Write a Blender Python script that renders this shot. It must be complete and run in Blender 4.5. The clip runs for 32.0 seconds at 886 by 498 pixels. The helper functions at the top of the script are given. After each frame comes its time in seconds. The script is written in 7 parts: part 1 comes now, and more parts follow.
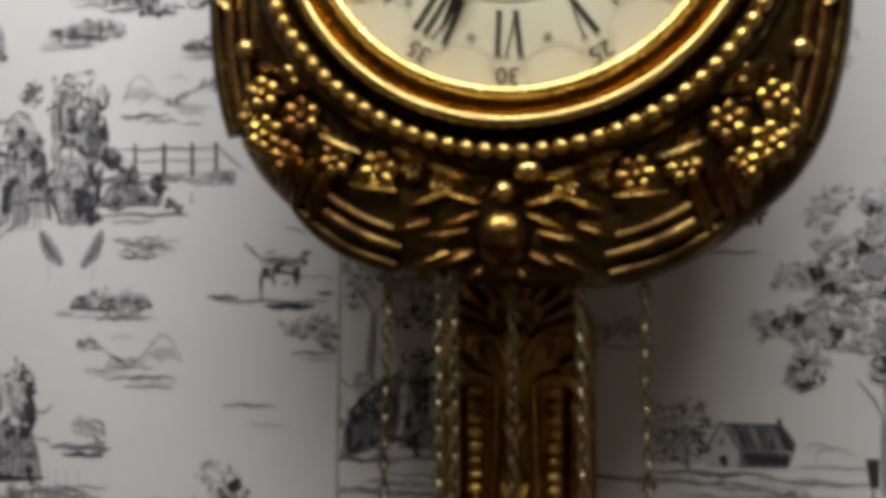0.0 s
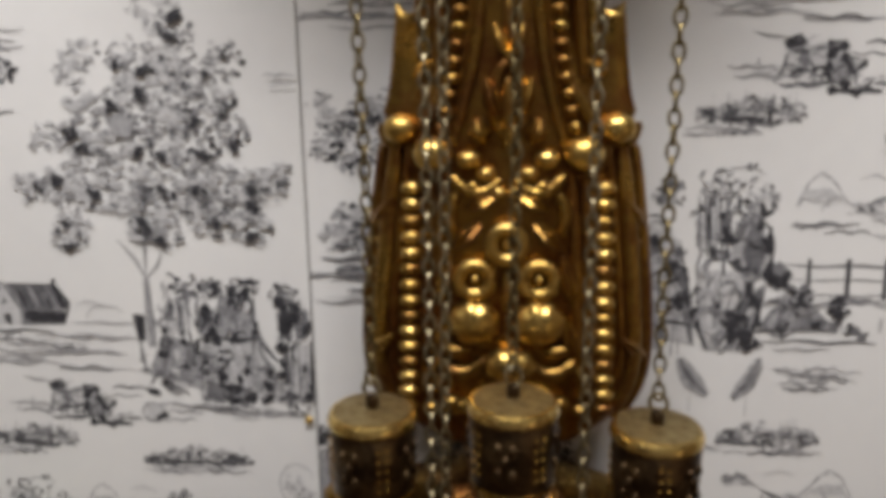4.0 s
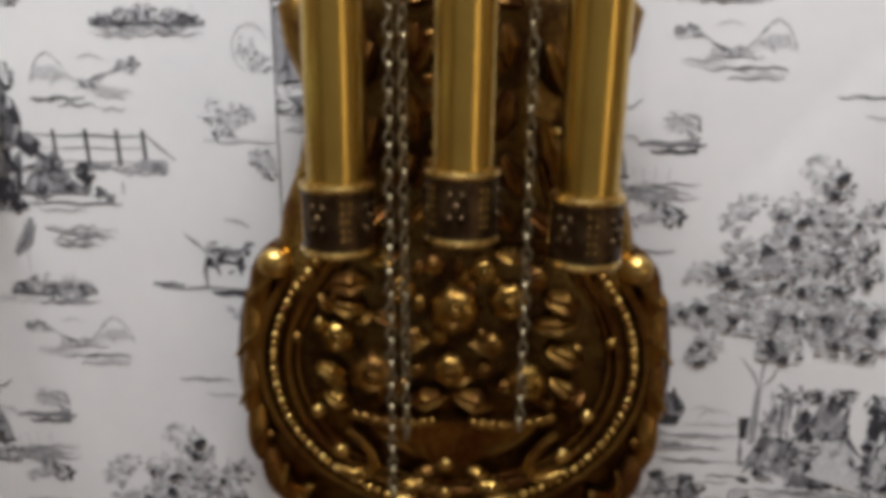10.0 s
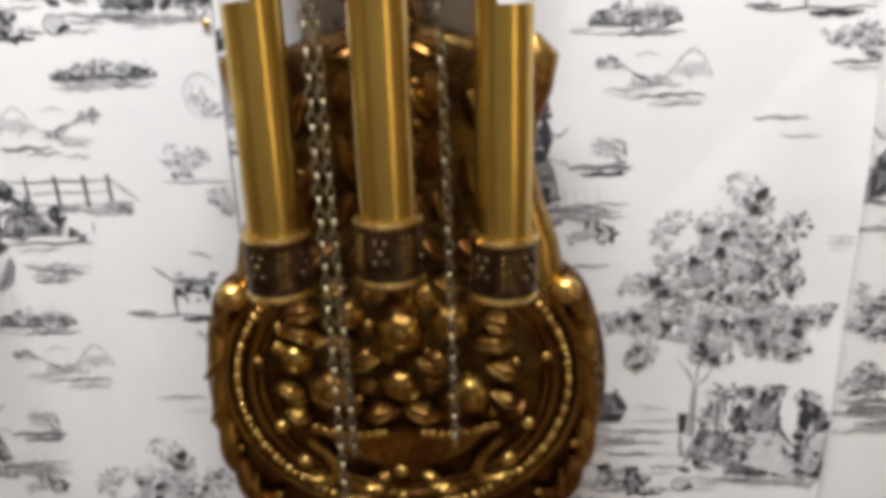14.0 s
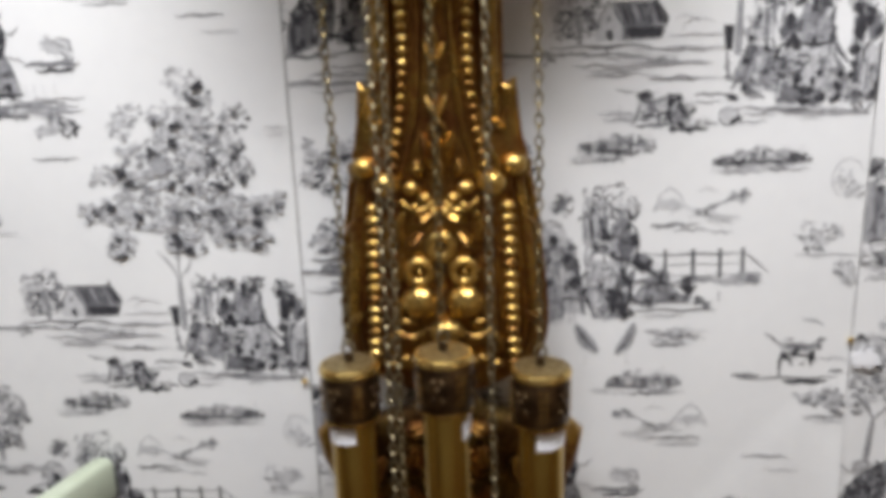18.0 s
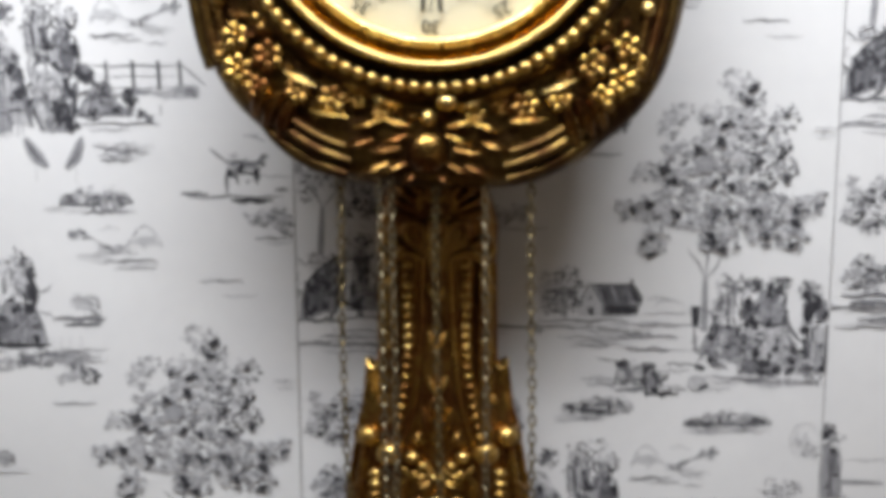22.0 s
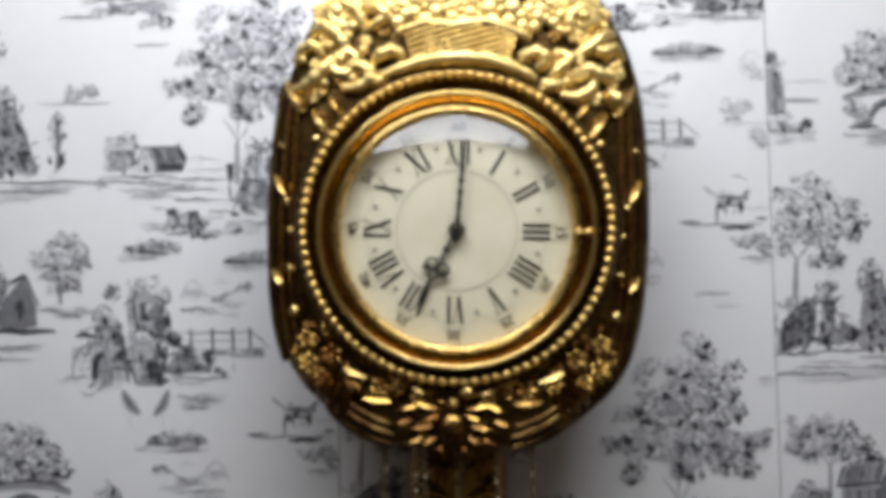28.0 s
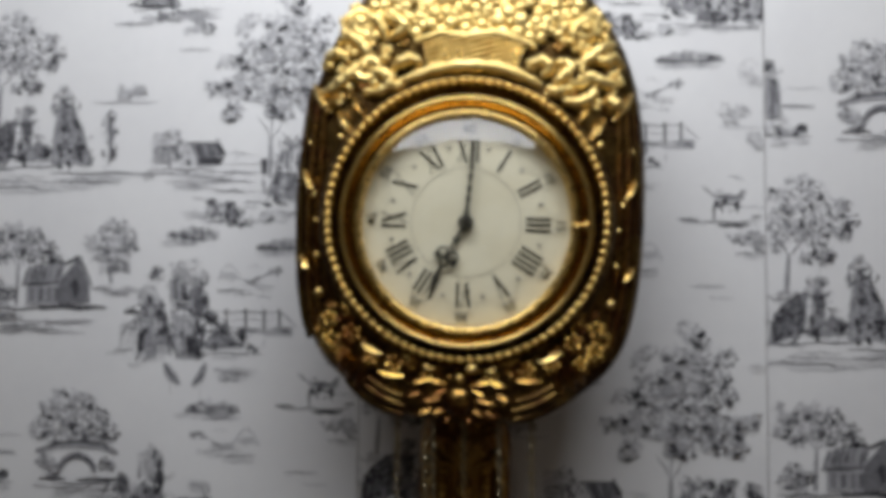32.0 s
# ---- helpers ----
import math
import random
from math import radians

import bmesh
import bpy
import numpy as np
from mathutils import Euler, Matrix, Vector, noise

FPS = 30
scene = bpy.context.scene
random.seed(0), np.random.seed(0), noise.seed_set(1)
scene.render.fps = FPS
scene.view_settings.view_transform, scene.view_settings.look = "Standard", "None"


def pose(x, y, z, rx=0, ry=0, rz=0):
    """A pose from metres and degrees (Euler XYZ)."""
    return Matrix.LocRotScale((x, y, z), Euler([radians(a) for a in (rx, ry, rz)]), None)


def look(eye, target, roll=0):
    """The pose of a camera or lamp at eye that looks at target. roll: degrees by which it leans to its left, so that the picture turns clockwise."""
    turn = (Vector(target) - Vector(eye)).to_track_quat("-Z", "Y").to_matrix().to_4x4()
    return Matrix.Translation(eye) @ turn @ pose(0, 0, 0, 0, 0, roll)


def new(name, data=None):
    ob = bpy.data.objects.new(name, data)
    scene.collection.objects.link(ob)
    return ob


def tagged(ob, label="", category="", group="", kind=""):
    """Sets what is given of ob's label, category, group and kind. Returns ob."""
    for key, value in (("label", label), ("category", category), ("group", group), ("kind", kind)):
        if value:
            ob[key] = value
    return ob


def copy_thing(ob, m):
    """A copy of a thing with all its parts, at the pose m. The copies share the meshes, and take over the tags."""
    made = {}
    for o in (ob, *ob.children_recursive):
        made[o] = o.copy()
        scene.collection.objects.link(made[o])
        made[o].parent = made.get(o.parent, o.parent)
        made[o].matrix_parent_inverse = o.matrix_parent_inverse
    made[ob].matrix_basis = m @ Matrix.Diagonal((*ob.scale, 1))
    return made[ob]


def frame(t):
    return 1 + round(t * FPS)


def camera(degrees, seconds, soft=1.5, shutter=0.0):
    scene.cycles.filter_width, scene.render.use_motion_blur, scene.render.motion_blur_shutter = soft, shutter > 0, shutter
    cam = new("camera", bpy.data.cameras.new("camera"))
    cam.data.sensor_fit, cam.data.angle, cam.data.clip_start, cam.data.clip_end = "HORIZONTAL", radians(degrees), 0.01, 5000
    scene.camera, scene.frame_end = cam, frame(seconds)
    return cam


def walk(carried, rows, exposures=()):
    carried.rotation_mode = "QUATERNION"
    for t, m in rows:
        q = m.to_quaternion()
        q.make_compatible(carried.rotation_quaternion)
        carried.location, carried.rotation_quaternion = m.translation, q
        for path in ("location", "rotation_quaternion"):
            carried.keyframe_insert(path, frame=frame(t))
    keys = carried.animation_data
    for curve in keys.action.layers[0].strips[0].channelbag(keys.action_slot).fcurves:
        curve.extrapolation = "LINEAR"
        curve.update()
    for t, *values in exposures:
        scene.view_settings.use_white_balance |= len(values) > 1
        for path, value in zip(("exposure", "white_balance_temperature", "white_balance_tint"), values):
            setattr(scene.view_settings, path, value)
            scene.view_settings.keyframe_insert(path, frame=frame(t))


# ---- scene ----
cam = camera(63.0, 32.0, soft=6.0)
PATH = [
    (0, (0.006, -0.567, 1.698), (-0.248, 1.413, 1.826), 0.4),
    (0.5, (0.005, -0.552, 1.672), (-0.244, 1.432, 1.727), 0.5),
    (1, (0.002, -0.539, 1.66), (-0.232, 1.446, 1.588), -0.1),
    (1.5, (-0.013, -0.537, 1.642), (-0.231, 1.443, 1.466), -0.7),
    (2, (-0.025, -0.528, 1.604), (-0.204, 1.451, 1.376), -0.1),
    (2.5, (-0.016, -0.518, 1.577), (-0.177, 1.453, 1.281), -0.1),
    (3, (-0.009, -0.512, 1.554), (-0.179, 1.453, 1.225), -0.6),
    (3.5, (-0.015, -0.509, 1.526), (-0.187, 1.444, 1.131), -0.8),
    (4, (-0.013, -0.499, 1.501), (-0.166, 1.443, 1.048), -0.5),
    (4.5, (0.002, -0.49, 1.481), (-0.174, 1.437, 0.975), -1.4),
    (6.5, (0.003, -0.501, 1.417), (-0.11, 1.381, 0.748), -1.3),
    (7, (0.004, -0.512, 1.393), (-0.125, 1.35, 0.675), -1.8),
    (7.5, (-0.005, -0.517, 1.372), (-0.118, 1.35, 0.664), -1.0),
    (8, (-0.006, -0.531, 1.347), (-0.104, 1.369, 0.73), -0.6),
    (8.5, (-0.007, -0.547, 1.324), (-0.096, 1.354, 0.71), -0.4),
    (9, (-0.01, -0.567, 1.292), (-0.09, 1.328, 0.657), -0.3),
    (9.5, (-0.016, -0.571, 1.242), (-0.063, 1.343, 0.662), 0.7),
    (10.5, (-0.001, -0.572, 1.175), (-0.027, 1.348, 0.614), 0.7),
    (11, (-0.006, -0.577, 1.145), (-0.051, 1.333, 0.556), 1.1),
    (11.5, (0.022, -0.583, 1.128), (-0.095, 1.315, 0.51), 1.2),
    (12, (0.012, -0.595, 1.125), (-0.034, 1.319, 0.547), 0.8),
    (12.5, (0.012, -0.605, 1.152), (-0.038, 1.316, 0.598), -0.3),
    (13, (0.016, -0.6, 1.2), (-0.039, 1.303, 0.588), -0.9),
    (13.5, (0.039, -0.598, 1.228), (-0.019, 1.309, 0.625), -1.4),
    (15.5, (0.05, -0.611, 1.394), (0.004, 1.192, 0.53), -2.4),
    (16, (0.056, -0.655, 1.434), (0.012, 1.184, 0.65), -2.3),
    (16.5, (0.042, -0.68, 1.462), (-0.037, 1.156, 0.673), -3.2),
    (17, (0.028, -0.694, 1.492), (-0.05, 1.181, 0.8), -2.8),
    (17.5, (0.033, -0.687, 1.526), (-0.063, 1.228, 0.957), -2.6),
    (18, (0.03, -0.675, 1.549), (-0.087, 1.265, 1.078), -2.0),
    (18.5, (0.029, -0.665, 1.556), (-0.075, 1.286, 1.129), -1.7),
    (19, (0.02, -0.669, 1.584), (-0.081, 1.292, 1.207), -1.1),
    (19.5, (0.008, -0.674, 1.608), (-0.086, 1.298, 1.288), -0.3),
    (20, (0.004, -0.673, 1.641), (-0.073, 1.305, 1.35), 0.1),
    (20.5, (-0.001, -0.671, 1.665), (-0.068, 1.305, 1.364), 0.6),
    (21, (0.001, -0.677, 1.687), (-0.078, 1.299, 1.389), 0.5),
    (21.5, (0.023, -0.696, 1.686), (-0.057, 1.292, 1.478), 0.5),
    (22, (0.006, -0.712, 1.718), (-0.02, 1.276, 1.5), -0.2),
    (22.5, (0.011, -0.724, 1.731), (-0.021, 1.27, 1.589), 0.2),
    (23, (-0.005, -0.754, 1.756), (0.005, 1.245, 1.699), 0.6),
    (23.5, (-0.004, -0.768, 1.771), (0.008, 1.232, 1.753), -0.2),
    (24, (-0.012, -0.784, 1.796), (-0.004, 1.216, 1.836), -0.5),
    (24.5, (-0.011, -0.808, 1.819), (0.009, 1.19, 1.894), -0.6),
    (25, (-0.011, -0.831, 1.835), (0.004, 1.167, 1.928), -0.9),
    (25.5, (-0.03, -0.846, 1.841), (-0.036, 1.152, 1.923), -0.5),
    (27.5, (-0.019, -0.863, 1.869), (-0.027, 1.135, 1.958), -1.0),
    (28, (-0.015, -0.883, 1.876), (-0.029, 1.115, 1.969), -0.8),
    (28.5, (-0.018, -0.902, 1.87), (-0.045, 1.096, 1.952), -1.2),
    (29, (-0.017, -0.919, 1.868), (-0.095, 1.078, 1.96), -0.5),
    (29.5, (-0.009, -0.936, 1.866), (-0.091, 1.06, 1.945), -0.6),
    (30, (0.005, -0.953, 1.864), (-0.062, 1.043, 1.955), -0.8),
    (30.5, (0.005, -0.96, 1.862), (-0.079, 1.037, 1.943), -0.1),
    (31, (0.021, -0.96, 1.863), (-0.044, 1.038, 1.928), -0.1),
    (31.5, (0.02, -0.96, 1.869), (-0.06, 1.037, 1.945), 0.0),
    (32, (0.01, -0.957, 1.866), (-0.093, 1.039, 1.948), 0.4),
]
# seconds, stops, kelvin, tint: the camera opens up and turns warmer as it sinks into the shade
EXPOSURES = [(0.0, 0.10, 7050, 11), (1.0, 0.56, 7200, 12), (2.0, 0.87, 7150, 12), (3.0, 0.9, 7150, 12), (4.0, 1.0, 7200, 12.5), (7.0, 1.4, 6900, 12), (8.0, 1.53, 6850, 12), (9.0, 1.5, 6750, 12), (10.0, 1.55, 6750, 12), (11.5, 1.97, 6780, 11.5), (13.0, 2.14, 6800, 11.5), (15.0, 1.87, 6800, 11), (17.0, 1.68, 6750, 10.5), (18.0, 1.42, 6720, 10.5), (19.0, 1.27, 6720, 10.5), (20.0, 1.1, 6680, 10.5), (21.0, 1.12, 6650, 10.3), (22.0, 0.94, 6620, 10.2), (23.0, 0.89, 6580, 10), (25.0, 0.4, 6550, 10.5), (28.0, 0.08, 6520, 11), (30.0, -0.08, 6560, 11), (31.0, -0.26, 6600, 10.5), (32.0, -0.32, 6600, 10.5)]
walk(cam, [(t, look(eye, target, roll)) for t, eye, target, roll in PATH], EXPOSURES)

# ---------------------------------------------------------------- world and light
world = bpy.data.worlds.new("world")
scene.world = world
world.use_nodes = True
sky = world.node_tree.nodes.new("ShaderNodeTexSky")
sky.sky_type, sky.sun_disc = "NISHITA", False
sky.sun_elevation, sky.sun_rotation = radians(38), radians(200)
world.node_tree.links.new(sky.outputs[0], world.node_tree.nodes["Background"].inputs[0])
world.node_tree.nodes["Background"].inputs[1].default_value = 0.05


def area_lamp(name, m, sx, sy, watts, colour):
    lamp = bpy.data.lights.new(name, "AREA")
    lamp.shape, lamp.size, lamp.size_y, lamp.energy, lamp.color = "RECTANGLE", sx, sy, watts, colour
    ob = new(name, lamp)
    ob.matrix_world = m
    return ob


# daylight in the opening of the roof window over the camera, and an added warm fill lamp in an unseen low opening
# behind it
area_lamp("roof_window_light", look((-0.06, -0.762, 2.743), (-0.06, -0.762 + 0.637, 2.743 - 0.77)), 1.25, 0.29, 17.0, (0.93, 0.965, 1.0))
area_lamp("warm_fill_light", look((1.62, -1.985, 1.06), (0.1, 0, 1.2)), 0.40, 1.0, 0.75, (1.0, 0.78, 0.52))

# ---------------------------------------------------------------- materials


def material(name, colour, rough=0.5, metal=0.0, colour2=None, scale=40.0, detail=4.0, bump=0.0, bump_scale=300.0,
             rough2=None, island=0.0, coords="Object", spread=(0.35, 0.65), speck=None):
    """Principled surface with noise in two scales, bump, and an optional spread of tone from piece to piece."""
    m = bpy.data.materials.new(name)
    m.use_nodes = True
    nt = m.node_tree
    p = nt.nodes["Principled BSDF"]
    p.inputs["Roughness"].default_value, p.inputs["Metallic"].default_value = rough, metal
    p.inputs["Base Color"].default_value = (*colour, 1)
    tc = nt.nodes.new("ShaderNodeTexCoord")

    def noise_node(s, d):
        n = nt.nodes.new("ShaderNodeTexNoise")
        n.inputs["Scale"].default_value, n.inputs["Detail"].default_value = s, d
        nt.links.new(tc.outputs[coords], n.inputs["Vector"])
        return n

    out = None
    if colour2:
        a, b = noise_node(scale, detail), noise_node(scale * 7.3, 3)
        add = nt.nodes.new("ShaderNodeMath")
        add.operation, add.inputs[1].default_value = "MULTIPLY_ADD", 0.35
        nt.links.new(b.outputs[0], add.inputs[0])
        nt.links.new(a.outputs[0], add.inputs[2])
        sub = nt.nodes.new("ShaderNodeMath")
        sub.operation, sub.inputs[1].default_value = "SUBTRACT", 0.175
        nt.links.new(add.outputs[0], sub.inputs[0])
        ramp = nt.nodes.new("ShaderNodeValToRGB")
        ramp.color_ramp.elements[0].position, ramp.color_ramp.elements[1].position = spread
        ramp.color_ramp.elements[0].color, ramp.color_ramp.elements[1].color = (*colour, 1), (*colour2, 1)
        nt.links.new(sub.outputs[0], ramp.inputs[0])
        out = ramp.outputs[0]
        if rough2 is not None:
            mr = nt.nodes.new("ShaderNodeMapRange")
            mr.inputs["From Min"].default_value, mr.inputs["From Max"].default_value = spread
            mr.inputs["To Min"].default_value, mr.inputs["To Max"].default_value = rough, rough2
            nt.links.new(sub.outputs[0], mr.inputs["Value"])
            nt.links.new(mr.outputs[0], p.inputs["Roughness"])
    if island:
        g = nt.nodes.new("ShaderNodeNewGeometry")
        mix = nt.nodes.new("ShaderNodeMix")
        mix.data_type = "RGBA"
        mr = nt.nodes.new("ShaderNodeMapRange")
        mr.inputs["To Min"].default_value, mr.inputs["To Max"].default_value = 0.0, island
        nt.links.new(g.outputs["Random Per Island"], mr.inputs["Value"])
        nt.links.new(mr.outputs[0], mix.inputs["Factor"])
        mix.inputs["A"].default_value = (*colour, 1)
        if out:
            nt.links.new(out, mix.inputs["A"])
        mix.inputs["B"].default_value = (0.60, 0.60, 0.63, 1)
        out = mix.outputs["Result"]
    if out:
        nt.links.new(out, p.inputs["Base Color"])
    if bump:
        b = nt.nodes.new("ShaderNodeBump")
        b.inputs["Strength"].default_value, b.inputs["Distance"].default_value = bump, 0.002
        n = noise_node(bump_scale, 3)
        nt.links.new(n.outputs[0], b.inputs["Height"])
        nt.links.new(b.outputs[0], p.inputs["Normal"])
    return m


BRASS = material("embossed_brass", (0.50, 0.325, 0.085), 0.19, 1.0, (0.21, 0.085, 0.025), 30, 5, 0.3, 120, rough2=0.34, spread=(0.40, 0.62))
PLATE = material("tarnished_brass", (0.31, 0.175, 0.048), 0.25, 1.0, (0.12, 0.048, 0.017), 34, 5, 0.35, 140, rough2=0.38, spread=(0.38, 0.60))
# dark copy of the brass: tarnish and the shade of hollows share one colour
CASE = material("shaded_tarnish_brass", (0.17, 0.105, 0.032), 0.28, 1.0, (0.055, 0.026, 0.010), 34, 5, 0.4, 140, rough2=0.45, spread=(0.38, 0.60))
GILT = material("amber_gilt_brass", (0.43, 0.265, 0.068), 0.27, 1.0, (0.20, 0.088, 0.028), 26, 5, 0.25, 110, rough2=0.42, spread=(0.40, 0.64))
GILT_WORN = material("worn_gilt_brass", (0.72, 0.50, 0.17), 0.26, 1.0, (0.50, 0.31, 0.085), 60, 4, 0.15, 220, rough2=0.38)
# darker copy of the gilt, with the bob's shaded hollows in its colour
DARK_GILT = material("shaded_gilt_sheet", (0.17, 0.094, 0.027), 0.30, 1.0, (0.065, 0.030, 0.011), 24, 5, 0.35, 100, rough2=0.46, spread=(0.38, 0.62))
BROWN_GILT = material("browned_gilt_sheet", (0.34, 0.185, 0.046), 0.30, 1.0, (0.15, 0.058, 0.018), 22, 5, 0.3, 90, rough2=0.46, spread=(0.38, 0.62))
BRASS_BRIGHT = material("polished_brass", (0.80, 0.58, 0.225), 0.23, 1.0, (0.66, 0.44, 0.135), 60, 4, 0.12, 260, rough2=0.33)
# paler copy of the gilt: light from above is put into the crown's colour
CROWN_GILT = material("satin_toplit_gilt", (0.90, 0.70, 0.30), 0.44, 1.0, (0.78, 0.57, 0.21), 45, 4, 0.12, 220, rough2=0.54)
BRASS_TUBE = material("brushed_brass", (0.66, 0.45, 0.115), 0.23, 1.0, (0.58, 0.38, 0.09), 5, 2, 0.0, rough2=0.27)
BRASS_DULL = material("stained_brass", (0.42, 0.33, 0.17), 0.45, 1.0, (0.24, 0.17, 0.08), 160, 4, 0.3, 400, rough2=0.6)
BRONZE = material("dark_bronze", (0.060, 0.036, 0.021), 0.34, 1.0, (0.125, 0.080, 0.042), 90, 4, 0.35, 260, rough2=0.46, spread=(0.42, 0.66))
CHAIN_BRASS = material("dull_chain_brass", (0.27, 0.215, 0.11), 0.42, 1.0, (0.15, 0.11, 0.055), 120, 3, rough2=0.55)
STEEL = material("chain_metal", (0.40, 0.345, 0.235), 0.38, 1.0, (0.22, 0.175, 0.10), 120, 3, rough2=0.52)
PAPER = material("wallpaper_paper", (0.80, 0.80, 0.815), 0.62, 0.0, (0.765, 0.765, 0.785), 9, 4, 0.12, 900)
INK_DARK = material("printed_ink_black", (0.024, 0.024, 0.031), 0.6, 0.0, (0.075, 0.075, 0.088), 420, 3, spread=(0.42, 0.75))
INK_MID = material("printed_ink_dark_grey", (0.075, 0.075, 0.088), 0.6, 0.0, (0.19, 0.19, 0.21), 420, 3, spread=(0.38, 0.68), island=0.2)
INK_GREY = material("printed_ink_grey_wash", (0.21, 0.21, 0.232), 0.6, 0.0, (0.43, 0.43, 0.455), 380, 3, spread=(0.36, 0.66), island=0.25)
INK_PALE = material("printed_ink_pale_wash", (0.45, 0.45, 0.475), 0.6, 0.0, (0.66, 0.66, 0.68), 380, 3, spread=(0.36, 0.66), island=0.3)
ENAMEL = material("cream_enamel", (0.70, 0.66, 0.525), 0.22, 0.0, (0.66, 0.615, 0.475), 30, 3)
DIAL_INK = material("dial_black", (0.018, 0.016, 0.014), 0.35)
DIAL_GREY = material("dial_grey_scroll", (0.26, 0.24, 0.20), 0.4)
DIAL_PALE = material("dial_pale_festoon", (0.50, 0.47, 0.39), 0.4)
BEZEL_SATIN = material("satin_bezel_brass", (0.74, 0.55, 0.21), 0.22, 1.0, (0.64, 0.45, 0.15), 40, 4, 0.04, 300, rough2=0.27)
AMBER = material("amber_lacquered_brass", (0.36, 0.19, 0.034), 0.13, 1.0, (0.27, 0.135, 0.026), 40, 4, 0.03, 300, rough2=0.17)
BLACK_IRON = material("black_hands", (0.012, 0.011, 0.010), 0.3, 0.3)
LABEL = material("white_paper_label", (0.84, 0.84, 0.88), 0.7, 0.0, (0.78, 0.78, 0.83), 90, 3)
GREEN_PAINT = material("pale_green_paint", (0.52, 0.57, 0.46), 0.45, 0.0, (0.46, 0.51, 0.40), 18, 4, 0.1, 200)
PLASTER = material("plaster_wall", (0.30, 0.235, 0.165), 0.8, 0.0, (0.25, 0.19, 0.13), 3, 5, 0.2, 60)
CEILING_PAINT = material("ceiling_paint", (0.44, 0.42, 0.39), 0.85, 0.0, (0.40, 0.38, 0.35), 3, 5, 0.1, 80)
OAK = material("oak_floor", (0.19, 0.108, 0.05), 0.42, 0.0, (0.11, 0.06, 0.027), 7, 6, 0.2, 80)
WHITE_PAINT = material("white_gloss_paint", (0.78, 0.78, 0.76), 0.35, 0.0, (0.73, 0.73, 0.71), 12, 3)
# wall behind the paper, coloured dark so the seams show as shadow lines
SHADOW_GAP = material("seam_shadow_wall", (0.10, 0.09, 0.08), 0.9, 0.0, (0.07, 0.062, 0.055), 20, 3)
GLASS = bpy.data.materials.new("clear_glass")
GLASS.use_nodes = True
_t = GLASS.node_tree
_t.nodes.remove(_t.nodes["Principled BSDF"])
_mix, _clear, _gloss, _fresnel = (_t.nodes.new("ShaderNode" + n) for n in ("MixShader", "BsdfTransparent", "BsdfGlossy", "Fresnel"))
_clear.inputs[0].default_value = (0.97, 0.98, 0.97, 1)
_gloss.inputs["Roughness"].default_value, _fresnel.inputs["IOR"].default_value = 0.07, 1.5
for _a, _b in ((_fresnel.outputs[0], 0), (_clear.outputs[0], 1), (_gloss.outputs[0], 2)):
    _t.links.new(_a, _mix.inputs[_b])
_t.links.new(_mix.outputs[0], _t.nodes["Material Output"].inputs[0])

# ---------------------------------------------------------------- mesh helpers


def world_of(ob):
    """The world pose: every child is adopted in place, so its own basis is it."""
    return ob.matrix_basis.copy()


def adopt(ob, parent):
    ob.parent = parent
    ob.matrix_parent_inverse = world_of(parent).inverted()


def to_mesh(name, bm, mat, smooth=True):
    bmesh.ops.recalc_face_normals(bm, faces=bm.faces)
    me = bpy.data.meshes.new(name)
    bm.to_mesh(me)
    bm.free()
    for mt in mat if isinstance(mat, (list, tuple)) else [mat]:
        me.materials.append(mt)
    if smooth:
        me.polygons.foreach_set("use_smooth", [True] * len(me.polygons))
        me.set_sharp_from_angle(angle=radians(48))
    return me


def part(name, bm, mat, parent, label="", smooth=True):
    """One mesh object under a thing or a part; its vertices are in world places."""
    ob = new(name, to_mesh(name, bm, mat, smooth))
    adopt(ob, parent)
    return tagged(ob, label)


def piece(name, me, m, parent):
    """A repeat on shared mesh data at the world pose m."""
    ob = new(name, me)
    ob.matrix_basis = m
    adopt(ob, parent)
    return ob


def thing(name, place, label, category, group="", kind=""):
    ob = new(name)
    ob.matrix_basis = Matrix.Translation(place)
    ob.empty_display_size = 0.02
    return tagged(ob, label, category, group, kind)


def box(bm, x0, x1, y0, y1, z0, z1, bevel=0.0):
    r = bmesh.ops.create_cube(bm, size=1.0, matrix=Matrix.LocRotScale(((x0 + x1) / 2, (y0 + y1) / 2, (z0 + z1) / 2), None,
                                                                      (abs(x1 - x0), abs(y1 - y0), abs(z1 - z0))))
    if bevel:
        es = {e for v in r["verts"] for e in v.link_edges}
        bmesh.ops.bevel(bm, geom=list(es), offset=bevel, segments=2, affect="EDGES", profile=0.5)
    return bm


def ball(bm, c, r, rot=(0, 0, 0), u=12, v=8):
    rr = (r, r, r) if isinstance(r, (int, float)) else r
    bmesh.ops.create_uvsphere(bm, u_segments=u, v_segments=v, radius=1.0,
                              matrix=Matrix.LocRotScale(c, Euler([radians(a) for a in rot]), rr))
    return bm


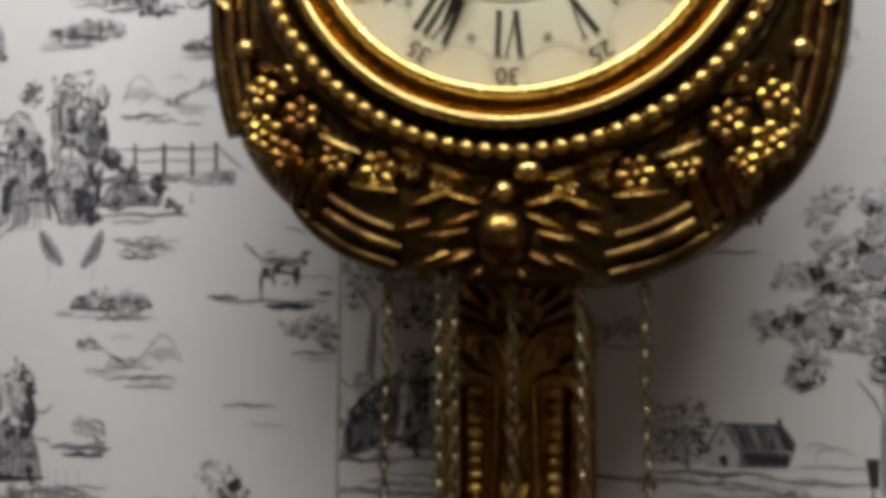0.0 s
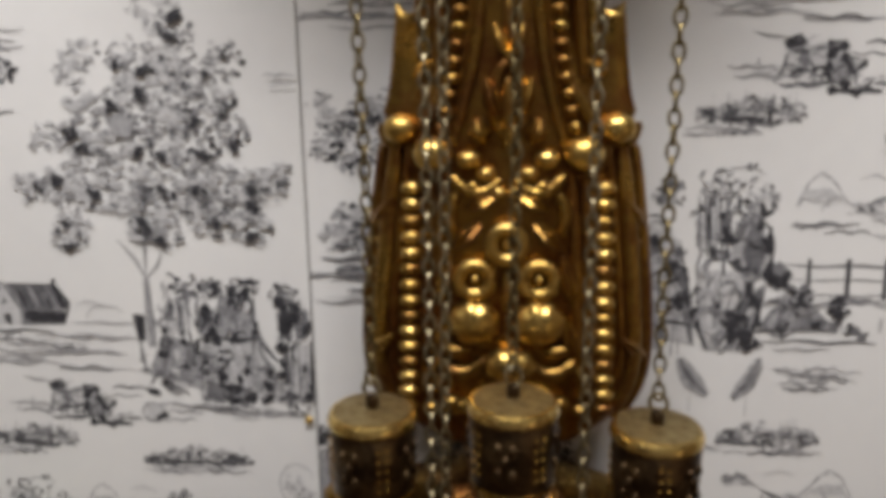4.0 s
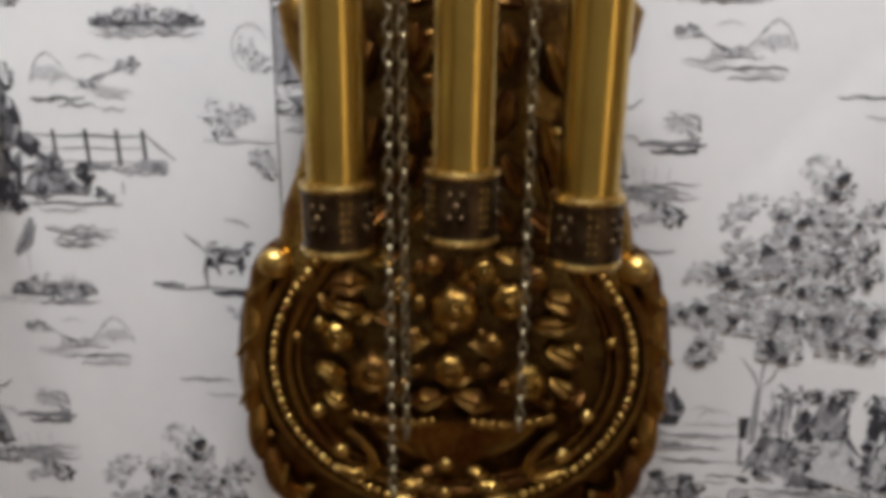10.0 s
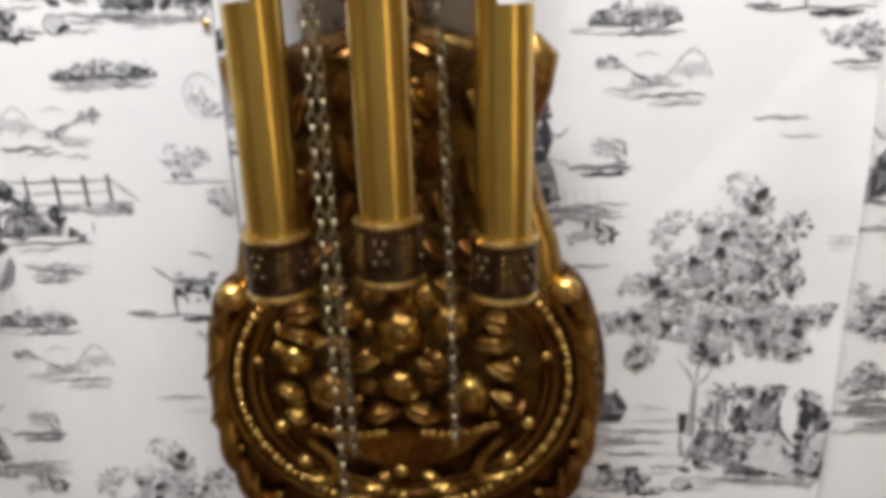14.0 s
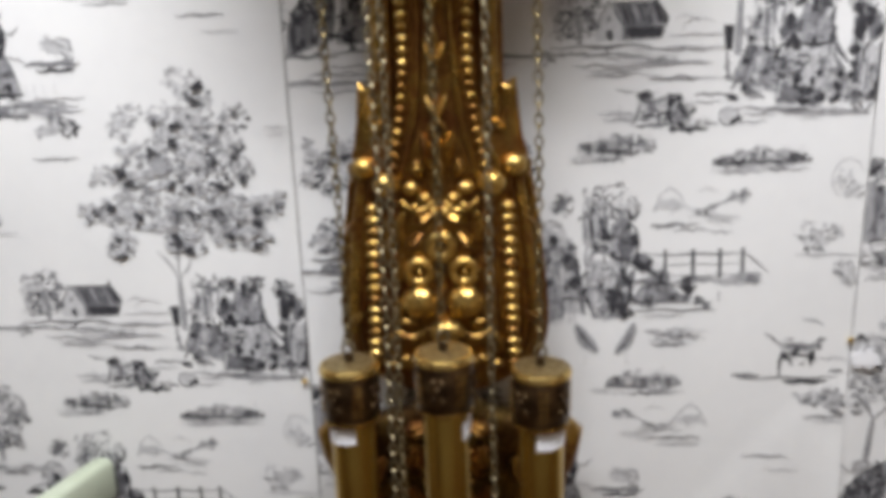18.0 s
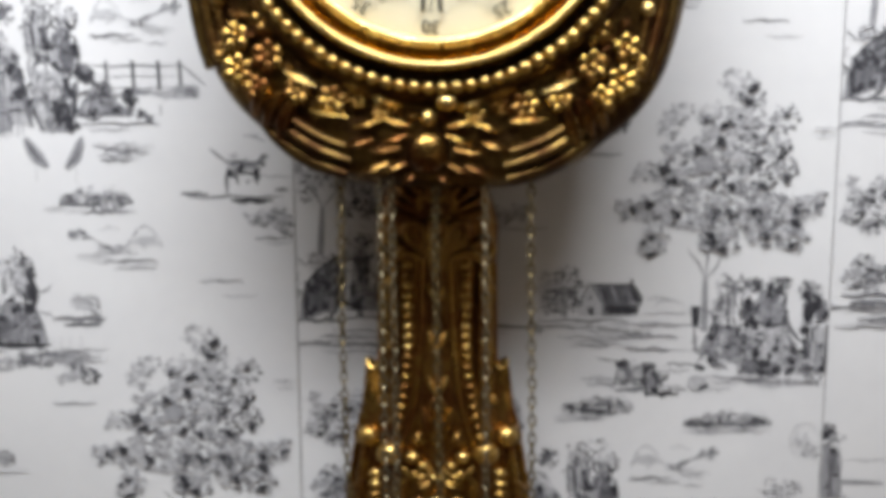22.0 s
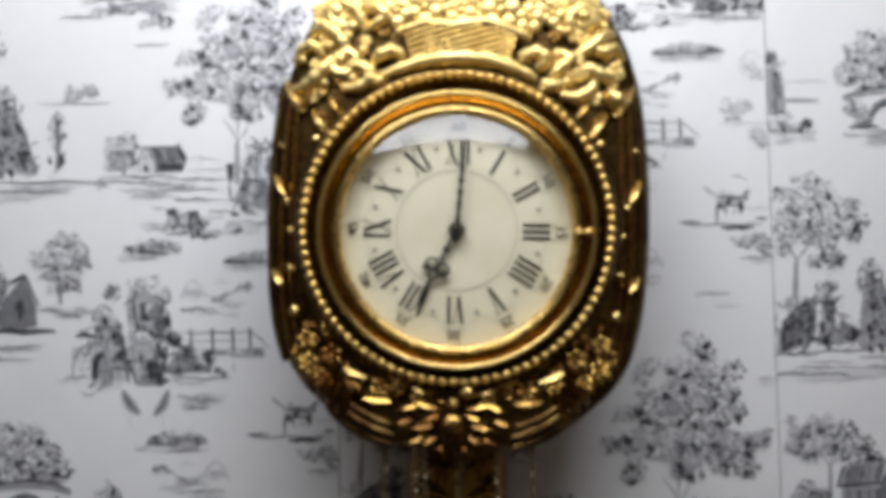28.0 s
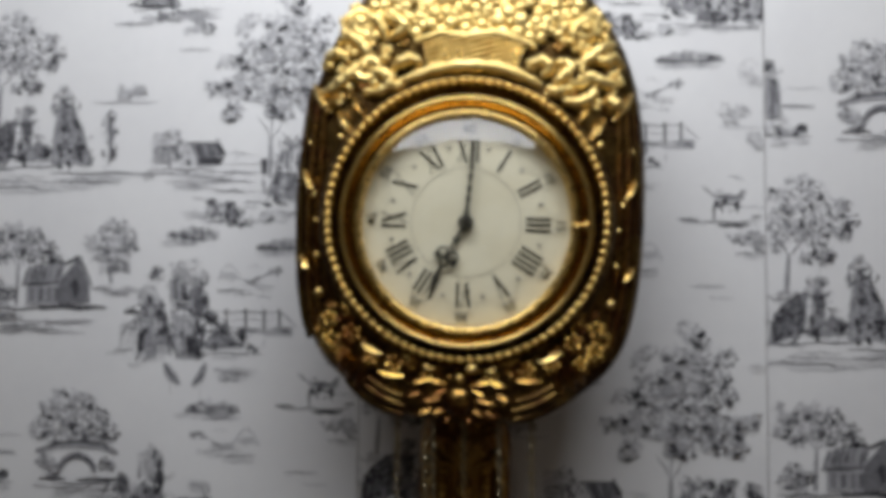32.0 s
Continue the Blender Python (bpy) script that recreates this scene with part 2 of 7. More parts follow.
def tube(bm, pts, radii, n=8, caps=True):
    """A round bar along points; radii: one number or one for each point."""
    pts = [Vector(p) for p in pts]
    rs = [radii] * len(pts) if isinstance(radii, (int, float)) else radii
    rings, side = [], None
    for i, p in enumerate(pts):
        d = (pts[min(i + 1, len(pts) - 1)] - pts[max(i - 1, 0)]).normalized()
        if side is None:
            side = d.cross(Vector((0, 1, 0)) if abs(d.y) < 0.9 else Vector((1, 0, 0))).normalized()
        side = (side - d * side.dot(d)).normalized()
        up = d.cross(side)
        rings.append([bm.verts.new(p + rs[i] * (math.cos(2 * math.pi * k / n) * side + math.sin(2 * math.pi * k / n) * up)) for k in range(n)])
    for a, b in zip(rings, rings[1:]):
        for k in range(n):
            bm.faces.new((a[k], a[(k + 1) % n], b[(k + 1) % n], b[k]))
    if caps:
        bm.faces.new(rings[0][::-1])
        bm.faces.new(rings[-1])
    return bm


def lathe(bm, profile, centre, axis="z", n=48, closed=False):
    """Turns (radius, height) pairs round an axis; axis y goes towards the viewer (height forwards)."""
    c = Vector(centre)

    def at(r, h, a):
        if axis == "z":
            return c + Vector((r * math.cos(a), r * math.sin(a), h))
        return c + Vector((r * math.cos(a), -h, r * math.sin(a)))

    rings = []
    for r, h in profile:
        if r < 1e-6:
            rings.append([bm.verts.new(at(0, h, 0))])
        else:
            rings.append([bm.verts.new(at(r, h, 2 * math.pi * k / n)) for k in range(n)])
    pairs = list(zip(rings, rings[1:]))
    if closed:
        pairs.append((rings[-1], rings[0]))
    for a, b in pairs:
        for k in range(n):
            q = (k + 1) % n
            if len(a) == 1 and len(b) == 1:
                continue
            if len(a) == 1:
                bm.faces.new((a[0], b[q], b[k]))
            elif len(b) == 1:
                bm.faces.new((a[k], a[q], b[0]))
            else:
                bm.faces.new((a[k], a[q], b[q], b[k]))
    return bm


def curve_at(table, z):
    """Smooth value between the rows (z, value) of a table in falling or rising z."""
    zs, vs = zip(*sorted(table))
    if z <= zs[0]:
        return vs[0]
    if z >= zs[-1]:
        return vs[-1]
    i = max(k for k in range(len(zs)) if zs[k] <= z)
    i = min(i, len(zs) - 2)
    t = (z - zs[i]) / (zs[i + 1] - zs[i])
    m0 = (vs[i + 1] - vs[max(i - 1, 0)]) / max(zs[i + 1] - zs[max(i - 1, 0)], 1e-6)
    m1 = (vs[min(i + 2, len(vs) - 1)] - vs[i]) / max(zs[min(i + 2, len(zs) - 1)] - zs[i], 1e-6)
    h = zs[i + 1] - zs[i]
    return ((2 * t**3 - 3 * t**2 + 1) * vs[i] + (t**3 - 2 * t**2 + t) * h * m0 + (-2 * t**3 + 3 * t**2) * vs[i + 1] + (t**3 - t**2) * h * m1)


def bulged(bm, table, cx, y_back, y_front, power=3.0, rows=60, cols=36, relief=None, z_round=0.02):
    """A pressed sheet: half-widths by height, bulging forwards from y_back at its rim; relief(x, z) adds to its front."""
    z0, z1 = min(t[0] for t in table), max(t[0] for t in table)
    front, back = [], []
    for i in range(rows + 1):
        z = z0 + (z1 - z0) * (0.5 - 0.5 * math.cos(math.pi * i / rows))
        w = max(curve_at(table, z), 0.0005)
        e = min(1.0, min(z - z0, z1 - z) / z_round)
        rim = math.sqrt(max(0.0, 1 - (1 - e) ** 2))
        row, rb = [], []
        for k in range(cols + 1):
            s = -math.cos(math.pi * k / cols)
            bul = (1 - abs(s) ** power) ** 0.5 * rim
            x = cx + s * w
            r = relief(x - cx, z, s) * (1 - abs(s) ** 6) * rim if relief else 0
            row.append(bm.verts.new((x, y_back + (y_front - y_back) * bul - r, z)))
            rb.append(bm.verts.new((x, y_back + 0.003, z)))
        front.append(row)
        back.append(rb)
    for g, flip in ((front, False), (back, True)):
        for a, b in zip(g, g[1:]):
            for k in range(cols):
                f = (a[k], a[k + 1], b[k + 1], b[k])
                bm.faces.new(f[::-1] if flip else f)
    loop = lambda g: [g[0][k] for k in range(cols)] + [g[i][cols] for i in range(rows)] + [g[rows][k] for k in range(cols, 0, -1)] + [g[i][0] for i in range(rows, 0, -1)]
    a, b = loop(front), loop(back)
    for k in range(len(a)):
        q = (k + 1) % len(a)
        bm.faces.new((a[k], a[q], b[q], b[k]))
    return bm


B = bmesh.new

# ---------------------------------------------------------------- the room
SEAM, ROLL, DROP, REPEAT, SLIP = -0.15, 0.53, 0.25, 0.694, 0.034   # wallpaper: a seam, the roll's width, the shift from roll to roll, the repeat, and how much lower the rolls past the second seam hang
X0, X1, Y0, ROOM_H = -1.74, 1.97, -2.0, 2.96   # an attic room: flat ceiling by the clock, then a slope down to a knee wall


def slab(name, holes, rect, at, axis, thick, mat):
    """A wall, floor or ceiling with real openings: rect and holes are (a0, a1, b0, b1) in its plane."""
    bm = B()
    a0, a1, b0, b1 = rect
    aa = sorted({a0, a1, *[h[0] for h in holes], *[h[1] for h in holes]})
    bb = sorted({b0, b1, *[h[2] for h in holes], *[h[3] for h in holes]})
    for p, q in zip(aa, aa[1:]):
        for r, s in zip(bb, bb[1:]):
            if any(h[0] <= p and q <= h[1] and h[2] <= r and s <= h[3] for h in holes):
                continue
            if axis == "y":
                box(bm, p, q, at, at + thick, r, s)
            elif axis == "x":
                box(bm, at, at + thick, p, q, r, s)
            else:
                box(bm, p, q, r, s, at, at + thick)
    bmesh.ops.remove_doubles(bm, verts=bm.verts, dist=1e-5)
    return tagged(new(name, to_mesh(name, bm, mat, False)), kind="structure")


wall_north = slab("wall_north", [], (X0, X1, 0, ROOM_H + 0.1), 0.002, "y", 0.14, SHADOW_GAP)
# the low opening is unseen, cut to hold the warm fill lamp
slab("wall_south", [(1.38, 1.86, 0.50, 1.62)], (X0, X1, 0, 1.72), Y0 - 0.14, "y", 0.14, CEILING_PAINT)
slab("wall_west", [], (Y0 - 0.14, 0.142, 0, ROOM_H + 0.1), X0 - 0.14, "x", 0.14, PLASTER)
slab("wall_east", [], (Y0 - 0.14, 0.142, 0, ROOM_H + 0.1), X1, "x", 0.14, PLASTER)
slab("floor", [], (X0, X1, Y0, 0.0), -0.1, "z", 0.1, OAK)
slab("ceiling", [], (X0 - 0.14, X1 + 0.14, -0.5, 0.142), ROOM_H, "z", 0.12, CEILING_PAINT)
# the sloping ceiling with the opening of the roof window, built flat and tilted about its upper edge
SLOPE = Matrix.Translation((0, -0.5, ROOM_H)) @ Matrix.Rotation(radians(39.6), 4, "X")
sloped = slab("ceiling_slope", [(-0.72, 0.60, -0.51, -0.17)], (X0 - 0.14, X1 + 0.14, -2.2, 0.0), 0.0, "z", 0.12, CEILING_PAINT)
sloped.matrix_basis = SLOPE


def window_frame(name, rect, axis, at):
    """A white frame with a bar, set into an opening."""
    ob = thing(name, (0, 0, 0), "white painted frame of an unseen window opening", "window", kind="structure")
    a0, a1, b0, b1 = rect
    w = 0.055
    bars = [(a0, a1, b0, b0 + w), (a0, a1, b1 - w, b1), (a0, a0 + w, b0 + w, b1 - w), (a1 - w, a1, b0 + w, b1 - w)]
    if axis == "y":
        bars.append((a0 + w, a1 - w, 1.03, 1.06))
    for p, q, r, s in bars:
        bm = B()
        if axis == "y":
            box(bm, p, q, at, at + 0.06, r, s, 0.004)
        else:
            box(bm, p, q, r, s, at, at + 0.06, 0.004)
        part("frame_bar", bm, WHITE_PAINT, ob)
    return ob


# added frame round the fill lamp's opening
window_frame("fill_window_1", (1.38, 1.86, 0.50, 1.62), "y", Y0 - 0.1)
roof_window = window_frame("window_2", (-0.72, 0.60, -0.51, -0.17), "z", 0.045)
roof_window.matrix_basis = SLOPE

# ---------------------------------------------------------------- wallpaper: printed motifs of one roll
# Each motif is drawn in the roll's own plane (u across, v up) as flat strokes of ink a hair above the paper.


class Print:
    """One motif: flat strokes and washes in four tones of ink (0 black, 1 dark grey, 2 pale wash, 3 grey wash)."""

    def __init__(self, seed):
        self.bm, self.rnd, self.n = B(), random.Random(seed), 0

    def face(self, pts, tone):
        if any(p[0] < 0.0004 or p[0] > ROLL - 0.0004 for p in pts):
            pts = [(min(max(p[0], 0.0004), ROLL - 0.0004), p[1]) for p in pts]
            if max(p[0] for p in pts) - min(p[0] for p in pts) < 0.0003:
                return
        self.n += 1
        y = -0.00022 - 0.0000006 * self.n
        f = self.bm.faces.new([self.bm.verts.new((p[0], y, p[1])) for p in pts])
        f.material_index = tone

    def dab(self, u, v, r, tone=0, flat=1.0, k=6):
        a0 = self.rnd.random() * 6.28
        self.face([(u + r * self.rnd.uniform(0.55, 1.25) * math.cos(a0 + 6.283 * i / k),
                    v + flat * r * self.rnd.uniform(0.55, 1.25) * math.sin(a0 + 6.283 * i / k)) for i in range(k)], tone)

    def line(self, pts, w, tone=0, taper=True):
        for i, ((a, b), (c, d)) in enumerate(zip(pts, pts[1:])):
            dx, dz = c - a, d - b
            ln = math.hypot(dx, dz) or 1e-6
            px, pz = -dz / ln, dx / ln
            t0, t1 = i / (len(pts) - 1), (i + 1) / (len(pts) - 1)
            w0, w1 = (w * (0.25 + 1.5 * math.sin(math.pi * (0.08 + 0.84 * t))) / 1.75 for t in (t0, t1)) if taper else (w, w)
            w0, w1 = w0 * self.rnd.uniform(0.7, 1.2) / 2, w1 / 2
            self.face([(a + px * w0, b + pz * w0), (c + px * w1, d + pz * w1), (c - px * w1, d - pz * w1), (a - px * w0, b - pz * w0)], tone)

    def arc(self, u, v, ru, rv, a0, a1, w, tone=0, n=7):
        self.line([(u + ru * math.cos(radians(a0 + (a1 - a0) * i / n)), v + rv * math.sin(radians(a0 + (a1 - a0) * i / n))) for i in range(n + 1)], w, tone)

    def wavy(self, u0, u1, v, w, tone=1, amp=0.001, n=7):
        ph = self.rnd.random() * 6
        self.line([(u0 + (u1 - u0) * i / n, v + amp * math.sin(ph + i * 1.9) + self.rnd.uniform(-0.4, 0.4) * amp) for i in range(n + 1)], w, tone)

    def wash(self, u, v, ru, rv, tone=2, k=14):
        """A soft wash with a scalloped edge."""
        ph = self.rnd.random() * 6
        self.face([(u + ru * (0.86 + 0.14 * math.sin(5 * a + ph) + self.rnd.uniform(-0.06, 0.06)) * math.cos(a), v + rv * (0.86 + 0.14 * math.sin(4 * a + ph) + self.rnd.uniform(-0.06, 0.06)) * math.sin(a))
                   for a in (6.2832 * i / k for i in range(k))], tone)

    def cluster(self, u, v, r, n=6, tone=0):
        """A few overlapping dabs that make one crooked dark patch."""
        for _ in range(n):
            self.dab(u + self.rnd.gauss(0, 0.5) * r, v + self.rnd.gauss(0, 0.42) * r, r * self.rnd.uniform(0.35, 0.7), tone, self.rnd.uniform(0.55, 1.0), 7)

    def leaves(self, u, v, ru, rv, count, size, dark=0.45, low=0.5):
        """A clump of foliage: small dabs and curled leaf edges whose tone drifts in patches from white gaps to black hollows, darker at the lower right."""
        r = self.rnd
        for _ in range(5):
            self.wash(u + r.uniform(-0.7, 0.7) * ru, v + r.uniform(-0.7, 0.7) * rv, ru * r.uniform(0.2, 0.36), rv * r.uniform(0.2, 0.36), 2, 10)
        for _ in range(int(count * 2.6)):
            a, q = r.random() * 6.283, r.random() ** 0.55 * 1.08
            x, z = u + ru * q * math.cos(a), v + rv * q * math.sin(a)
            tone = dark - 0.36 + 0.95 * noise.noise(Vector((x * 130, z * 150, 4.2))) + 0.45 * noise.noise(Vector((x * 330, z * 330, 1.7))) + 0.16 * q * math.cos(a) - 0.26 * low * q * math.sin(a) + r.gauss(0, 0.10)
            s = size * r.uniform(0.6, 1.15)
            if tone > 0.45:
                self.dab(x, z, s * 0.95, 0, r.uniform(0.55, 0.95), 6)
            elif tone > 0.17:
                self.dab(x, z, s * 0.9, 1, r.uniform(0.5, 0.9), 6)
            elif tone > -0.15:
                b = r.random() * 360
                self.arc(x, z, s * 1.2, s * 0.9, b, b + r.uniform(110, 240), s * 0.6, 1 if r.random() < 0.25 else 3, 4)
            elif tone > -0.44 and r.random() < 0.8:
                self.dab(x, z, s * 1.15, 3 if r.random() < 0.45 else 2, r.uniform(0.5, 0.9), 7)

    def heap(self, u, v, w, h, shade=0.4):
        """Scribbled drapery: crossing curved strokes and blots whose tone drifts in patches."""
        r = self.rnd
        for _ in range(int(10 + 15000 * w * h)):
            a, q = r.random() * 6.283, r.random() ** 0.5
            x, z = u + 0.5 * w * q * math.cos(a), v + 0.5 * h * q * math.sin(a)
            tone = shade - 0.42 + 1.0 * noise.noise(Vector((x * 110, z * 90, 8.3))) + 0.14 * q * math.cos(a) - 0.12 * q * math.sin(a) + r.gauss(0, 0.15)
            b = r.choice((60, 110, 240, 290)) + r.uniform(-40, 40)
            if tone > 0.28:
                self.dab(x, z, r.uniform(0.0022, 0.0042), 0, r.uniform(0.7, 1.7), 7)
            elif tone > -0.42:
                self.arc(x, z, w * r.uniform(0.08, 0.2), h * r.uniform(0.10, 0.24), b, b + r.uniform(50, 120), r.uniform(0.0011, 0.0027), 0 if tone > 0.12 else 1 if tone > -0.12 else 3, 5)
            elif r.random() < 0.35:
                self.dab(x, z, r.uniform(0.002, 0.004), 2, r.uniform(0.7, 1.6), 7)

    def crown(self, clumps, size=0.0025, dens=1.0, dark=0.35):
        """Clumps (u, v, radius) of one crown; those on its lower right are in shade."""
        um, vm = (sum(c[i] for c in clumps) / len(clumps) for i in (0, 1))
        w = max(abs(c[0] - um) for c in clumps) + 0.01
        for u, v, r in clumps:
            shade = dark + 0.3 * (u - um) / w - 0.22 * (v - vm) / w
            self.leaves(u, v, r, r * 0.8, int(dens * 39 * (r / 0.022) ** 2), size, max(0.08, min(0.9, shade)))

    def trunk(self, base, fork, w, boughs):
        for off in (-0.5, 0.5):
            self.line([(base[0] + off * w * 1.3, base[1]), ((base[0] + fork[0]) / 2 + off * w, (base[1] + fork[1]) / 2), (fork[0] + off * w * 0.8, fork[1])], 0.0013, 1 if off < 0 else 0)
        self.face([(base[0] - w * 0.5, base[1]), (base[0] + w * 0.5, base[1]), (fork[0] + w * 0.35, fork[1]), (fork[0] - w * 0.35, fork[1])], 3)
        for u, v in boughs:
            self.line([fork, ((u + fork[0]) / 2 + 0.003, (v + fork[1]) / 2), (u, v)], 0.0021, 1)

    def bush(self, u, v, w, h, dark=0.55, size=0.0021):
        """Low brush: a spread of clumps over dark ground strokes, with a few upright blades."""
        r = self.rnd
        for s, k in ((-0.42, 0.45), (-0.22, 0.75), (0.0, 1.0), (0.2, 0.85), (0.4, 0.55)):
            self.leaves(u + (s + r.uniform(-0.05, 0.05)) * w, v - (1 - k) * h * 0.25 + r.uniform(-0.08, 0.08) * h, w * 0.14, h * 0.55 * k, 19, size, dark + r.uniform(-0.1, 0.25))
        for _ in range(5):
            a = r.uniform(-0.6, 0.2)
            self.wavy(u + a * w, u + (a + r.uniform(0.2, 0.5)) * w, v - h * 0.4 + r.uniform(-0.002, 0.002), r.uniform(0.0012, 0.0026), r.choice((0, 1)))
        for _ in range(9):
            x = u + r.uniform(-0.5, 0.5) * w
            self.line([(x, v - 0.3 * h), (x + r.uniform(-0.004, 0.004), v + r.uniform(0.1, 0.7) * h)], r.uniform(0.0007, 0.0013), r.choice((1, 3)))
        for _ in range(4):
            x = u + r.uniform(-0.8, 0.5) * w
            self.wavy(x, x + r.uniform(0.2, 0.45) * w, v - h * r.uniform(0.5, 0.95), r.uniform(0.0007, 0.0014), 3)

    def ground(self, u0, u1, v, rows=3, gap=0.006):
        for i in range(int(rows * 3)):
            a = u0 + self.rnd.uniform(-0.05, 0.65) * (u1 - u0)
            self.wavy(a, a + self.rnd.uniform(0.15, 0.45) * (u1 - u0), v - i / 3 * gap * self.rnd.uniform(0.7, 1.3), self.rnd.uniform(0.0009, 0.0024), self.rnd.choice((1, 3, 3)), 0.0013)

    def folds(self, a, b, c, d, n=7, w=0.0016, tones=(1, 3, 3)):
        """Strokes that run from the edge a-b down to the edge c-d."""
        for i in range(n):
            t = (i + self.rnd.uniform(0.2, 0.8)) / n
            p = (a[0] + (b[0] - a[0]) * t, a[1] + (b[1] - a[1]) * t)
            q = (c[0] + (d[0] - c[0]) * t, c[1] + (d[1] - c[1]) * t)
            m = ((p[0] + q[0]) / 2 + self.rnd.uniform(-0.002, 0.002), (p[1] + q[1]) / 2)
            self.line([p, m, q], w * self.rnd.uniform(0.6, 1.4), self.rnd.choice(tones))

    def cloth(self, a, b, c, d, tone=2, n=7, w=0.0016):
        """A draped shape between its upper edge a-b and its lower edge c-d, with folds and a broken outline."""
        mid = lambda p, q, k: (p[0] + (q[0] - p[0]) * 0.5 + k, p[1] + (q[1] - p[1]) * 0.5)
        self.face([a, b, mid(b, d, 0.0015), d, mid(c, d, 0.0), c, mid(a, c, -0.0015)], tone)
        self.folds(a, b, c, d, n, w)
        self.line([a, mid(a, c, -0.0015), c], 0.0017, 1)
        self.line([b, mid(b, d, 0.0015), d], 0.0017, 0)

    def dark(self, u, v, w, h, tone=0):
        self.wash(u, v, 0.5 * w, 0.5 * h, tone, 10)
        for _ in range(6):
            self.dab(u + self.rnd.uniform(-0.4, 0.4) * w, v + self.rnd.uniform(-0.4, 0.4) * h, 0.24 * w * self.rnd.uniform(0.6, 1.3), tone if self.rnd.random() < 0.75 else 1, min(1.6, h / w), 6)

    def done(self, name):
        me = bpy.data.meshes.new(name)
        self.bm.to_mesh(me)
        self.bm.free()
        for ink in (INK_DARK, INK_MID, INK_PALE, INK_GREY):
            me.materials.append(ink)
        return me


def motif_big_tree():
    p = Print(11)
    p.trunk((0.4065, 0.262), (0.4065, 0.315), 0.0045, [(0.388, 0.345), (0.421, 0.338), (0.404, 0.365)])
    p.crown([(0.430, 0.508, 0.015), (0.440, 0.491, 0.017), (0.476, 0.472, 0.015), (0.376, 0.480, 0.014), (0.366, 0.466, 0.013), (0.412, 0.472, 0.019), (0.441, 0.465, 0.022), (0.402, 0.446, 0.021), (0.437, 0.440, 0.023),
             (0.466, 0.446, 0.018), (0.372, 0.438, 0.018), (0.344, 0.421, 0.013), (0.372, 0.414, 0.020), (0.408, 0.414, 0.023), (0.446, 0.412, 0.023), (0.478, 0.424, 0.014)], 0.0026, 1.0, 0.3)
    p.crown([(0.333, 0.384, 0.017), (0.360, 0.385, 0.022), (0.395, 0.382, 0.023), (0.430, 0.377, 0.024), (0.465, 0.381, 0.024), (0.496, 0.386, 0.018), (0.515, 0.394, 0.009), (0.350, 0.354, 0.018), (0.410, 0.354, 0.014),
             (0.426, 0.351, 0.012), (0.460, 0.361, 0.016), (0.489, 0.357, 0.016)], 0.0026, 1.0, 0.4)
    # the darkest hollows of the crown
    for u, v in ((0.447, 0.502), (0.440, 0.490), (0.402, 0.469), (0.423, 0.467), (0.478, 0.476), (0.464, 0.463), (0.419, 0.449), (0.393, 0.443), (0.477, 0.437), (0.454, 0.430), (0.480, 0.413), (0.364, 0.424), (0.370, 0.411), (0.412, 0.410), (0.458, 0.406)):
        p.cluster(u, v, p.rnd.uniform(0.0035, 0.0055), 6)
    for u, v in ((0.428, 0.405), (0.348, 0.390), (0.333, 0.385), (0.375, 0.379), (0.427, 0.381), (0.453, 0.381), (0.492, 0.382), (0.492, 0.370), (0.408, 0.361), (0.410, 0.355), (0.421, 0.346), (0.352, 0.356), (0.353, 0.341), (0.465, 0.358), (0.490, 0.349)):
        p.cluster(u, v, p.rnd.uniform(0.0040, 0.0062), 7)
    p.wash(0.401, 0.428, 0.010, 0.010, 3)
    p.wavy(0.505, 0.527, 0.462, 0.0016, 3)
    p.wavy(0.508, 0.526, 0.455, 0.0009, 3)
    return p.done("printed_tree")


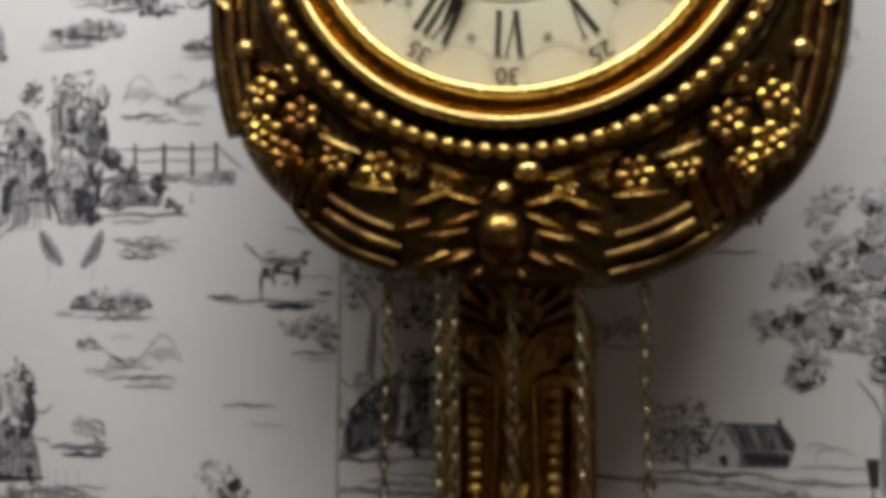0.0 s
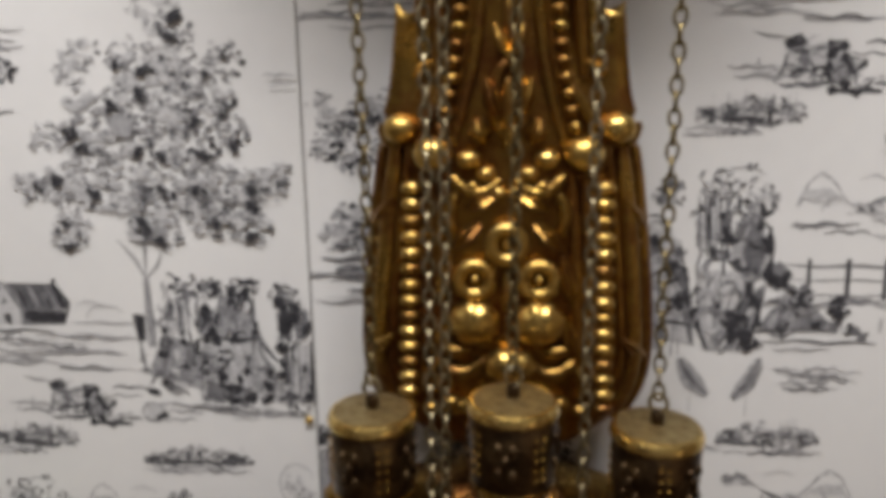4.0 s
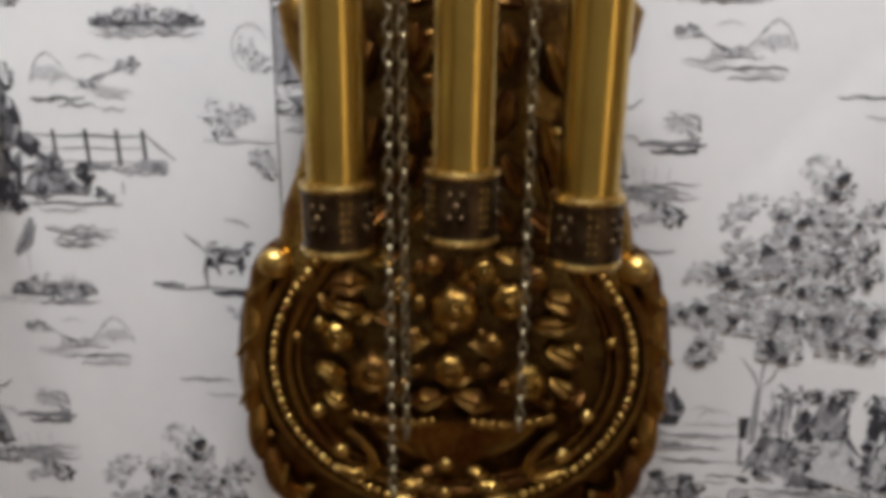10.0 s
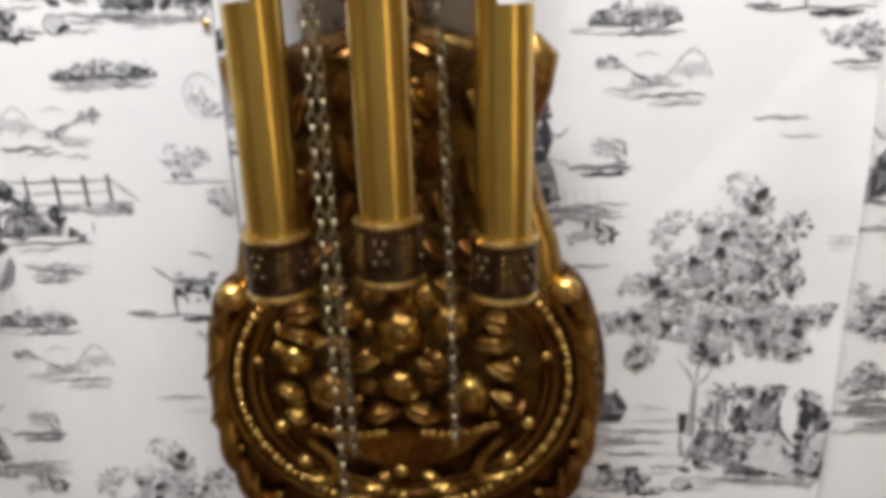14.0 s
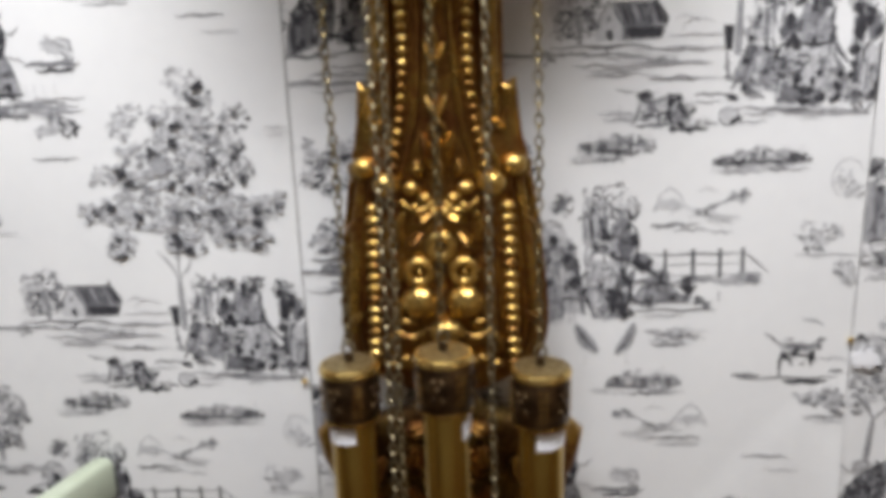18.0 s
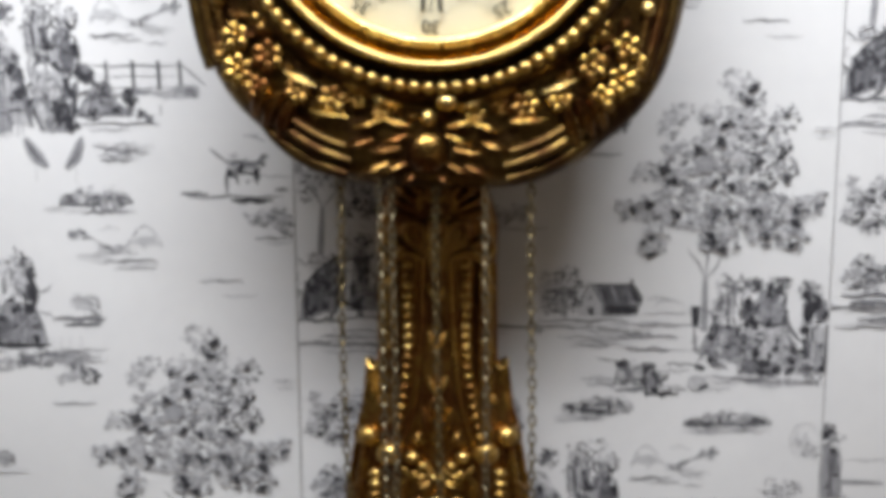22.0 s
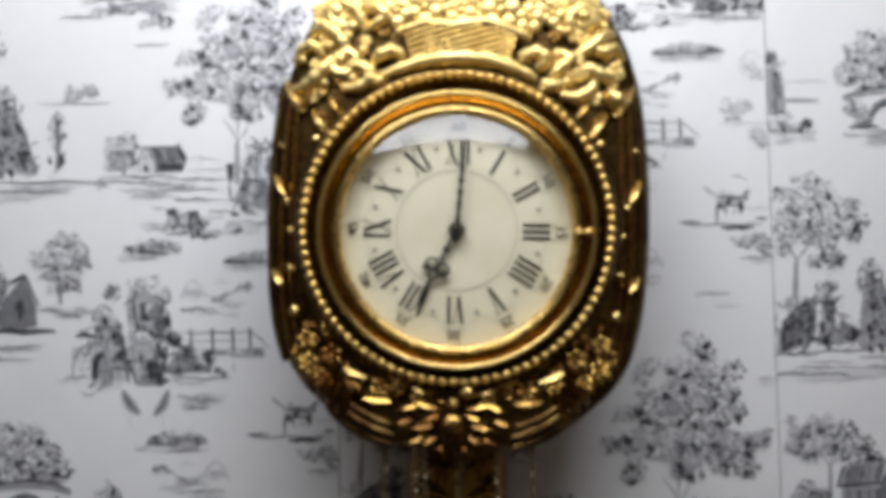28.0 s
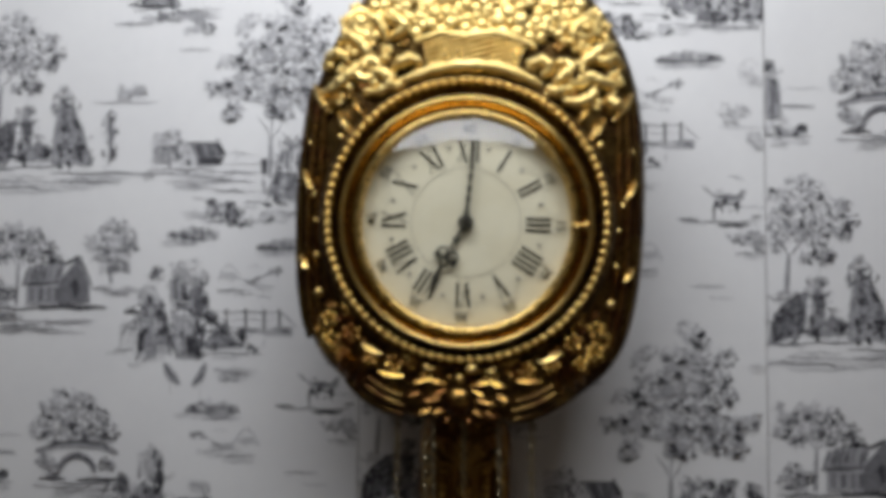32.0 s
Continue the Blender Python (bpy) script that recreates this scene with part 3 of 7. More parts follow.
def motif_group():
    p = Print(12)
    p.face([(0.393, 0.288), (0.4025, 0.288), (0.4015, 0.267), (0.3955, 0.267)], 0)
    p.line([(0.397, 0.267), (0.398, 0.252), (0.401, 0.240)], 0.003, 1)
    p.cloth((0.418, 0.272), (0.441, 0.266), (0.402, 0.240), (0.443, 0.228), 3, 10, 0.0022)
    p.wash(0.428, 0.289, 0.009, 0.017, 2)
    p.folds((0.420, 0.302), (0.436, 0.302), (0.418, 0.274), (0.438, 0.270), 5, 0.0026, (0, 1, 3))
    p.cloth((0.446, 0.266), (0.487, 0.268), (0.444, 0.236), (0.512, 0.215), 2, 12, 0.0018)
    p.dark(0.455, 0.226, 0.026, 0.018, 1)
    p.dark(0.473, 0.224, 0.020, 0.020)
    p.cloth((0.461, 0.304), (0.484, 0.304), (0.460, 0.269), (0.486, 0.268), 3, 5, 0.0020)
    p.line([(0.461, 0.270), (0.472, 0.268), (0.487, 0.271)], 0.0042, 0)
    p.line([(0.485, 0.290), (0.490, 0.268), (0.503, 0.252)], 0.005, 1)
    p.dark(0.4495, 0.284, 0.0145, 0.030)
    p.cloth((0.514, 0.264), (0.5285, 0.268), (0.511, 0.218), (0.5285, 0.220), 2, 4)
    p.line([(0.511, 0.268), (0.508, 0.240), (0.511, 0.216)], 0.0045, 1)
    p.line([(0.5285, 0.27), (0.5285, 0.24), (0.5285, 0.217)], 0.003, 0)
    p.dark(0.510, 0.283, 0.013, 0.030)
    p.dark(0.522, 0.281, 0.013, 0.026, 1)
    for u, v, w, h in ((0.437, 0.310, 0.012, 0.009), (0.4545, 0.310, 0.008, 0.006), (0.479, 0.311, 0.012, 0.008), (0.476, 0.301, 0.007, 0.007), (0.509, 0.304, 0.010, 0.009)):
        p.leaves(u, v, w, h, 15, 0.0024, 0.9)
    p.dark(0.404, 0.226, 0.012, 0.006)
    p.line([(0.402, 0.232), (0.410, 0.244), (0.420, 0.232), (0.432, 0.224)], 0.0036, 1)
    p.ground(0.39, 0.53, 0.216, 4, 0.003)
    p.wavy(0.45, 0.525, 0.209, 0.0016, 3)
    for u, v, w, h, k in ((0.428, 0.284, 0.034, 0.060, 0.45), (0.424, 0.247, 0.052, 0.040, 0.42), (0.452, 0.288, 0.024, 0.046, 0.6), (0.474, 0.288, 0.034, 0.050, 0.42), (0.470, 0.245, 0.062, 0.052, 0.34), (0.500, 0.235, 0.034, 0.044, 0.36), (0.514, 0.282, 0.032, 0.050, 0.6), (0.518, 0.240, 0.022, 0.050, 0.36)):
        p.heap(u, v, w, h, k)
    return p.done("printed_cluster")


def motif_hut():
    p = Print(13)
    p.face([(0.297, 0.309), (0.334, 0.309), (0.342, 0.292), (0.306, 0.290)], 1)
    p.face([(0.281, 0.278), (0.281, 0.291), (0.293, 0.311), (0.305, 0.290), (0.305, 0.278)], 2)
    p.face([(0.305, 0.278), (0.338, 0.279), (0.338, 0.291), (0.305, 0.290)], 1)
    for i in range(8):
        a = 0.299 + 0.0048 * i
        p.line([(a, 0.309), (a + 0.004, 0.300), (a + 0.007, 0.291)], 0.0034 if i % 2 else 0.0022, 0 if i % 3 else 3)
    p.line([(0.281, 0.290), (0.287, 0.302), (0.293, 0.312), (0.300, 0.300), (0.307, 0.289)], 0.0020, 1, False)
    p.line([(0.296, 0.310), (0.334, 0.310), (0.343, 0.291)], 0.0018, 0, False)
    p.dark(0.294, 0.2835, 0.006, 0.010)
    p.dark(0.293, 0.297, 0.004, 0.005, 1)
    for u in (0.312, 0.320, 0.329, 0.336):
        p.face([(u, 0.290), (u + 0.004, 0.290), (u + 0.004, 0.280), (u, 0.280)], 0)
    p.line([(0.334, 0.311), (0.334, 0.315)], 0.003, 0, False)
    p.crown([(0.256, 0.317, 0.011), (0.273, 0.320, 0.010), (0.248, 0.304, 0.010), (0.263, 0.303, 0.013), (0.279, 0.308, 0.009), (0.252, 0.290, 0.011), (0.270, 0.290, 0.012)], 0.0021, 1.7, 0.5)
    p.cluster(0.277, 0.301, 0.0050, 6, 1)
    p.cluster(0.279, 0.290, 0.0040, 5, 1)
    p.crown([(0.238, 0.265, 0.008)], 0.0020, 1.4, 0.5)
    # the deep shade of the eaves and the thatch's blots
    p.dark(0.322, 0.286, 0.034, 0.011)
    p.cluster(0.303, 0.304, 0.0040, 6, 1)
    p.cluster(0.327, 0.304, 0.0050, 6, 1)
    p.line([(0.336, 0.310), (0.344, 0.296), (0.339, 0.280)], 0.0030, 0)
    p.trunk((0.268, 0.276), (0.267, 0.290), 0.002, [(0.262, 0.306), (0.273, 0.308)])
    p.wavy(0.24, 0.33, 0.274, 0.0022, 1)
    p.wavy(0.25, 0.275, 0.268, 0.0026, 1)
    p.ground(0.25, 0.40, 0.272, 6, 0.0045)
    p.arc(0.372, 0.287, 0.014, 0.008, 20, 200, 0.0009, 3, 8)
    p.arc(0.360, 0.292, 0.010, 0.006, 0, 170, 0.0008, 3, 8)
    p.wavy(0.345, 0.395, 0.281, 0.0012, 3)
    return p.done("printed_hut")


def motif_patch():
    """A low spotted heap on shaded ground, and the brush in front of it."""
    p = Print(14)
    p.line([(0.300, 0.236), (0.309, 0.2335), (0.321, 0.2325)], 0.0018, 1)
    p.wash(0.340, 0.221, 0.022, 0.010, 2)
    p.wash(0.356, 0.212, 0.013, 0.010, 3)
    p.dark(0.327, 0.229, 0.017, 0.012)
    p.dark(0.333, 0.219, 0.008, 0.010, 1)
    p.dark(0.351, 0.2265, 0.010, 0.009)
    for a, b in (((0.322, 0.222), (0.315, 0.204)), ((0.337, 0.218), (0.340, 0.203)), ((0.352, 0.214), (0.357, 0.201)), ((0.363, 0.214), (0.366, 0.202))):
        p.line([a, ((a[0] + b[0]) / 2 + 0.002, (a[1] + b[1]) / 2), b], 0.0030, 1)
    p.wavy(0.318, 0.348, 0.2025, 0.0034, 1)
    p.wavy(0.352, 0.384, 0.1985, 0.0046, 0, 0.0006)
    p.wavy(0.378, 0.392, 0.203, 0.0026, 1)
    p.wash(0.403, 0.210, 0.009, 0.008, 2)
    p.arc(0.402, 0.209, 0.009, 0.008, 100, 420, 0.0020, 1, 9)
    p.cluster(0.409, 0.206, 0.0045, 6)
    p.wavy(0.37, 0.40, 0.229, 0.0022, 1)
    p.wavy(0.33, 0.395, 0.243, 0.0013, 3)
    p.wavy(0.285, 0.315, 0.214, 0.0020, 3)
    p.ground(0.29, 0.40, 0.222, 3, 0.006)
    for u, v, w, h, k in ((0.342, 0.217, 0.060, 0.030, 0.45), (0.362, 0.205, 0.040, 0.018, 0.5)):
        p.heap(u, v, w, h, k)
    return p.done("printed_patch")


def motif_bush(seed, u, v, w, h, dark, tail):
    p = Print(seed)
    p.bush(u, v, w, h, dark)
    p.ground(u - tail * w, u + tail * w, v - h * 0.55, 2, 0.003)
    return p.done("printed_bush")


def motif_hills(seed, u, v, w, left):
    """Far hills: a broken ridge that dips and rises, a knot of brush at its dark end and pale hatching on the slopes."""
    p = Print(seed)
    s = 1 if left else -1
    at = lambda x, z: (u + s * x * w, v + z)
    ridge = [(-0.5, 0.010), (-0.36, 0.007), (-0.22, 0.001), (-0.05, -0.005), (0.08, -0.004), (0.17, 0.004), (0.25, 0.013), (0.33, 0.017), (0.41, 0.012), (0.47, 0.002), (0.50, -0.006)]
    for i in range(0, len(ridge) - 1):
        (a, b), (c, d) = ridge[i], ridge[i + 1]
        for _ in range(2):
            o = p.rnd.uniform(-0.0012, 0.0012)
            p.line([at(a, b + o), at((a + c) / 2, (b + d) / 2 + o + p.rnd.uniform(-0.001, 0.001)), at(c, d + o)], p.rnd.uniform(0.0016, 0.0030) if i < 4 else 0.0014, 1 if i < 4 and p.rnd.random() < 0.6 else 3)
    p.cluster(*at(-0.47, 0.009), 0.0050, 6, 1)
    p.cluster(*at(-0.36, 0.006), 0.0035, 5, 1)
    p.leaves(*at(-0.42, 0.007), 0.010, 0.005, 7, 0.0020, 0.6)
    p.leaves(*at(-0.02, -0.006), 0.016, 0.004, 8, 0.0018, 0.45)
    for _ in range(9):
        k = p.rnd.uniform(0.16, 0.46)
        z = p.rnd.uniform(-0.004, 0.010) * (1 - abs(k - 0.32) / 0.2)
        p.line([at(k, z), at(k + 0.03, z - 0.002), at(k + 0.05, z - 0.006)], p.rnd.uniform(0.0008, 0.0014), 3)
    p.line([at(0.14, -0.004), at(0.22, 0.003), at(0.31, 0.005), at(0.38, 0.0)], 0.0014, 3)
    p.wash(*at(0.33, 0.002), 0.012, 0.006, 2)
    p.line([at(-0.2, 0.012), at(-0.08, 0.016), at(0.04, 0.013)], 0.0010, 3)
    for i in range(6):
        a = p.rnd.uniform(-0.55, 0.15) * w
        p.wavy(u + a, u + a + p.rnd.uniform(0.25, 0.5) * w, v - 0.010 - 0.0032 * i, p.rnd.uniform(0.0008, 0.0018), p.rnd.choice((1, 3, 3)), 0.0012)
    p.wavy(u + (0.0 if left else -0.5) * w, u + (0.45 if left else 0.0) * w, v - 0.018, 0.0026, 1)
    return p.done("printed_hill")


def motif_cairn():
    """A pile of draped shapes with two dark tapered forms before it."""
    p = Print(17)
    p.cloth((0.236, 0.112), (0.262, 0.098), (0.233, 0.030), (0.276, 0.022), 2, 8)
    p.leaves(0.254, 0.131, 0.010, 0.011, 16, 0.0024, 0.85)
    p.line([(0.247, 0.123), (0.254, 0.132), (0.262, 0.139)], 0.0080, 1)
    # the left-hand drape: a ledge, a pale sweep below it and the deep hollow underneath
    p.arc(0.243, 0.096, 0.014, 0.020, 20, 190, 0.0018, 1, 9)
    p.dark(0.245, 0.095, 0.008, 0.018, 1)
    p.line([(0.209, 0.079), (0.220, 0.081), (0.232, 0.078)], 0.0075, 0)
    p.line([(0.212, 0.084), (0.232, 0.090), (0.250, 0.084)], 0.0024, 1)
    p.arc(0.232, 0.040, 0.026, 0.030, 60, 200, 0.0026, 1, 10)
    p.arc(0.240, 0.036, 0.030, 0.040, 10, 110, 0.0016, 3, 9)
    p.dark(0.235, 0.044, 0.016, 0.030)
    p.wash(0.247, 0.036, 0.012, 0.024, 3)
    p.folds((0.240, 0.060), (0.266, 0.060), (0.238, 0.012), (0.268, 0.014), 6, 0.0026, (1, 3, 3))
    p.dark(0.265, 0.073, 0.010, 0.018)
    p.line([(0.266, 0.066), (0.270, 0.044), (0.275, 0.022)], 0.0060, 1)
    p.wavy(0.195, 0.225, 0.029, 0.0026, 1)
    p.wavy(0.185, 0.215, 0.024, 0.0016, 3)
    p.line([(0.250, 0.092), (0.262, 0.075), (0.270, 0.058)], 0.007, 1)
    p.cloth((0.275, 0.078), (0.314, 0.076), (0.283, 0.018), (0.293, 0.018), 2, 8, 0.0014)
    p.line([(0.264, 0.068), (0.275, 0.042), (0.286, 0.018)], 0.0042, 0)
    p.line([(0.316, 0.076), (0.306, 0.045), (0.290, 0.018)], 0.0034, 1)
    p.face([(0.321, 0.070), (0.318, 0.040), (0.312, 0.018), (0.296, 0.018), (0.306, 0.040)], 3)
    p.folds((0.310, 0.06), (0.323, 0.068), (0.296, 0.018), (0.314, 0.018), 7, 0.0030, (0, 1, 1))
    p.wash(0.281, 0.112, 0.011, 0.020, 2)
    p.folds((0.272, 0.130), (0.292, 0.128), (0.276, 0.086), (0.296, 0.086), 6, 0.0026, (1, 3, 0))
    p.dark(0.292, 0.110, 0.010, 0.018, 1)
    p.dark(0.290, 0.088, 0.016, 0.010)
    p.wash(0.309, 0.092, 0.015, 0.023, 3)
    p.wash(0.313, 0.090, 0.009, 0.018, 1)
    p.arc(0.310, 0.092, 0.015, 0.023, -80, 70, 0.0022, 0, 9)
    p.line([(0.296, 0.084), (0.304, 0.078), (0.318, 0.076)], 0.0046, 0)
    p.leaves(0.314, 0.126, 0.011, 0.011, 16, 0.0023, 0.65)
    p.leaves(0.284, 0.132, 0.010, 0.009, 12, 0.0023, 0.5)
    p.cluster(0.306, 0.1495, 0.0035, 5, 1)
    p.arc(0.300, 0.141, 0.016, 0.008, 20, 160, 0.0008, 3, 9)
    p.dark(0.328, 0.074, 0.018, 0.020)
    p.dark(0.348, 0.060, 0.016, 0.014)
    p.dark(0.309, 0.108, 0.016, 0.026, 1)
    p.dark(0.292, 0.100, 0.012, 0.010)
    p.line([(0.322, 0.066), (0.312, 0.050), (0.302, 0.034)], 0.0075, 1)
    p.line([(0.318, 0.062), (0.310, 0.046), (0.303, 0.034)], 0.0030, 0)
    p.face([(0.318, 0.036), (0.336, 0.060), (0.352, 0.056), (0.372, 0.036)], 3)
    p.folds((0.336, 0.060), (0.354, 0.054), (0.320, 0.036), (0.368, 0.034), 7, 0.0034, (1, 1, 3))
    p.line([(0.316, 0.033), (0.340, 0.035), (0.374, 0.034)], 0.0040, 1)
    p.line([(0.322, 0.074), (0.340, 0.064), (0.352, 0.050)], 0.006, 0)
    p.arc(0.336, 0.040, 0.012, 0.010, 0, 350, 0.0018, 1, 12)
    p.dark(0.352, 0.040, 0.010, 0.014, 1)
    for u, v in ((0.362, 0.041), (0.371, 0.038), (0.384, 0.034), (0.391, 0.032)):
        p.cluster(u, v, 0.0050, 6, p.rnd.choice((0, 1)))
    p.line([(0.377, 0.050), (0.375, 0.040), (0.378, 0.031)], 0.002, 3)
    p.line([(0.402, 0.044), (0.402, 0.034)], 0.0030, 1)
    p.wavy(0.322, 0.40, 0.026, 0.0024, 1)
    p.wavy(0.330, 0.37, 0.020, 0.0018, 3)
    p.wavy(0.350, 0.384, 0.0, 0.0026, 1)
    p.wavy(0.340, 0.372, -0.010, 0.0024, 1)
    p.ground(0.33, 0.41, 0.006, 3, 0.005)
    for (a, b, c, w) in (((0.267, 0.012), (0.276, -0.004), (0.288, -0.016), 0.0135), ((0.323, 0.013), (0.316, -0.006), (0.306, -0.018), 0.0125)):
        p.line([a, ((a[0] + b[0]) / 2, (a[1] + b[1]) / 2), b, ((c[0] + b[0]) / 2, (c[1] + b[1]) / 2), c], w, 3)
        p.line([a, b, c], 0.005, 1)
        p.line([(a[0] + 0.002, a[1] - 0.006), (b[0] + 0.003, b[1] - 0.004)], 0.0032, 0)
        p.line([(b[0], b[1] - 0.012), (b[0], b[1] - 0.026)], 0.0011, 1)
    for u, v, w, h, k in ((0.246, 0.094, 0.040, 0.044, 0.36), (0.240, 0.048, 0.062, 0.062, 0.30), (0.284, 0.118, 0.032, 0.050, 0.5), (0.308, 0.106, 0.036, 0.056, 0.55), (0.292, 0.055, 0.046, 0.066, 0.3), (0.312, 0.042, 0.030, 0.050, 0.55), (0.350, 0.047, 0.060, 0.034, 0.5)):
        p.heap(u, v, w, h, k)
    return p.done("printed_cairn")


def motif_fence():
    p = Print(18)
    for v, w in ((0.081, 0.0022), (0.071, 0.0012), (0.060, 0.0014)):
        p.wavy(0.332, 0.424, v, w, 1, 0.0006)
    for u in (0.350, 0.376, 0.401, 0.422):
        p.line([(u, 0.086), (u + 0.001, 0.057)], 0.0030, 0, False)
    p.line([(0.422, 0.084), (0.434, 0.073), (0.447, 0.062)], 0.0020, 1)
    p.wash(0.428, 0.058, 0.016, 0.006, 3)
    p.cluster(0.432, 0.056, 0.006, 6, 1)
    p.wavy(0.366, 0.395, 0.057, 0.0026, 3)
    p.ground(0.34, 0.45, 0.056, 2, 0.003)
    return p.done("printed_fence")


def motif_stand():
    """A small bench-like shape on a strip of ground, with brush at the roll's edge."""
    p = Print(19)
    p.line([(0.448, 0.6955), (0.456, 0.689), (0.464, 0.682)], 0.0026, 1)
    p.line([(0.463, 0.681), (0.478, 0.679), (0.492, 0.678), (0.500, 0.687)], 0.0072, 3)
    p.line([(0.464, 0.684), (0.480, 0.682), (0.495, 0.682), (0.506, 0.688)], 0.0026, 1)
    p.cluster(0.502, 0.687, 0.0042, 5, 1)
    p.line([(0.470, 0.675), (0.482, 0.672), (0.494, 0.670)], 0.0030, 0)
    for a, b in (((0.466, 0.678), (0.4645, 0.650)), ((0.474, 0.674), (0.476, 0.660)), ((0.494, 0.676), (0.494, 0.660))):
        p.line([a, ((a[0] + b[0]) / 2 - 0.0015, (a[1] + b[1]) / 2), b], 0.0034, 0)
    p.wavy(0.418, 0.445, 0.651, 0.0048, 1)
    p.wavy(0.426, 0.520, 0.648, 0.0026, 1)
    p.wavy(0.468, 0.510, 0.644, 0.0054, 0)
    p.wavy(0.511, 0.525, 0.655, 0.0036, 1)
    p.wavy(0.495, 0.528, 0.668, 0.0014, 3)
    p.line([(0.482, 0.708), (0.494, 0.707), (0.503, 0.702)], 0.0026, 3)
    p.crown([(0.487, 0.627, 0.008), (0.502, 0.626, 0.011), (0.514, 0.628, 0.012), (0.522, 0.616, 0.009)], 0.0022, 1.8, 0.5)
    for x in (0.505, 0.511, 0.517):
        p.line([(x, 0.622), (x + 0.003, 0.645)], 0.0012, 3)
    p.wavy(0.49, 0.528, 0.607, 0.0026, 1)
    p.wavy(0.50, 0.528, 0.602, 0.0016, 3)
    p.heap(0.481, 0.676, 0.042, 0.022, 0.45)
    return p.done("printed_stand")


def motif_mound():
    """A seated lump on dark ground, brush on both sides of it."""
    p = Print(20)
    p.leaves(0.252, 0.582, 0.013, 0.010, 16, 0.0024, 0.75)
    p.wash(0.254, 0.562, 0.011, 0.018, 2)
    p.line([(0.262, 0.572), (0.267, 0.552), (0.264, 0.534)], 0.0085, 0)
    p.cloth((0.236, 0.546), (0.264, 0.540), (0.226, 0.504), (0.277, 0.500), 3, 9, 0.0030)
    p.dark(0.232, 0.520, 0.026, 0.022, 1)
    p.dark(0.215, 0.545, 0.016, 0.030, 1)
    p.line([(0.205, 0.502), (0.240, 0.498), (0.279, 0.499)], 0.0062, 0)
    p.line([(0.267, 0.556), (0.276, 0.553), (0.284, 0.560)], 0.0020, 1)
    p.crown([(0.312, 0.545, 0.010), (0.322, 0.541, 0.010), (0.328, 0.526, 0.008)], 0.0022, 1.8, 0.45)
    p.wavy(0.284, 0.334, 0.526, 0.0050, 1)
    p.wavy(0.294, 0.332, 0.520, 0.0034, 0)
    p.crown([(0.296, 0.488, 0.010), (0.304, 0.474, 0.014), (0.318, 0.466, 0.010), (0.292, 0.466, 0.009)], 0.0023, 1.6, 0.4)
    for x in (0.288, 0.294, 0.301, 0.309):
        p.line([(x, 0.476), (x - 0.003 + 0.4 * (x - 0.298), 0.508)], 0.0012, 3)
    p.dark(0.262, 0.484, 0.020, 0.010, 1)
    p.ground(0.20, 0.34, 0.494, 4, 0.005)
    p.wavy(0.278, 0.322, 0.438, 0.0020, 1)
    for u, v, w, h, k in ((0.250, 0.565, 0.036, 0.050, 0.5), (0.244, 0.522, 0.070, 0.048, 0.55), (0.210, 0.530, 0.040, 0.050, 0.45)):
        p.heap(u, v, w, h, k)
    return p.done("printed_mound")


def motif_bridge_tree():
    p = Print(21)
    p.crown([(0.130, 0.658, 0.017), (0.158, 0.650, 0.019), (0.112, 0.640, 0.018), (0.140, 0.632, 0.020), (0.174, 0.630, 0.019), (0.190, 0.612, 0.017), (0.100, 0.614, 0.017), (0.125, 0.608, 0.019), (0.158, 0.610, 0.018)], 0.0026, 1.2, 0.45)
    for u, v in ((0.132, 0.662), (0.166, 0.644), (0.176, 0.632), (0.112, 0.632), (0.142, 0.622), (0.190, 0.608), (0.104, 0.608), (0.160, 0.606)):
        p.cluster(u, v, p.rnd.uniform(0.0036, 0.0052), 6)
    p.line([(0.092, 0.584), (0.120, 0.592), (0.152, 0.595), (0.185, 0.592), (0.206, 0.584)], 0.0075, 3)
    p.line([(0.092, 0.588), (0.122, 0.597), (0.152, 0.600), (0.185, 0.597), (0.206, 0.588)], 0.0032, 0)
    p.arc(0.150, 0.556, 0.026, 0.026, 5, 175, 0.0085, 1, 11)
    p.arc(0.150, 0.556, 0.022, 0.022, 5, 175, 0.0026, 0, 11)
    p.crown([(0.108, 0.572, 0.013), (0.116, 0.557, 0.010), (0.192, 0.570, 0.011)], 0.0024, 1.4, 0.6)
    p.wavy(0.098, 0.135, 0.550, 0.0040, 0)
    p.wavy(0.150, 0.215, 0.550, 0.0046, 0)
    p.wavy(0.12, 0.20, 0.544, 0.0022, 1)
    p.ground(0.09, 0.23, 0.540, 4, 0.004)
    return p.done("printed_tree")


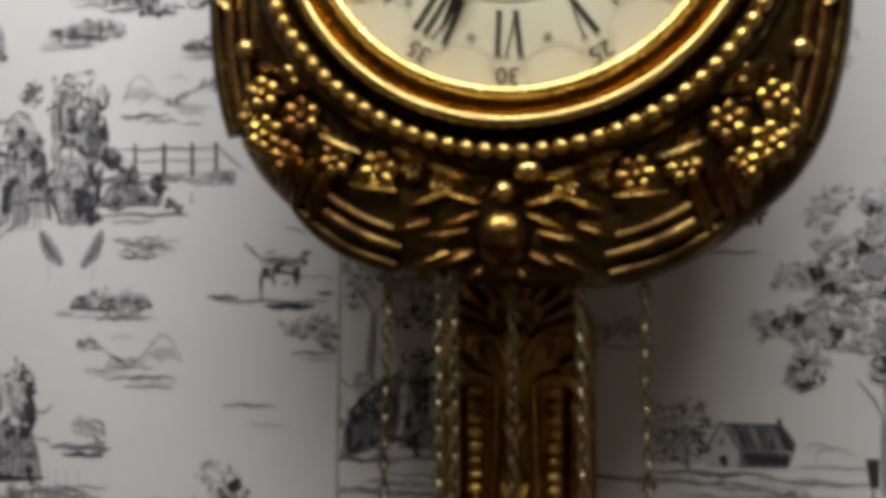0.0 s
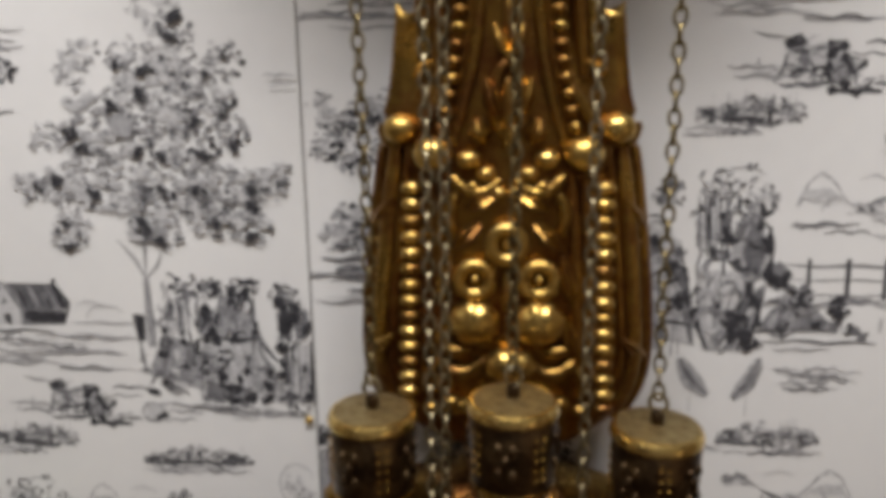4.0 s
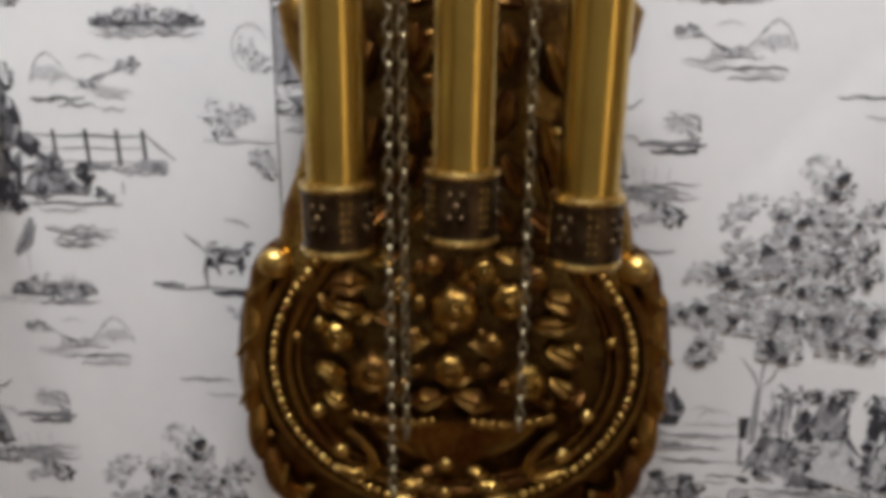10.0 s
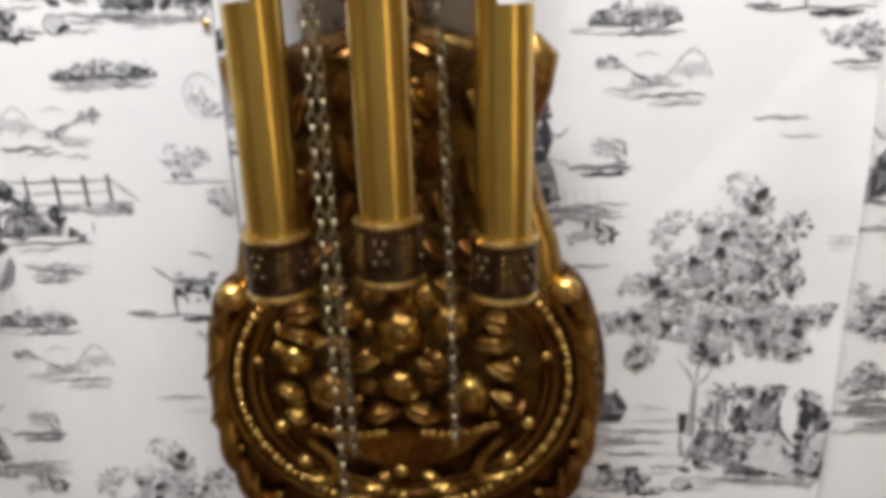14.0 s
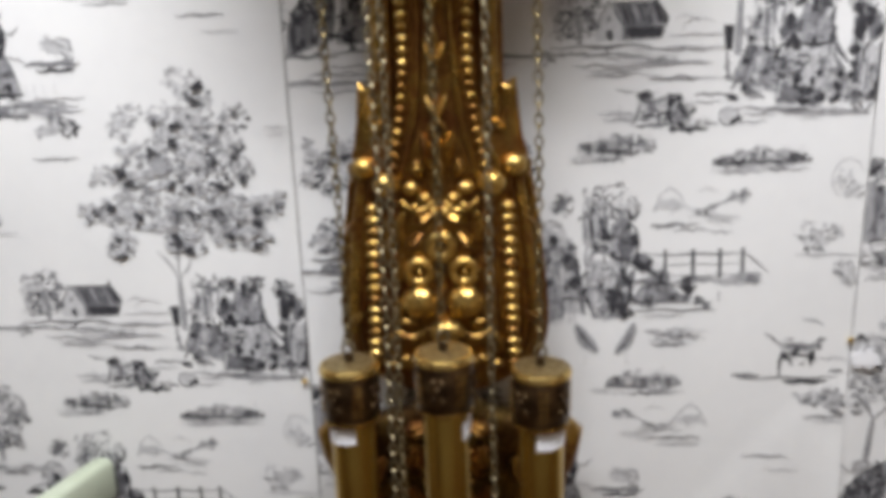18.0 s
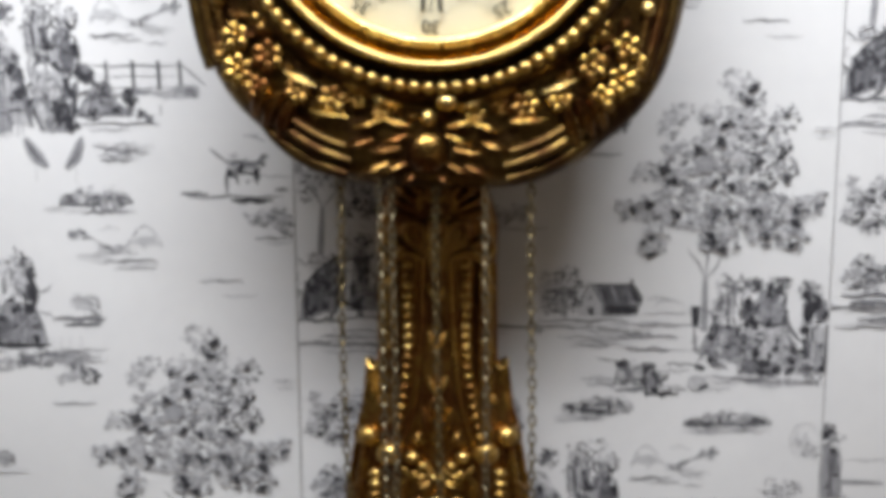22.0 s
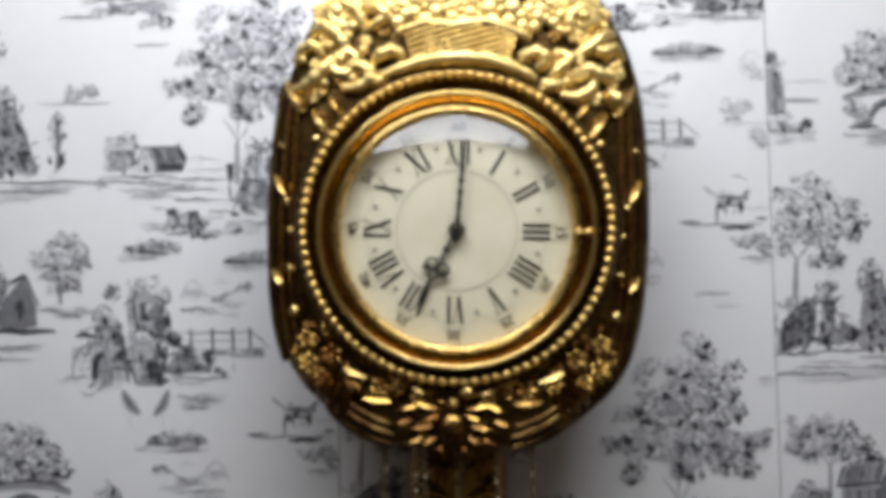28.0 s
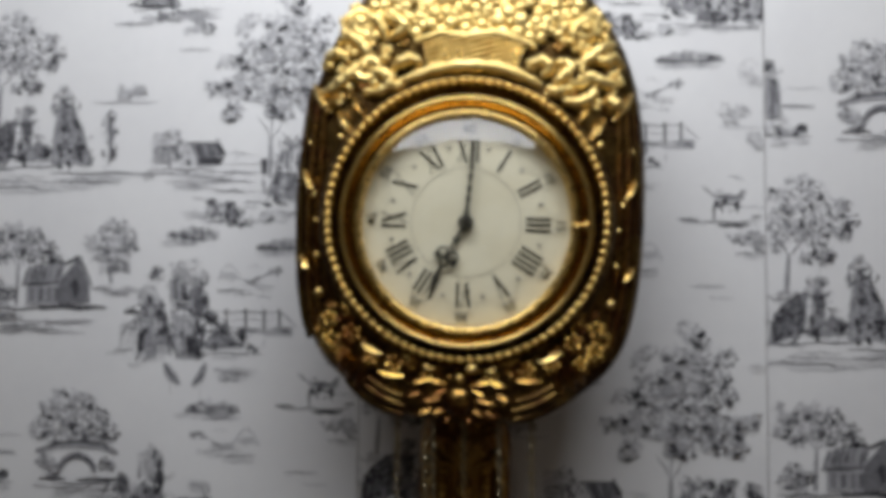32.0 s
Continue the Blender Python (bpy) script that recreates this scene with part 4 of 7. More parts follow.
def motif_tent():
    """A dark tilted cloth by the seam, with draped lumps beside it."""
    p = Print(22)
    p.face([(0.001, 0.272), (0.004, 0.290), (0.010, 0.312), (0.031, 0.331), (0.050, 0.343), (0.050, 0.305), (0.046, 0.288)], 3)
    p.folds((0.006, 0.308), (0.050, 0.342), (0.002, 0.274), (0.048, 0.288), 10, 0.0058, (0, 1, 1))
    p.line([(0.004, 0.290), (0.012, 0.314), (0.031, 0.332), (0.052, 0.344)], 0.0034, 0)
    p.dark(0.040, 0.312, 0.014, 0.036)
    p.leaves(0.064, 0.355, 0.013, 0.008, 14, 0.0023, 0.8)
    p.wash(0.064, 0.335, 0.009, 0.020, 2)
    p.folds((0.058, 0.350), (0.072, 0.346), (0.054, 0.304), (0.074, 0.304), 6, 0.0034, (0, 1, 3))
    p.dark(0.071, 0.330, 0.008, 0.022)
    p.cloth((0.056, 0.304), (0.078, 0.306), (0.050, 0.284), (0.082, 0.284), 3, 6)
    p.wash(0.084, 0.300, 0.014, 0.016, 3)
    p.folds((0.074, 0.310), (0.096, 0.308), (0.070, 0.286), (0.104, 0.284), 6, 0.0030, (1, 1, 3, 0))
    p.leaves(0.118, 0.378, 0.012, 0.010, 14, 0.0024, 0.75)
    p.cloth((0.112, 0.368), (0.130, 0.364), (0.102, 0.282), (0.160, 0.278), 3, 9, 0.0028)
    p.dark(0.122, 0.340, 0.016, 0.030, 1)
    p.dark(0.140, 0.308, 0.010, 0.030, 1)
    p.leaves(0.184, 0.345, 0.009, 0.008, 9, 0.0022, 0.7)
    p.wash(0.184, 0.322, 0.007, 0.020, 3)
    p.line([(0.184, 0.336), (0.186, 0.312), (0.182, 0.278)], 0.0050, 1)
    p.cluster(0.066, 0.282, 0.005, 6)
    p.wavy(0.0, 0.05, 0.274, 0.0040, 1)
    p.wavy(0.04, 0.12, 0.277, 0.0026, 1)
    p.wavy(0.10, 0.26, 0.268, 0.0036, 1)
    p.wavy(0.003, 0.04, 0.252, 0.0024, 1)
    p.wavy(0.05, 0.085, 0.250, 0.0034, 1)
    p.ground(0.0, 0.24, 0.264, 5, 0.0045)
    for u, v, w, h, k in ((0.030, 0.302, 0.060, 0.056, 0.55), (0.064, 0.330, 0.032, 0.066, 0.5), (0.076, 0.298, 0.054, 0.034, 0.45), (0.122, 0.345, 0.040, 0.070, 0.5), (0.130, 0.300, 0.062, 0.050, 0.42), (0.184, 0.315, 0.022, 0.070, 0.45)):
        p.heap(u, v, w, h, k)
    return p.done("printed_tent")


def motif_slim_tree():
    p = Print(23)
    p.crown([(0.010, 0.470, 0.012), (0.045, 0.483, 0.017), (0.066, 0.468, 0.017), (0.026, 0.458, 0.018), (0.094, 0.450, 0.017), (0.108, 0.434, 0.012), (0.052, 0.442, 0.019), (0.014, 0.432, 0.016), (0.080, 0.426, 0.016), (0.036, 0.420, 0.017), (0.062, 0.410, 0.016),
             (0.012, 0.406, 0.013), (0.098, 0.416, 0.012), (0.074, 0.388, 0.014), (0.054, 0.386, 0.011)], 0.0026, 1.1, 0.42)
    for u, v in ((0.007, 0.474), (0.071, 0.462), (0.058, 0.452), (0.098, 0.440), (0.046, 0.430), (0.104, 0.424), (0.080, 0.386), (0.062, 0.392), (0.030, 0.444)):
        p.cluster(u, v, p.rnd.uniform(0.0035, 0.0052), 6)
    p.trunk((0.025, 0.340), (0.028, 0.388), 0.0042, [(0.012, 0.410), (0.046, 0.412)])
    p.line([(0.002, 0.338), (0.010, 0.330)], 0.0040, 1)
    p.crown([(0.018, 0.336, 0.010), (0.034, 0.336, 0.007)], 0.0022, 1.3, 0.6)
    p.wash(0.206, 0.378, 0.013, 0.008, 2)
    p.crown([(0.200, 0.378, 0.011), (0.222, 0.380, 0.012)], 0.0022, 1.2, 0.35)
    p.wavy(0.16, 0.25, 0.366, 0.0016, 3)
    return p.done("printed_tree")


def motif_house_tree():
    p = Print(24)
    p.crown([(0.020, 0.168, 0.012), (0.050, 0.188, 0.016), (0.078, 0.182, 0.016), (0.034, 0.176, 0.014), (0.100, 0.165, 0.014), (0.064, 0.166, 0.016), (0.112, 0.150, 0.011), (0.036, 0.154, 0.013), (0.086, 0.152, 0.014)], 0.0026, 1.3, 0.6)
    for u, v in ((0.024, 0.164), (0.052, 0.180), (0.082, 0.176), (0.066, 0.160), (0.100, 0.160), (0.040, 0.152)):
        p.cluster(u, v, p.rnd.uniform(0.0038, 0.0054), 6)
    p.trunk((0.058, 0.088), (0.060, 0.140), 0.0036, [(0.036, 0.165), (0.082, 0.165), (0.062, 0.172)])
    p.crown([(0.030, 0.112, 0.014), (0.046, 0.106, 0.012), (0.020, 0.098, 0.012), (0.040, 0.094, 0.010)], 0.0024, 1.6, 0.55)
    p.face([(0.072, 0.088), (0.118, 0.088), (0.118, 0.122), (0.072, 0.118)], 3)
    p.face([(0.118, 0.088), (0.162, 0.092), (0.160, 0.118), (0.144, 0.152), (0.118, 0.122)], 1)
    p.line([(0.110, 0.150), (0.126, 0.144), (0.146, 0.154), (0.164, 0.116)], 0.0050, 0)
    p.face([(0.066, 0.117), (0.074, 0.140), (0.128, 0.146), (0.120, 0.120)], 3)
    p.folds((0.076, 0.140), (0.126, 0.145), (0.068, 0.118), (0.118, 0.121), 13, 0.0026, (0, 1, 1, 3))
    p.line([(0.066, 0.116), (0.092, 0.117), (0.120, 0.120)], 0.0050, 0)
    for u in (0.078, 0.090, 0.102, 0.112):
        p.face([(u, 0.094), (u + 0.006, 0.094), (u + 0.006, 0.112), (u, 0.112)], 1)
    p.dark(0.140, 0.110, 0.016, 0.026)
    p.dark(0.108, 0.148, 0.012, 0.010)
    p.wavy(0.010, 0.100, 0.083, 0.0040, 1)
    p.wavy(0.020, 0.060, 0.076, 0.0055, 1)
    p.wavy(0.090, 0.185, 0.086, 0.0060, 0)
    p.ground(0.0, 0.20, 0.072, 5, 0.005)
    return p.done("printed_tree")


def motif_round_tree():
    p = Print(25)
    p.crown([(0.194, 0.197, 0.015), (0.177, 0.187, 0.014), (0.208, 0.184, 0.015), (0.162, 0.174, 0.013), (0.188, 0.172, 0.016), (0.215, 0.167, 0.013), (0.172, 0.156, 0.013), (0.200, 0.154, 0.015), (0.186, 0.140, 0.013), (0.208, 0.140, 0.010)], 0.0024, 1.2, 0.42)
    for u, v in ((0.214, 0.170), (0.204, 0.150), (0.186, 0.136), (0.196, 0.188), (0.178, 0.164)):
        p.cluster(u, v, p.rnd.uniform(0.0032, 0.0048), 6, 1)
    p.trunk((0.190, 0.118), (0.190, 0.140), 0.0024, [(0.182, 0.155), (0.199, 0.155)])
    p.ground(0.15, 0.24, 0.114, 3, 0.004)
    return p.done("printed_tree")


def motif_post():
    """A narrow upright shape at the roll's edge with a bar and a low heap beside it."""
    p = Print(26)
    p.leaves(0.008, 0.634, 0.008, 0.011, 10, 0.0022, 0.7)
    p.cloth((0.002, 0.622), (0.014, 0.618), (0.002, 0.566), (0.022, 0.572), 3, 6, 0.0030)
    p.dark(0.012, 0.606, 0.012, 0.020, 1)
    p.line([(0.010, 0.584), (0.036, 0.583), (0.064, 0.582)], 0.0050, 3)
    p.line([(0.010, 0.586), (0.036, 0.585), (0.064, 0.584)], 0.0018, 1)
    p.line([(0.008, 0.560), (0.018, 0.552), (0.030, 0.546)], 0.0060, 1)
    p.dark(0.047, 0.553, 0.018, 0.013)
    p.wash(0.030, 0.549, 0.012, 0.006, 3)
    p.wavy(0.025, 0.075, 0.607, 0.0014, 3)
    p.wavy(0.002, 0.060, 0.544, 0.0026, 1)
    p.ground(0.0, 0.07, 0.540, 2, 0.004)
    for u, v, w, h, k in ((0.010, 0.605, 0.026, 0.070, 0.45), (0.028, 0.555, 0.056, 0.024, 0.45)):
        p.heap(u, v, w, h, k)
    return p.done("printed_post")


def motif_sprigs():
    p = Print(27)
    p.crown([(0.482, 0.100, 0.012), (0.500, 0.100, 0.012), (0.490, 0.086, 0.010)], 0.0023, 1.2, 0.4)
    p.crown([(0.508, 0.150, 0.010), (0.518, 0.138, 0.010)], 0.0020, 1.0, 0.15)
    p.arc(0.512, 0.150, 0.014, 0.018, 20, 250, 0.0010, 3, 9)
    p.crown([(0.514, 0.064, 0.010), (0.520, 0.054, 0.008)], 0.0022, 1.2, 0.4)
    p.wavy(0.47, 0.53, 0.078, 0.0014, 3)
    p.wavy(0.433, 0.478, 0.564, 0.0020, 1)
    p.wavy(0.455, 0.49, 0.549, 0.0012, 3)
    # the fronds that reach over the seam, and the brush with its far bank near the roll's head
    p.crown([(0.012, 0.192, 0.010), (0.022, 0.180, 0.010), (0.016, 0.160, 0.010)], 0.0023, 1.0, 0.5)
    p.cluster(0.021, 0.157, 0.0055, 6)
    p.wavy(0.185, 0.24, 0.474, 0.0022, 1)
    p.crown([(0.250, 0.484, 0.012), (0.272, 0.486, 0.012), (0.232, 0.480, 0.008)], 0.0023, 1.3, 0.45)
    return p.done("printed_sprig")


MOTIFS = [motif_big_tree(), motif_group(), motif_hut(), motif_patch(), motif_bush(31, 0.304, 0.187, 0.06, 0.018, 0.5, 0.7), motif_bush(32, 0.436, 0.172, 0.078, 0.016, 0.62, 0.6),
          motif_hills(33, 0.380, 0.128, 0.085, False), motif_cairn(), motif_fence(), motif_bush(34, 0.334, 0.648, 0.066, 0.020, 0.5, 0.6), motif_stand(), motif_hills(35, 0.352, 0.603, 0.09, True),
          motif_mound(), motif_bridge_tree(), motif_tent(), motif_slim_tree(), motif_house_tree(), motif_round_tree(), motif_post(), motif_sprigs()]



def lifted(u, z):
    """How far the middle roll stands off the wall at its lower right: the edge curls where the paste has failed, and the paper tilts forward past a slanting crease."""
    curl = 0.009 * min(1.0, max(0.0, (1.19 - z) / 0.16)) * max(0.0, 1 - (ROLL - u) / 0.05) ** 2 * (1 + 0.25 * math.sin(23 * z))
    past = 0.773 * (u - 0.412) - 0.634 * (z - 1.143)      # distance past the line of the crease
    low = min(1.0, max(0.0, (z - 0.98) / 0.12)) * min(1.0, max(0.0, (1.27 - z) / 0.05))
    return curl + low * 0.0032 * (1 - math.exp(-max(0.0, past) / 0.035))


def paper_strip(loose):
    """A hung strip of wallpaper; the loose one curls off the wall at its lower right edge."""
    bm = B()
    us = [0.0008, 0.15, 0.28, *np.linspace(0.32, ROLL - 0.0007, 27)] if loose else [0.0008, ROLL - 0.0007]
    zs = [0.0, 0.5, 0.8, *np.linspace(0.9, 1.3, 65), ROOM_H] if loose else [0.0, ROOM_H]
    front = [[bm.verts.new((u, -lifted(u, z) if loose else 0.0, z)) for u in us] for z in zs]
    back = [[bm.verts.new((u, 0.0019 - (lifted(u, z) if loose else 0.0), z)) for u in us] for z in zs]
    nu, nz = len(us) - 1, len(zs) - 1
    for i in range(nz):
        for k in range(nu):
            bm.faces.new((front[i][k], front[i][k + 1], front[i + 1][k + 1], front[i + 1][k]))
            bm.faces.new((back[i][k], back[i + 1][k], back[i + 1][k + 1], back[i][k + 1]))
        for k in (0, nu):
            bm.faces.new((front[i][k], front[i + 1][k], back[i + 1][k], back[i][k]))
    for i in (0, nz):
        for k in range(nu):
            bm.faces.new((front[i][k], back[i][k], back[i][k + 1], front[i][k + 1]))
    bmesh.ops.recalc_face_normals(bm, faces=bm.faces)
    return to_mesh("wallpaper_strip", bm, PAPER, loose)


PAPER_ME, LOOSE_ME = paper_strip(False), paper_strip(True)
for k in range(-3, 4):
    strip = new("wallpaper_strip", LOOSE_ME if k == 0 else PAPER_ME)
    strip.matrix_basis = Matrix.Translation((SEAM + ROLL * k, 0, 0))
    adopt(strip, wall_north)
    for me in MOTIFS:
        zs = [v.co.z for v in me.vertices]
        for j in range(-2, 4):
            base = 0.6 + DROP * k + REPEAT * j - (SLIP if k > 0 else 0.0)
            while base > 0.6 + REPEAT * 3:
                base -= REPEAT * 6
            while base < 0.6 - REPEAT * 3:
                base += REPEAT * 6
            if base + min(zs) > 0.02 and base + max(zs) < ROOM_H - 0.02:
                shown = me
                if k == 0 and base + min(zs) < 1.28:
                    shown = me.copy()
                    for v in shown.vertices:
                        v.co.y -= lifted(v.co.x, base + v.co.z)
                piece(me.name, shown, Matrix.Translation((SEAM + ROLL * k, 0, base)), strip)

# ---------------------------------------------------------------- the clock's head
CX, CZ = -0.007, 1.926            # the dial's centre
HX = -0.0025                      # the middle of the case
YF = -0.150                       # the dial's plane
HEAD = [(1.700, 0.0), (1.7015, 0.05), (1.7055, 0.075), (1.713, 0.097), (1.728, 0.122), (1.741, 0.137), (1.752, 0.150), (1.766, 0.164), (1.79, 0.179), (1.82, 0.189),
        (1.86, 0.196), (1.93, 0.200), (2.0, 0.1985), (2.05, 0.194), (2.09, 0.187), (2.13, 0.174), (2.16, 0.158), (2.19, 0.138), (2.215, 0.113), (2.24, 0.075), (2.25, 0.04), (2.254, 0.0)]

clock = thing("wall_clock", (CX, 0, CZ), "gilt embossed brass wall clock with cream Roman dial", "clock")


def head_relief(x, z, s):
    r = math.hypot(x, z - CZ)
    side = abs(x)
    h = 0.0
    if r > 0.165:
        h += 0.0016 * noise.noise(Vector((x * 60, z * 60, 3.0))) + (0.0022 * noise.noise(Vector((x * 110, z * 110, 9.0))) if z < 1.83 or z > 2.06 else 0.0)
        if side > 0.15 and 1.80 < z < 2.08:
            h += 0.0022 * math.cos((side - 0.004 * math.sin(z * 40)) * 700) * min(1, (side - 0.15) / 0.012)
    return h


# the sheet's dark colour carries the shade between the raised ornaments
part("case_front", bulged(B(), HEAD, HX, -0.116, YF + 0.004, 3.2, 110, 70, head_relief, 0.022), CASE, clock, "pressed brass front sheet, tarnished, with shade in its dark colour")
bm = B()
box(bm, CX - 0.135, CX + 0.135, -0.114, -0.012, 1.765, 2.16, 0.004)
part("movement_case", bm, BRONZE, clock, "dark iron movement case")
for x in (-0.1, 0.1):
    part("wall_bracket", box(B(), CX + x - 0.012, CX + x + 0.012, -0.012, 0.0085, 1.95, 2.1, 0.002), BRONZE, clock)

# dial, bezel, glass
DZ, BZ = CZ + 0.0018, CZ + 0.0046  # the middles of the dial and of the ring of beads, a little over the middle of the case
YB = YF - 0.011                    # the bezel stands proud of the dial
part("dial", lathe(B(), [(0.0, 0.0), (0.06, 0.0), (0.1, -0.0005), (0.121, -0.003), (0.121, -0.008), (0, -0.008)], (CX, YF, DZ), "y", 96), ENAMEL, clock, "cream enamel dial with black Roman numerals")
part("bezel", lathe(B(), [(0.1165, -0.012), (0.1165, 0.0048), (0.1170, 0.0064), (0.1184, 0.0078), (0.1203, 0.0084), (0.1222, 0.0078), (0.1236, 0.0062), (0.1241, 0.0040), (0.1241, -0.019), (0.1195, -0.019)], (CX, YB, DZ), "y", 128, True), BRASS_BRIGHT, clock, "polished brass bezel ring round the glass")
part("bezel_cove", lathe(B(), [(0.1239, 0.0004), (0.1250, -0.0008), (0.1280, -0.0006), (0.1312, 0.0014), (0.1332, 0.0040), (0.1332, -0.019), (0.1239, -0.019)], (CX, YB, DZ), "y", 128, True), AMBER, clock, "dark amber hollow of the bezel")
part("bezel_rim", lathe(B(), [(0.1330, 0.0044), (0.1335, 0.0070), (0.1346, 0.0090), (0.1362, 0.0100), (0.1380, 0.0095), (0.1394, 0.0078), (0.1404, 0.0046), (0.1410, -0.002), (0.1420, -0.017), (0.1330, -0.019)], (CX, YB, DZ), "y", 128, True), BEZEL_SATIN, clock, "rounded brass outer rim")
# dark brass paints the groove's shade between rim and beads
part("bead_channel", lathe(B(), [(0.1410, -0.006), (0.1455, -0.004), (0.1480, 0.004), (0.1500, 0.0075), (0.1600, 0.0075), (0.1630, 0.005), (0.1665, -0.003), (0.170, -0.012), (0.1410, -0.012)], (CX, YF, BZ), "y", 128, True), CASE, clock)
bead = to_mesh("bead", ball(B(), (0, 0, 0), (0.0047, 0.0046, 0.0054), (0, 12, 0), 12, 8), BRASS_BRIGHT)
NB = 92
for i in range(NB):
    a = 2 * math.pi * i / NB
    piece("bead", bead, Matrix.Translation((CX + 0.1550 * math.cos(a), YF - 0.0102, BZ + 0.1550 * math.sin(a))) @ Matrix.Rotation(-a, 4, "Y"), clock)

RISE = 0.022
R = (0.1180**2 + RISE**2) / (2 * RISE)
dome = [(R * math.sin(t), RISE - R + R * math.cos(t)) for t in np.linspace(0, math.asin(0.1178 / R), 18)]
bm = lathe(B(), dome, (CX, YB - 0.003, DZ), "y", 96)
glass = part("dial_glass", bm, GLASS, clock, "domed clear glass")
glass.visible_shadow = False

ROMAN = ["XII", "I", "II", "III", "IIII", "V", "VI", "VII", "VIII", "IX", "X", "XI"]


def stroke(bm, a, b, w, m):
    a, b = Vector(a), Vector(b)
    d = (b - a).normalized()
    n = Vector((-d.y, d.x)) * w / 2
    bm.faces.new([bm.verts.new(m @ Vector((p.x, 0, p.y))) for p in (a + n, b + n, b - n, a - n)])


for h, word in enumerate(ROMAN):
    bm = B()
    ang = -2 * math.pi * h / 12
    m = Matrix.Translation((CX, YF - 0.0007, DZ)) @ Matrix.Rotation(-ang, 4, "Y")
    wid = {"I": 0.0066, "V": 0.0125, "X": 0.0135}
    total = sum(wid[c] for c in word)
    x, z0, z1 = -total / 2, 0.0675, 0.0945
    for n, c in enumerate(word):
        w = wid[c]
        mm = m @ Matrix.Translation((0, -0.00003 * n, 0))
        if c == "I":
            stroke(bm, (x + w / 2, z0), (x + w / 2, z1), 0.0031, mm)
        elif c == "V":
            stroke(bm, (x + 0.0022, z1), (x + w / 2, z0), 0.0031, mm)
            stroke(bm, (x + w - 0.0018, z1), (x + w / 2, z0), 0.0010, mm @ Matrix.Translation((0, -0.00002, 0)))
        else:
            stroke(bm, (x + 0.002, z1), (x + w - 0.002, z0), 0.0031, mm)
            stroke(bm, (x + w - 0.0018, z1), (x + 0.0018, z0), 0.0010, mm @ Matrix.Translation((0, -0.00002, 0)))
        x += w
    x = -total / 2
    for c in word:
        for z in (z0, z1):
            for u in ((0.5,) if c == "I" or (c == "V" and z == z0) else (0.18, 0.84)):
                stroke(bm, (x + wid[c] * u - 0.0024, z), (x + wid[c] * u + 0.0024, z), 0.0006, m @ Matrix.Translation((0, -0.0002, 0)))
        x += wid[c]
    part("numeral", bm, DIAL_INK, clock, smooth=False)
    # minute figures and the small dot between the hours
    t = bpy.data.curves.new("minute_figure", "FONT")
    t.body, t.size, t.align_x, t.align_y = str(5 * h or 60), 0.0142, "CENTER", "CENTER"
    t.offset = 0.0001
    t.materials.append(DIAL_INK)
    ob = new("minute_figure", t)
    ob.matrix_basis = m @ Matrix.Translation((0, -0.0001, 0.1055)) @ Matrix.Rotation(radians(90), 4, "X")
    adopt(ob, clock)
    bm = B()
    m2 = Matrix.Translation((CX, YF - 0.0008, DZ)) @ Matrix.Rotation(-ang + math.pi / 12, 4, "Y")
    stroke(bm, (0, 0.0835), (0, 0.0875), 0.004, m2)
    stroke(bm, (-0.0026, 0.0855), (0.0026, 0.0855), 0.0012, m2 @ Matrix.Translation((0, -0.00003, 0)))
    part("hour_dot", bm, DIAL_GREY, clock, smooth=False)
    # fine festoon that hangs from one minute figure to the next
    bm = B()
    pts = [(0.1005 - 0.011 * math.sin(math.pi * k / 12) ** 0.7 + (0.0035 if k in (0, 12) else 0), (0.13 + 0.74 * k / 12) * math.pi / 6) for k in range(13)]
    pts = [(r * math.sin(q), r * math.cos(q)) for r, q in pts]
    for i, (p, q) in enumerate(zip(pts, pts[1:])):
        stroke(bm, p, q, 0.0006, m @ Matrix.Translation((0, -0.00002 * i, 0)))
    for sg in (-1, 1):
        pts = [(0.003 * sg, 0.0985), (0.0075 * sg, 0.0985), (0.0105 * sg, 0.1005), (0.012 * sg, 0.1035)]
        for i, (p, q) in enumerate(zip(pts, pts[1:])):
            stroke(bm, p, q, 0.0008, m @ Matrix.Translation((0, -0.0003 - 0.00002 * i, 0)))
    part("dial_scroll", bm, DIAL_PALE, clock, smooth=False)
part("chapter_line", lathe(B(), [(0.0612, 0.0), (0.0612, 0.0006), (0.0618, 0.0006), (0.0618, 0.0)], (CX, YF, DZ), "y", 96), DIAL_GREY, clock)


def hand(name, angle, pts, y, rings):
    """A pierced black hand: flat bars and rings along its length, turned clockwise from twelve."""
    bm = B()
    m = Matrix.Translation((CX, y, DZ)) @ Matrix.Rotation(radians(angle), 4, "Y")
    for a, b, ra, rb in pts:
        tube(bm, [m @ Vector((a[0], 0, a[1])), m @ Vector((b[0], 0, b[1]))], [ra, rb], 6)
    for u, v, r, w in rings:
        tube(bm, [m @ Vector((u + r * math.cos(t), 0, v + r * math.sin(t))) for t in np.linspace(0, 6.283, 13)], w, 5, False)
    return part(name, bm, BLACK_IRON, clock)


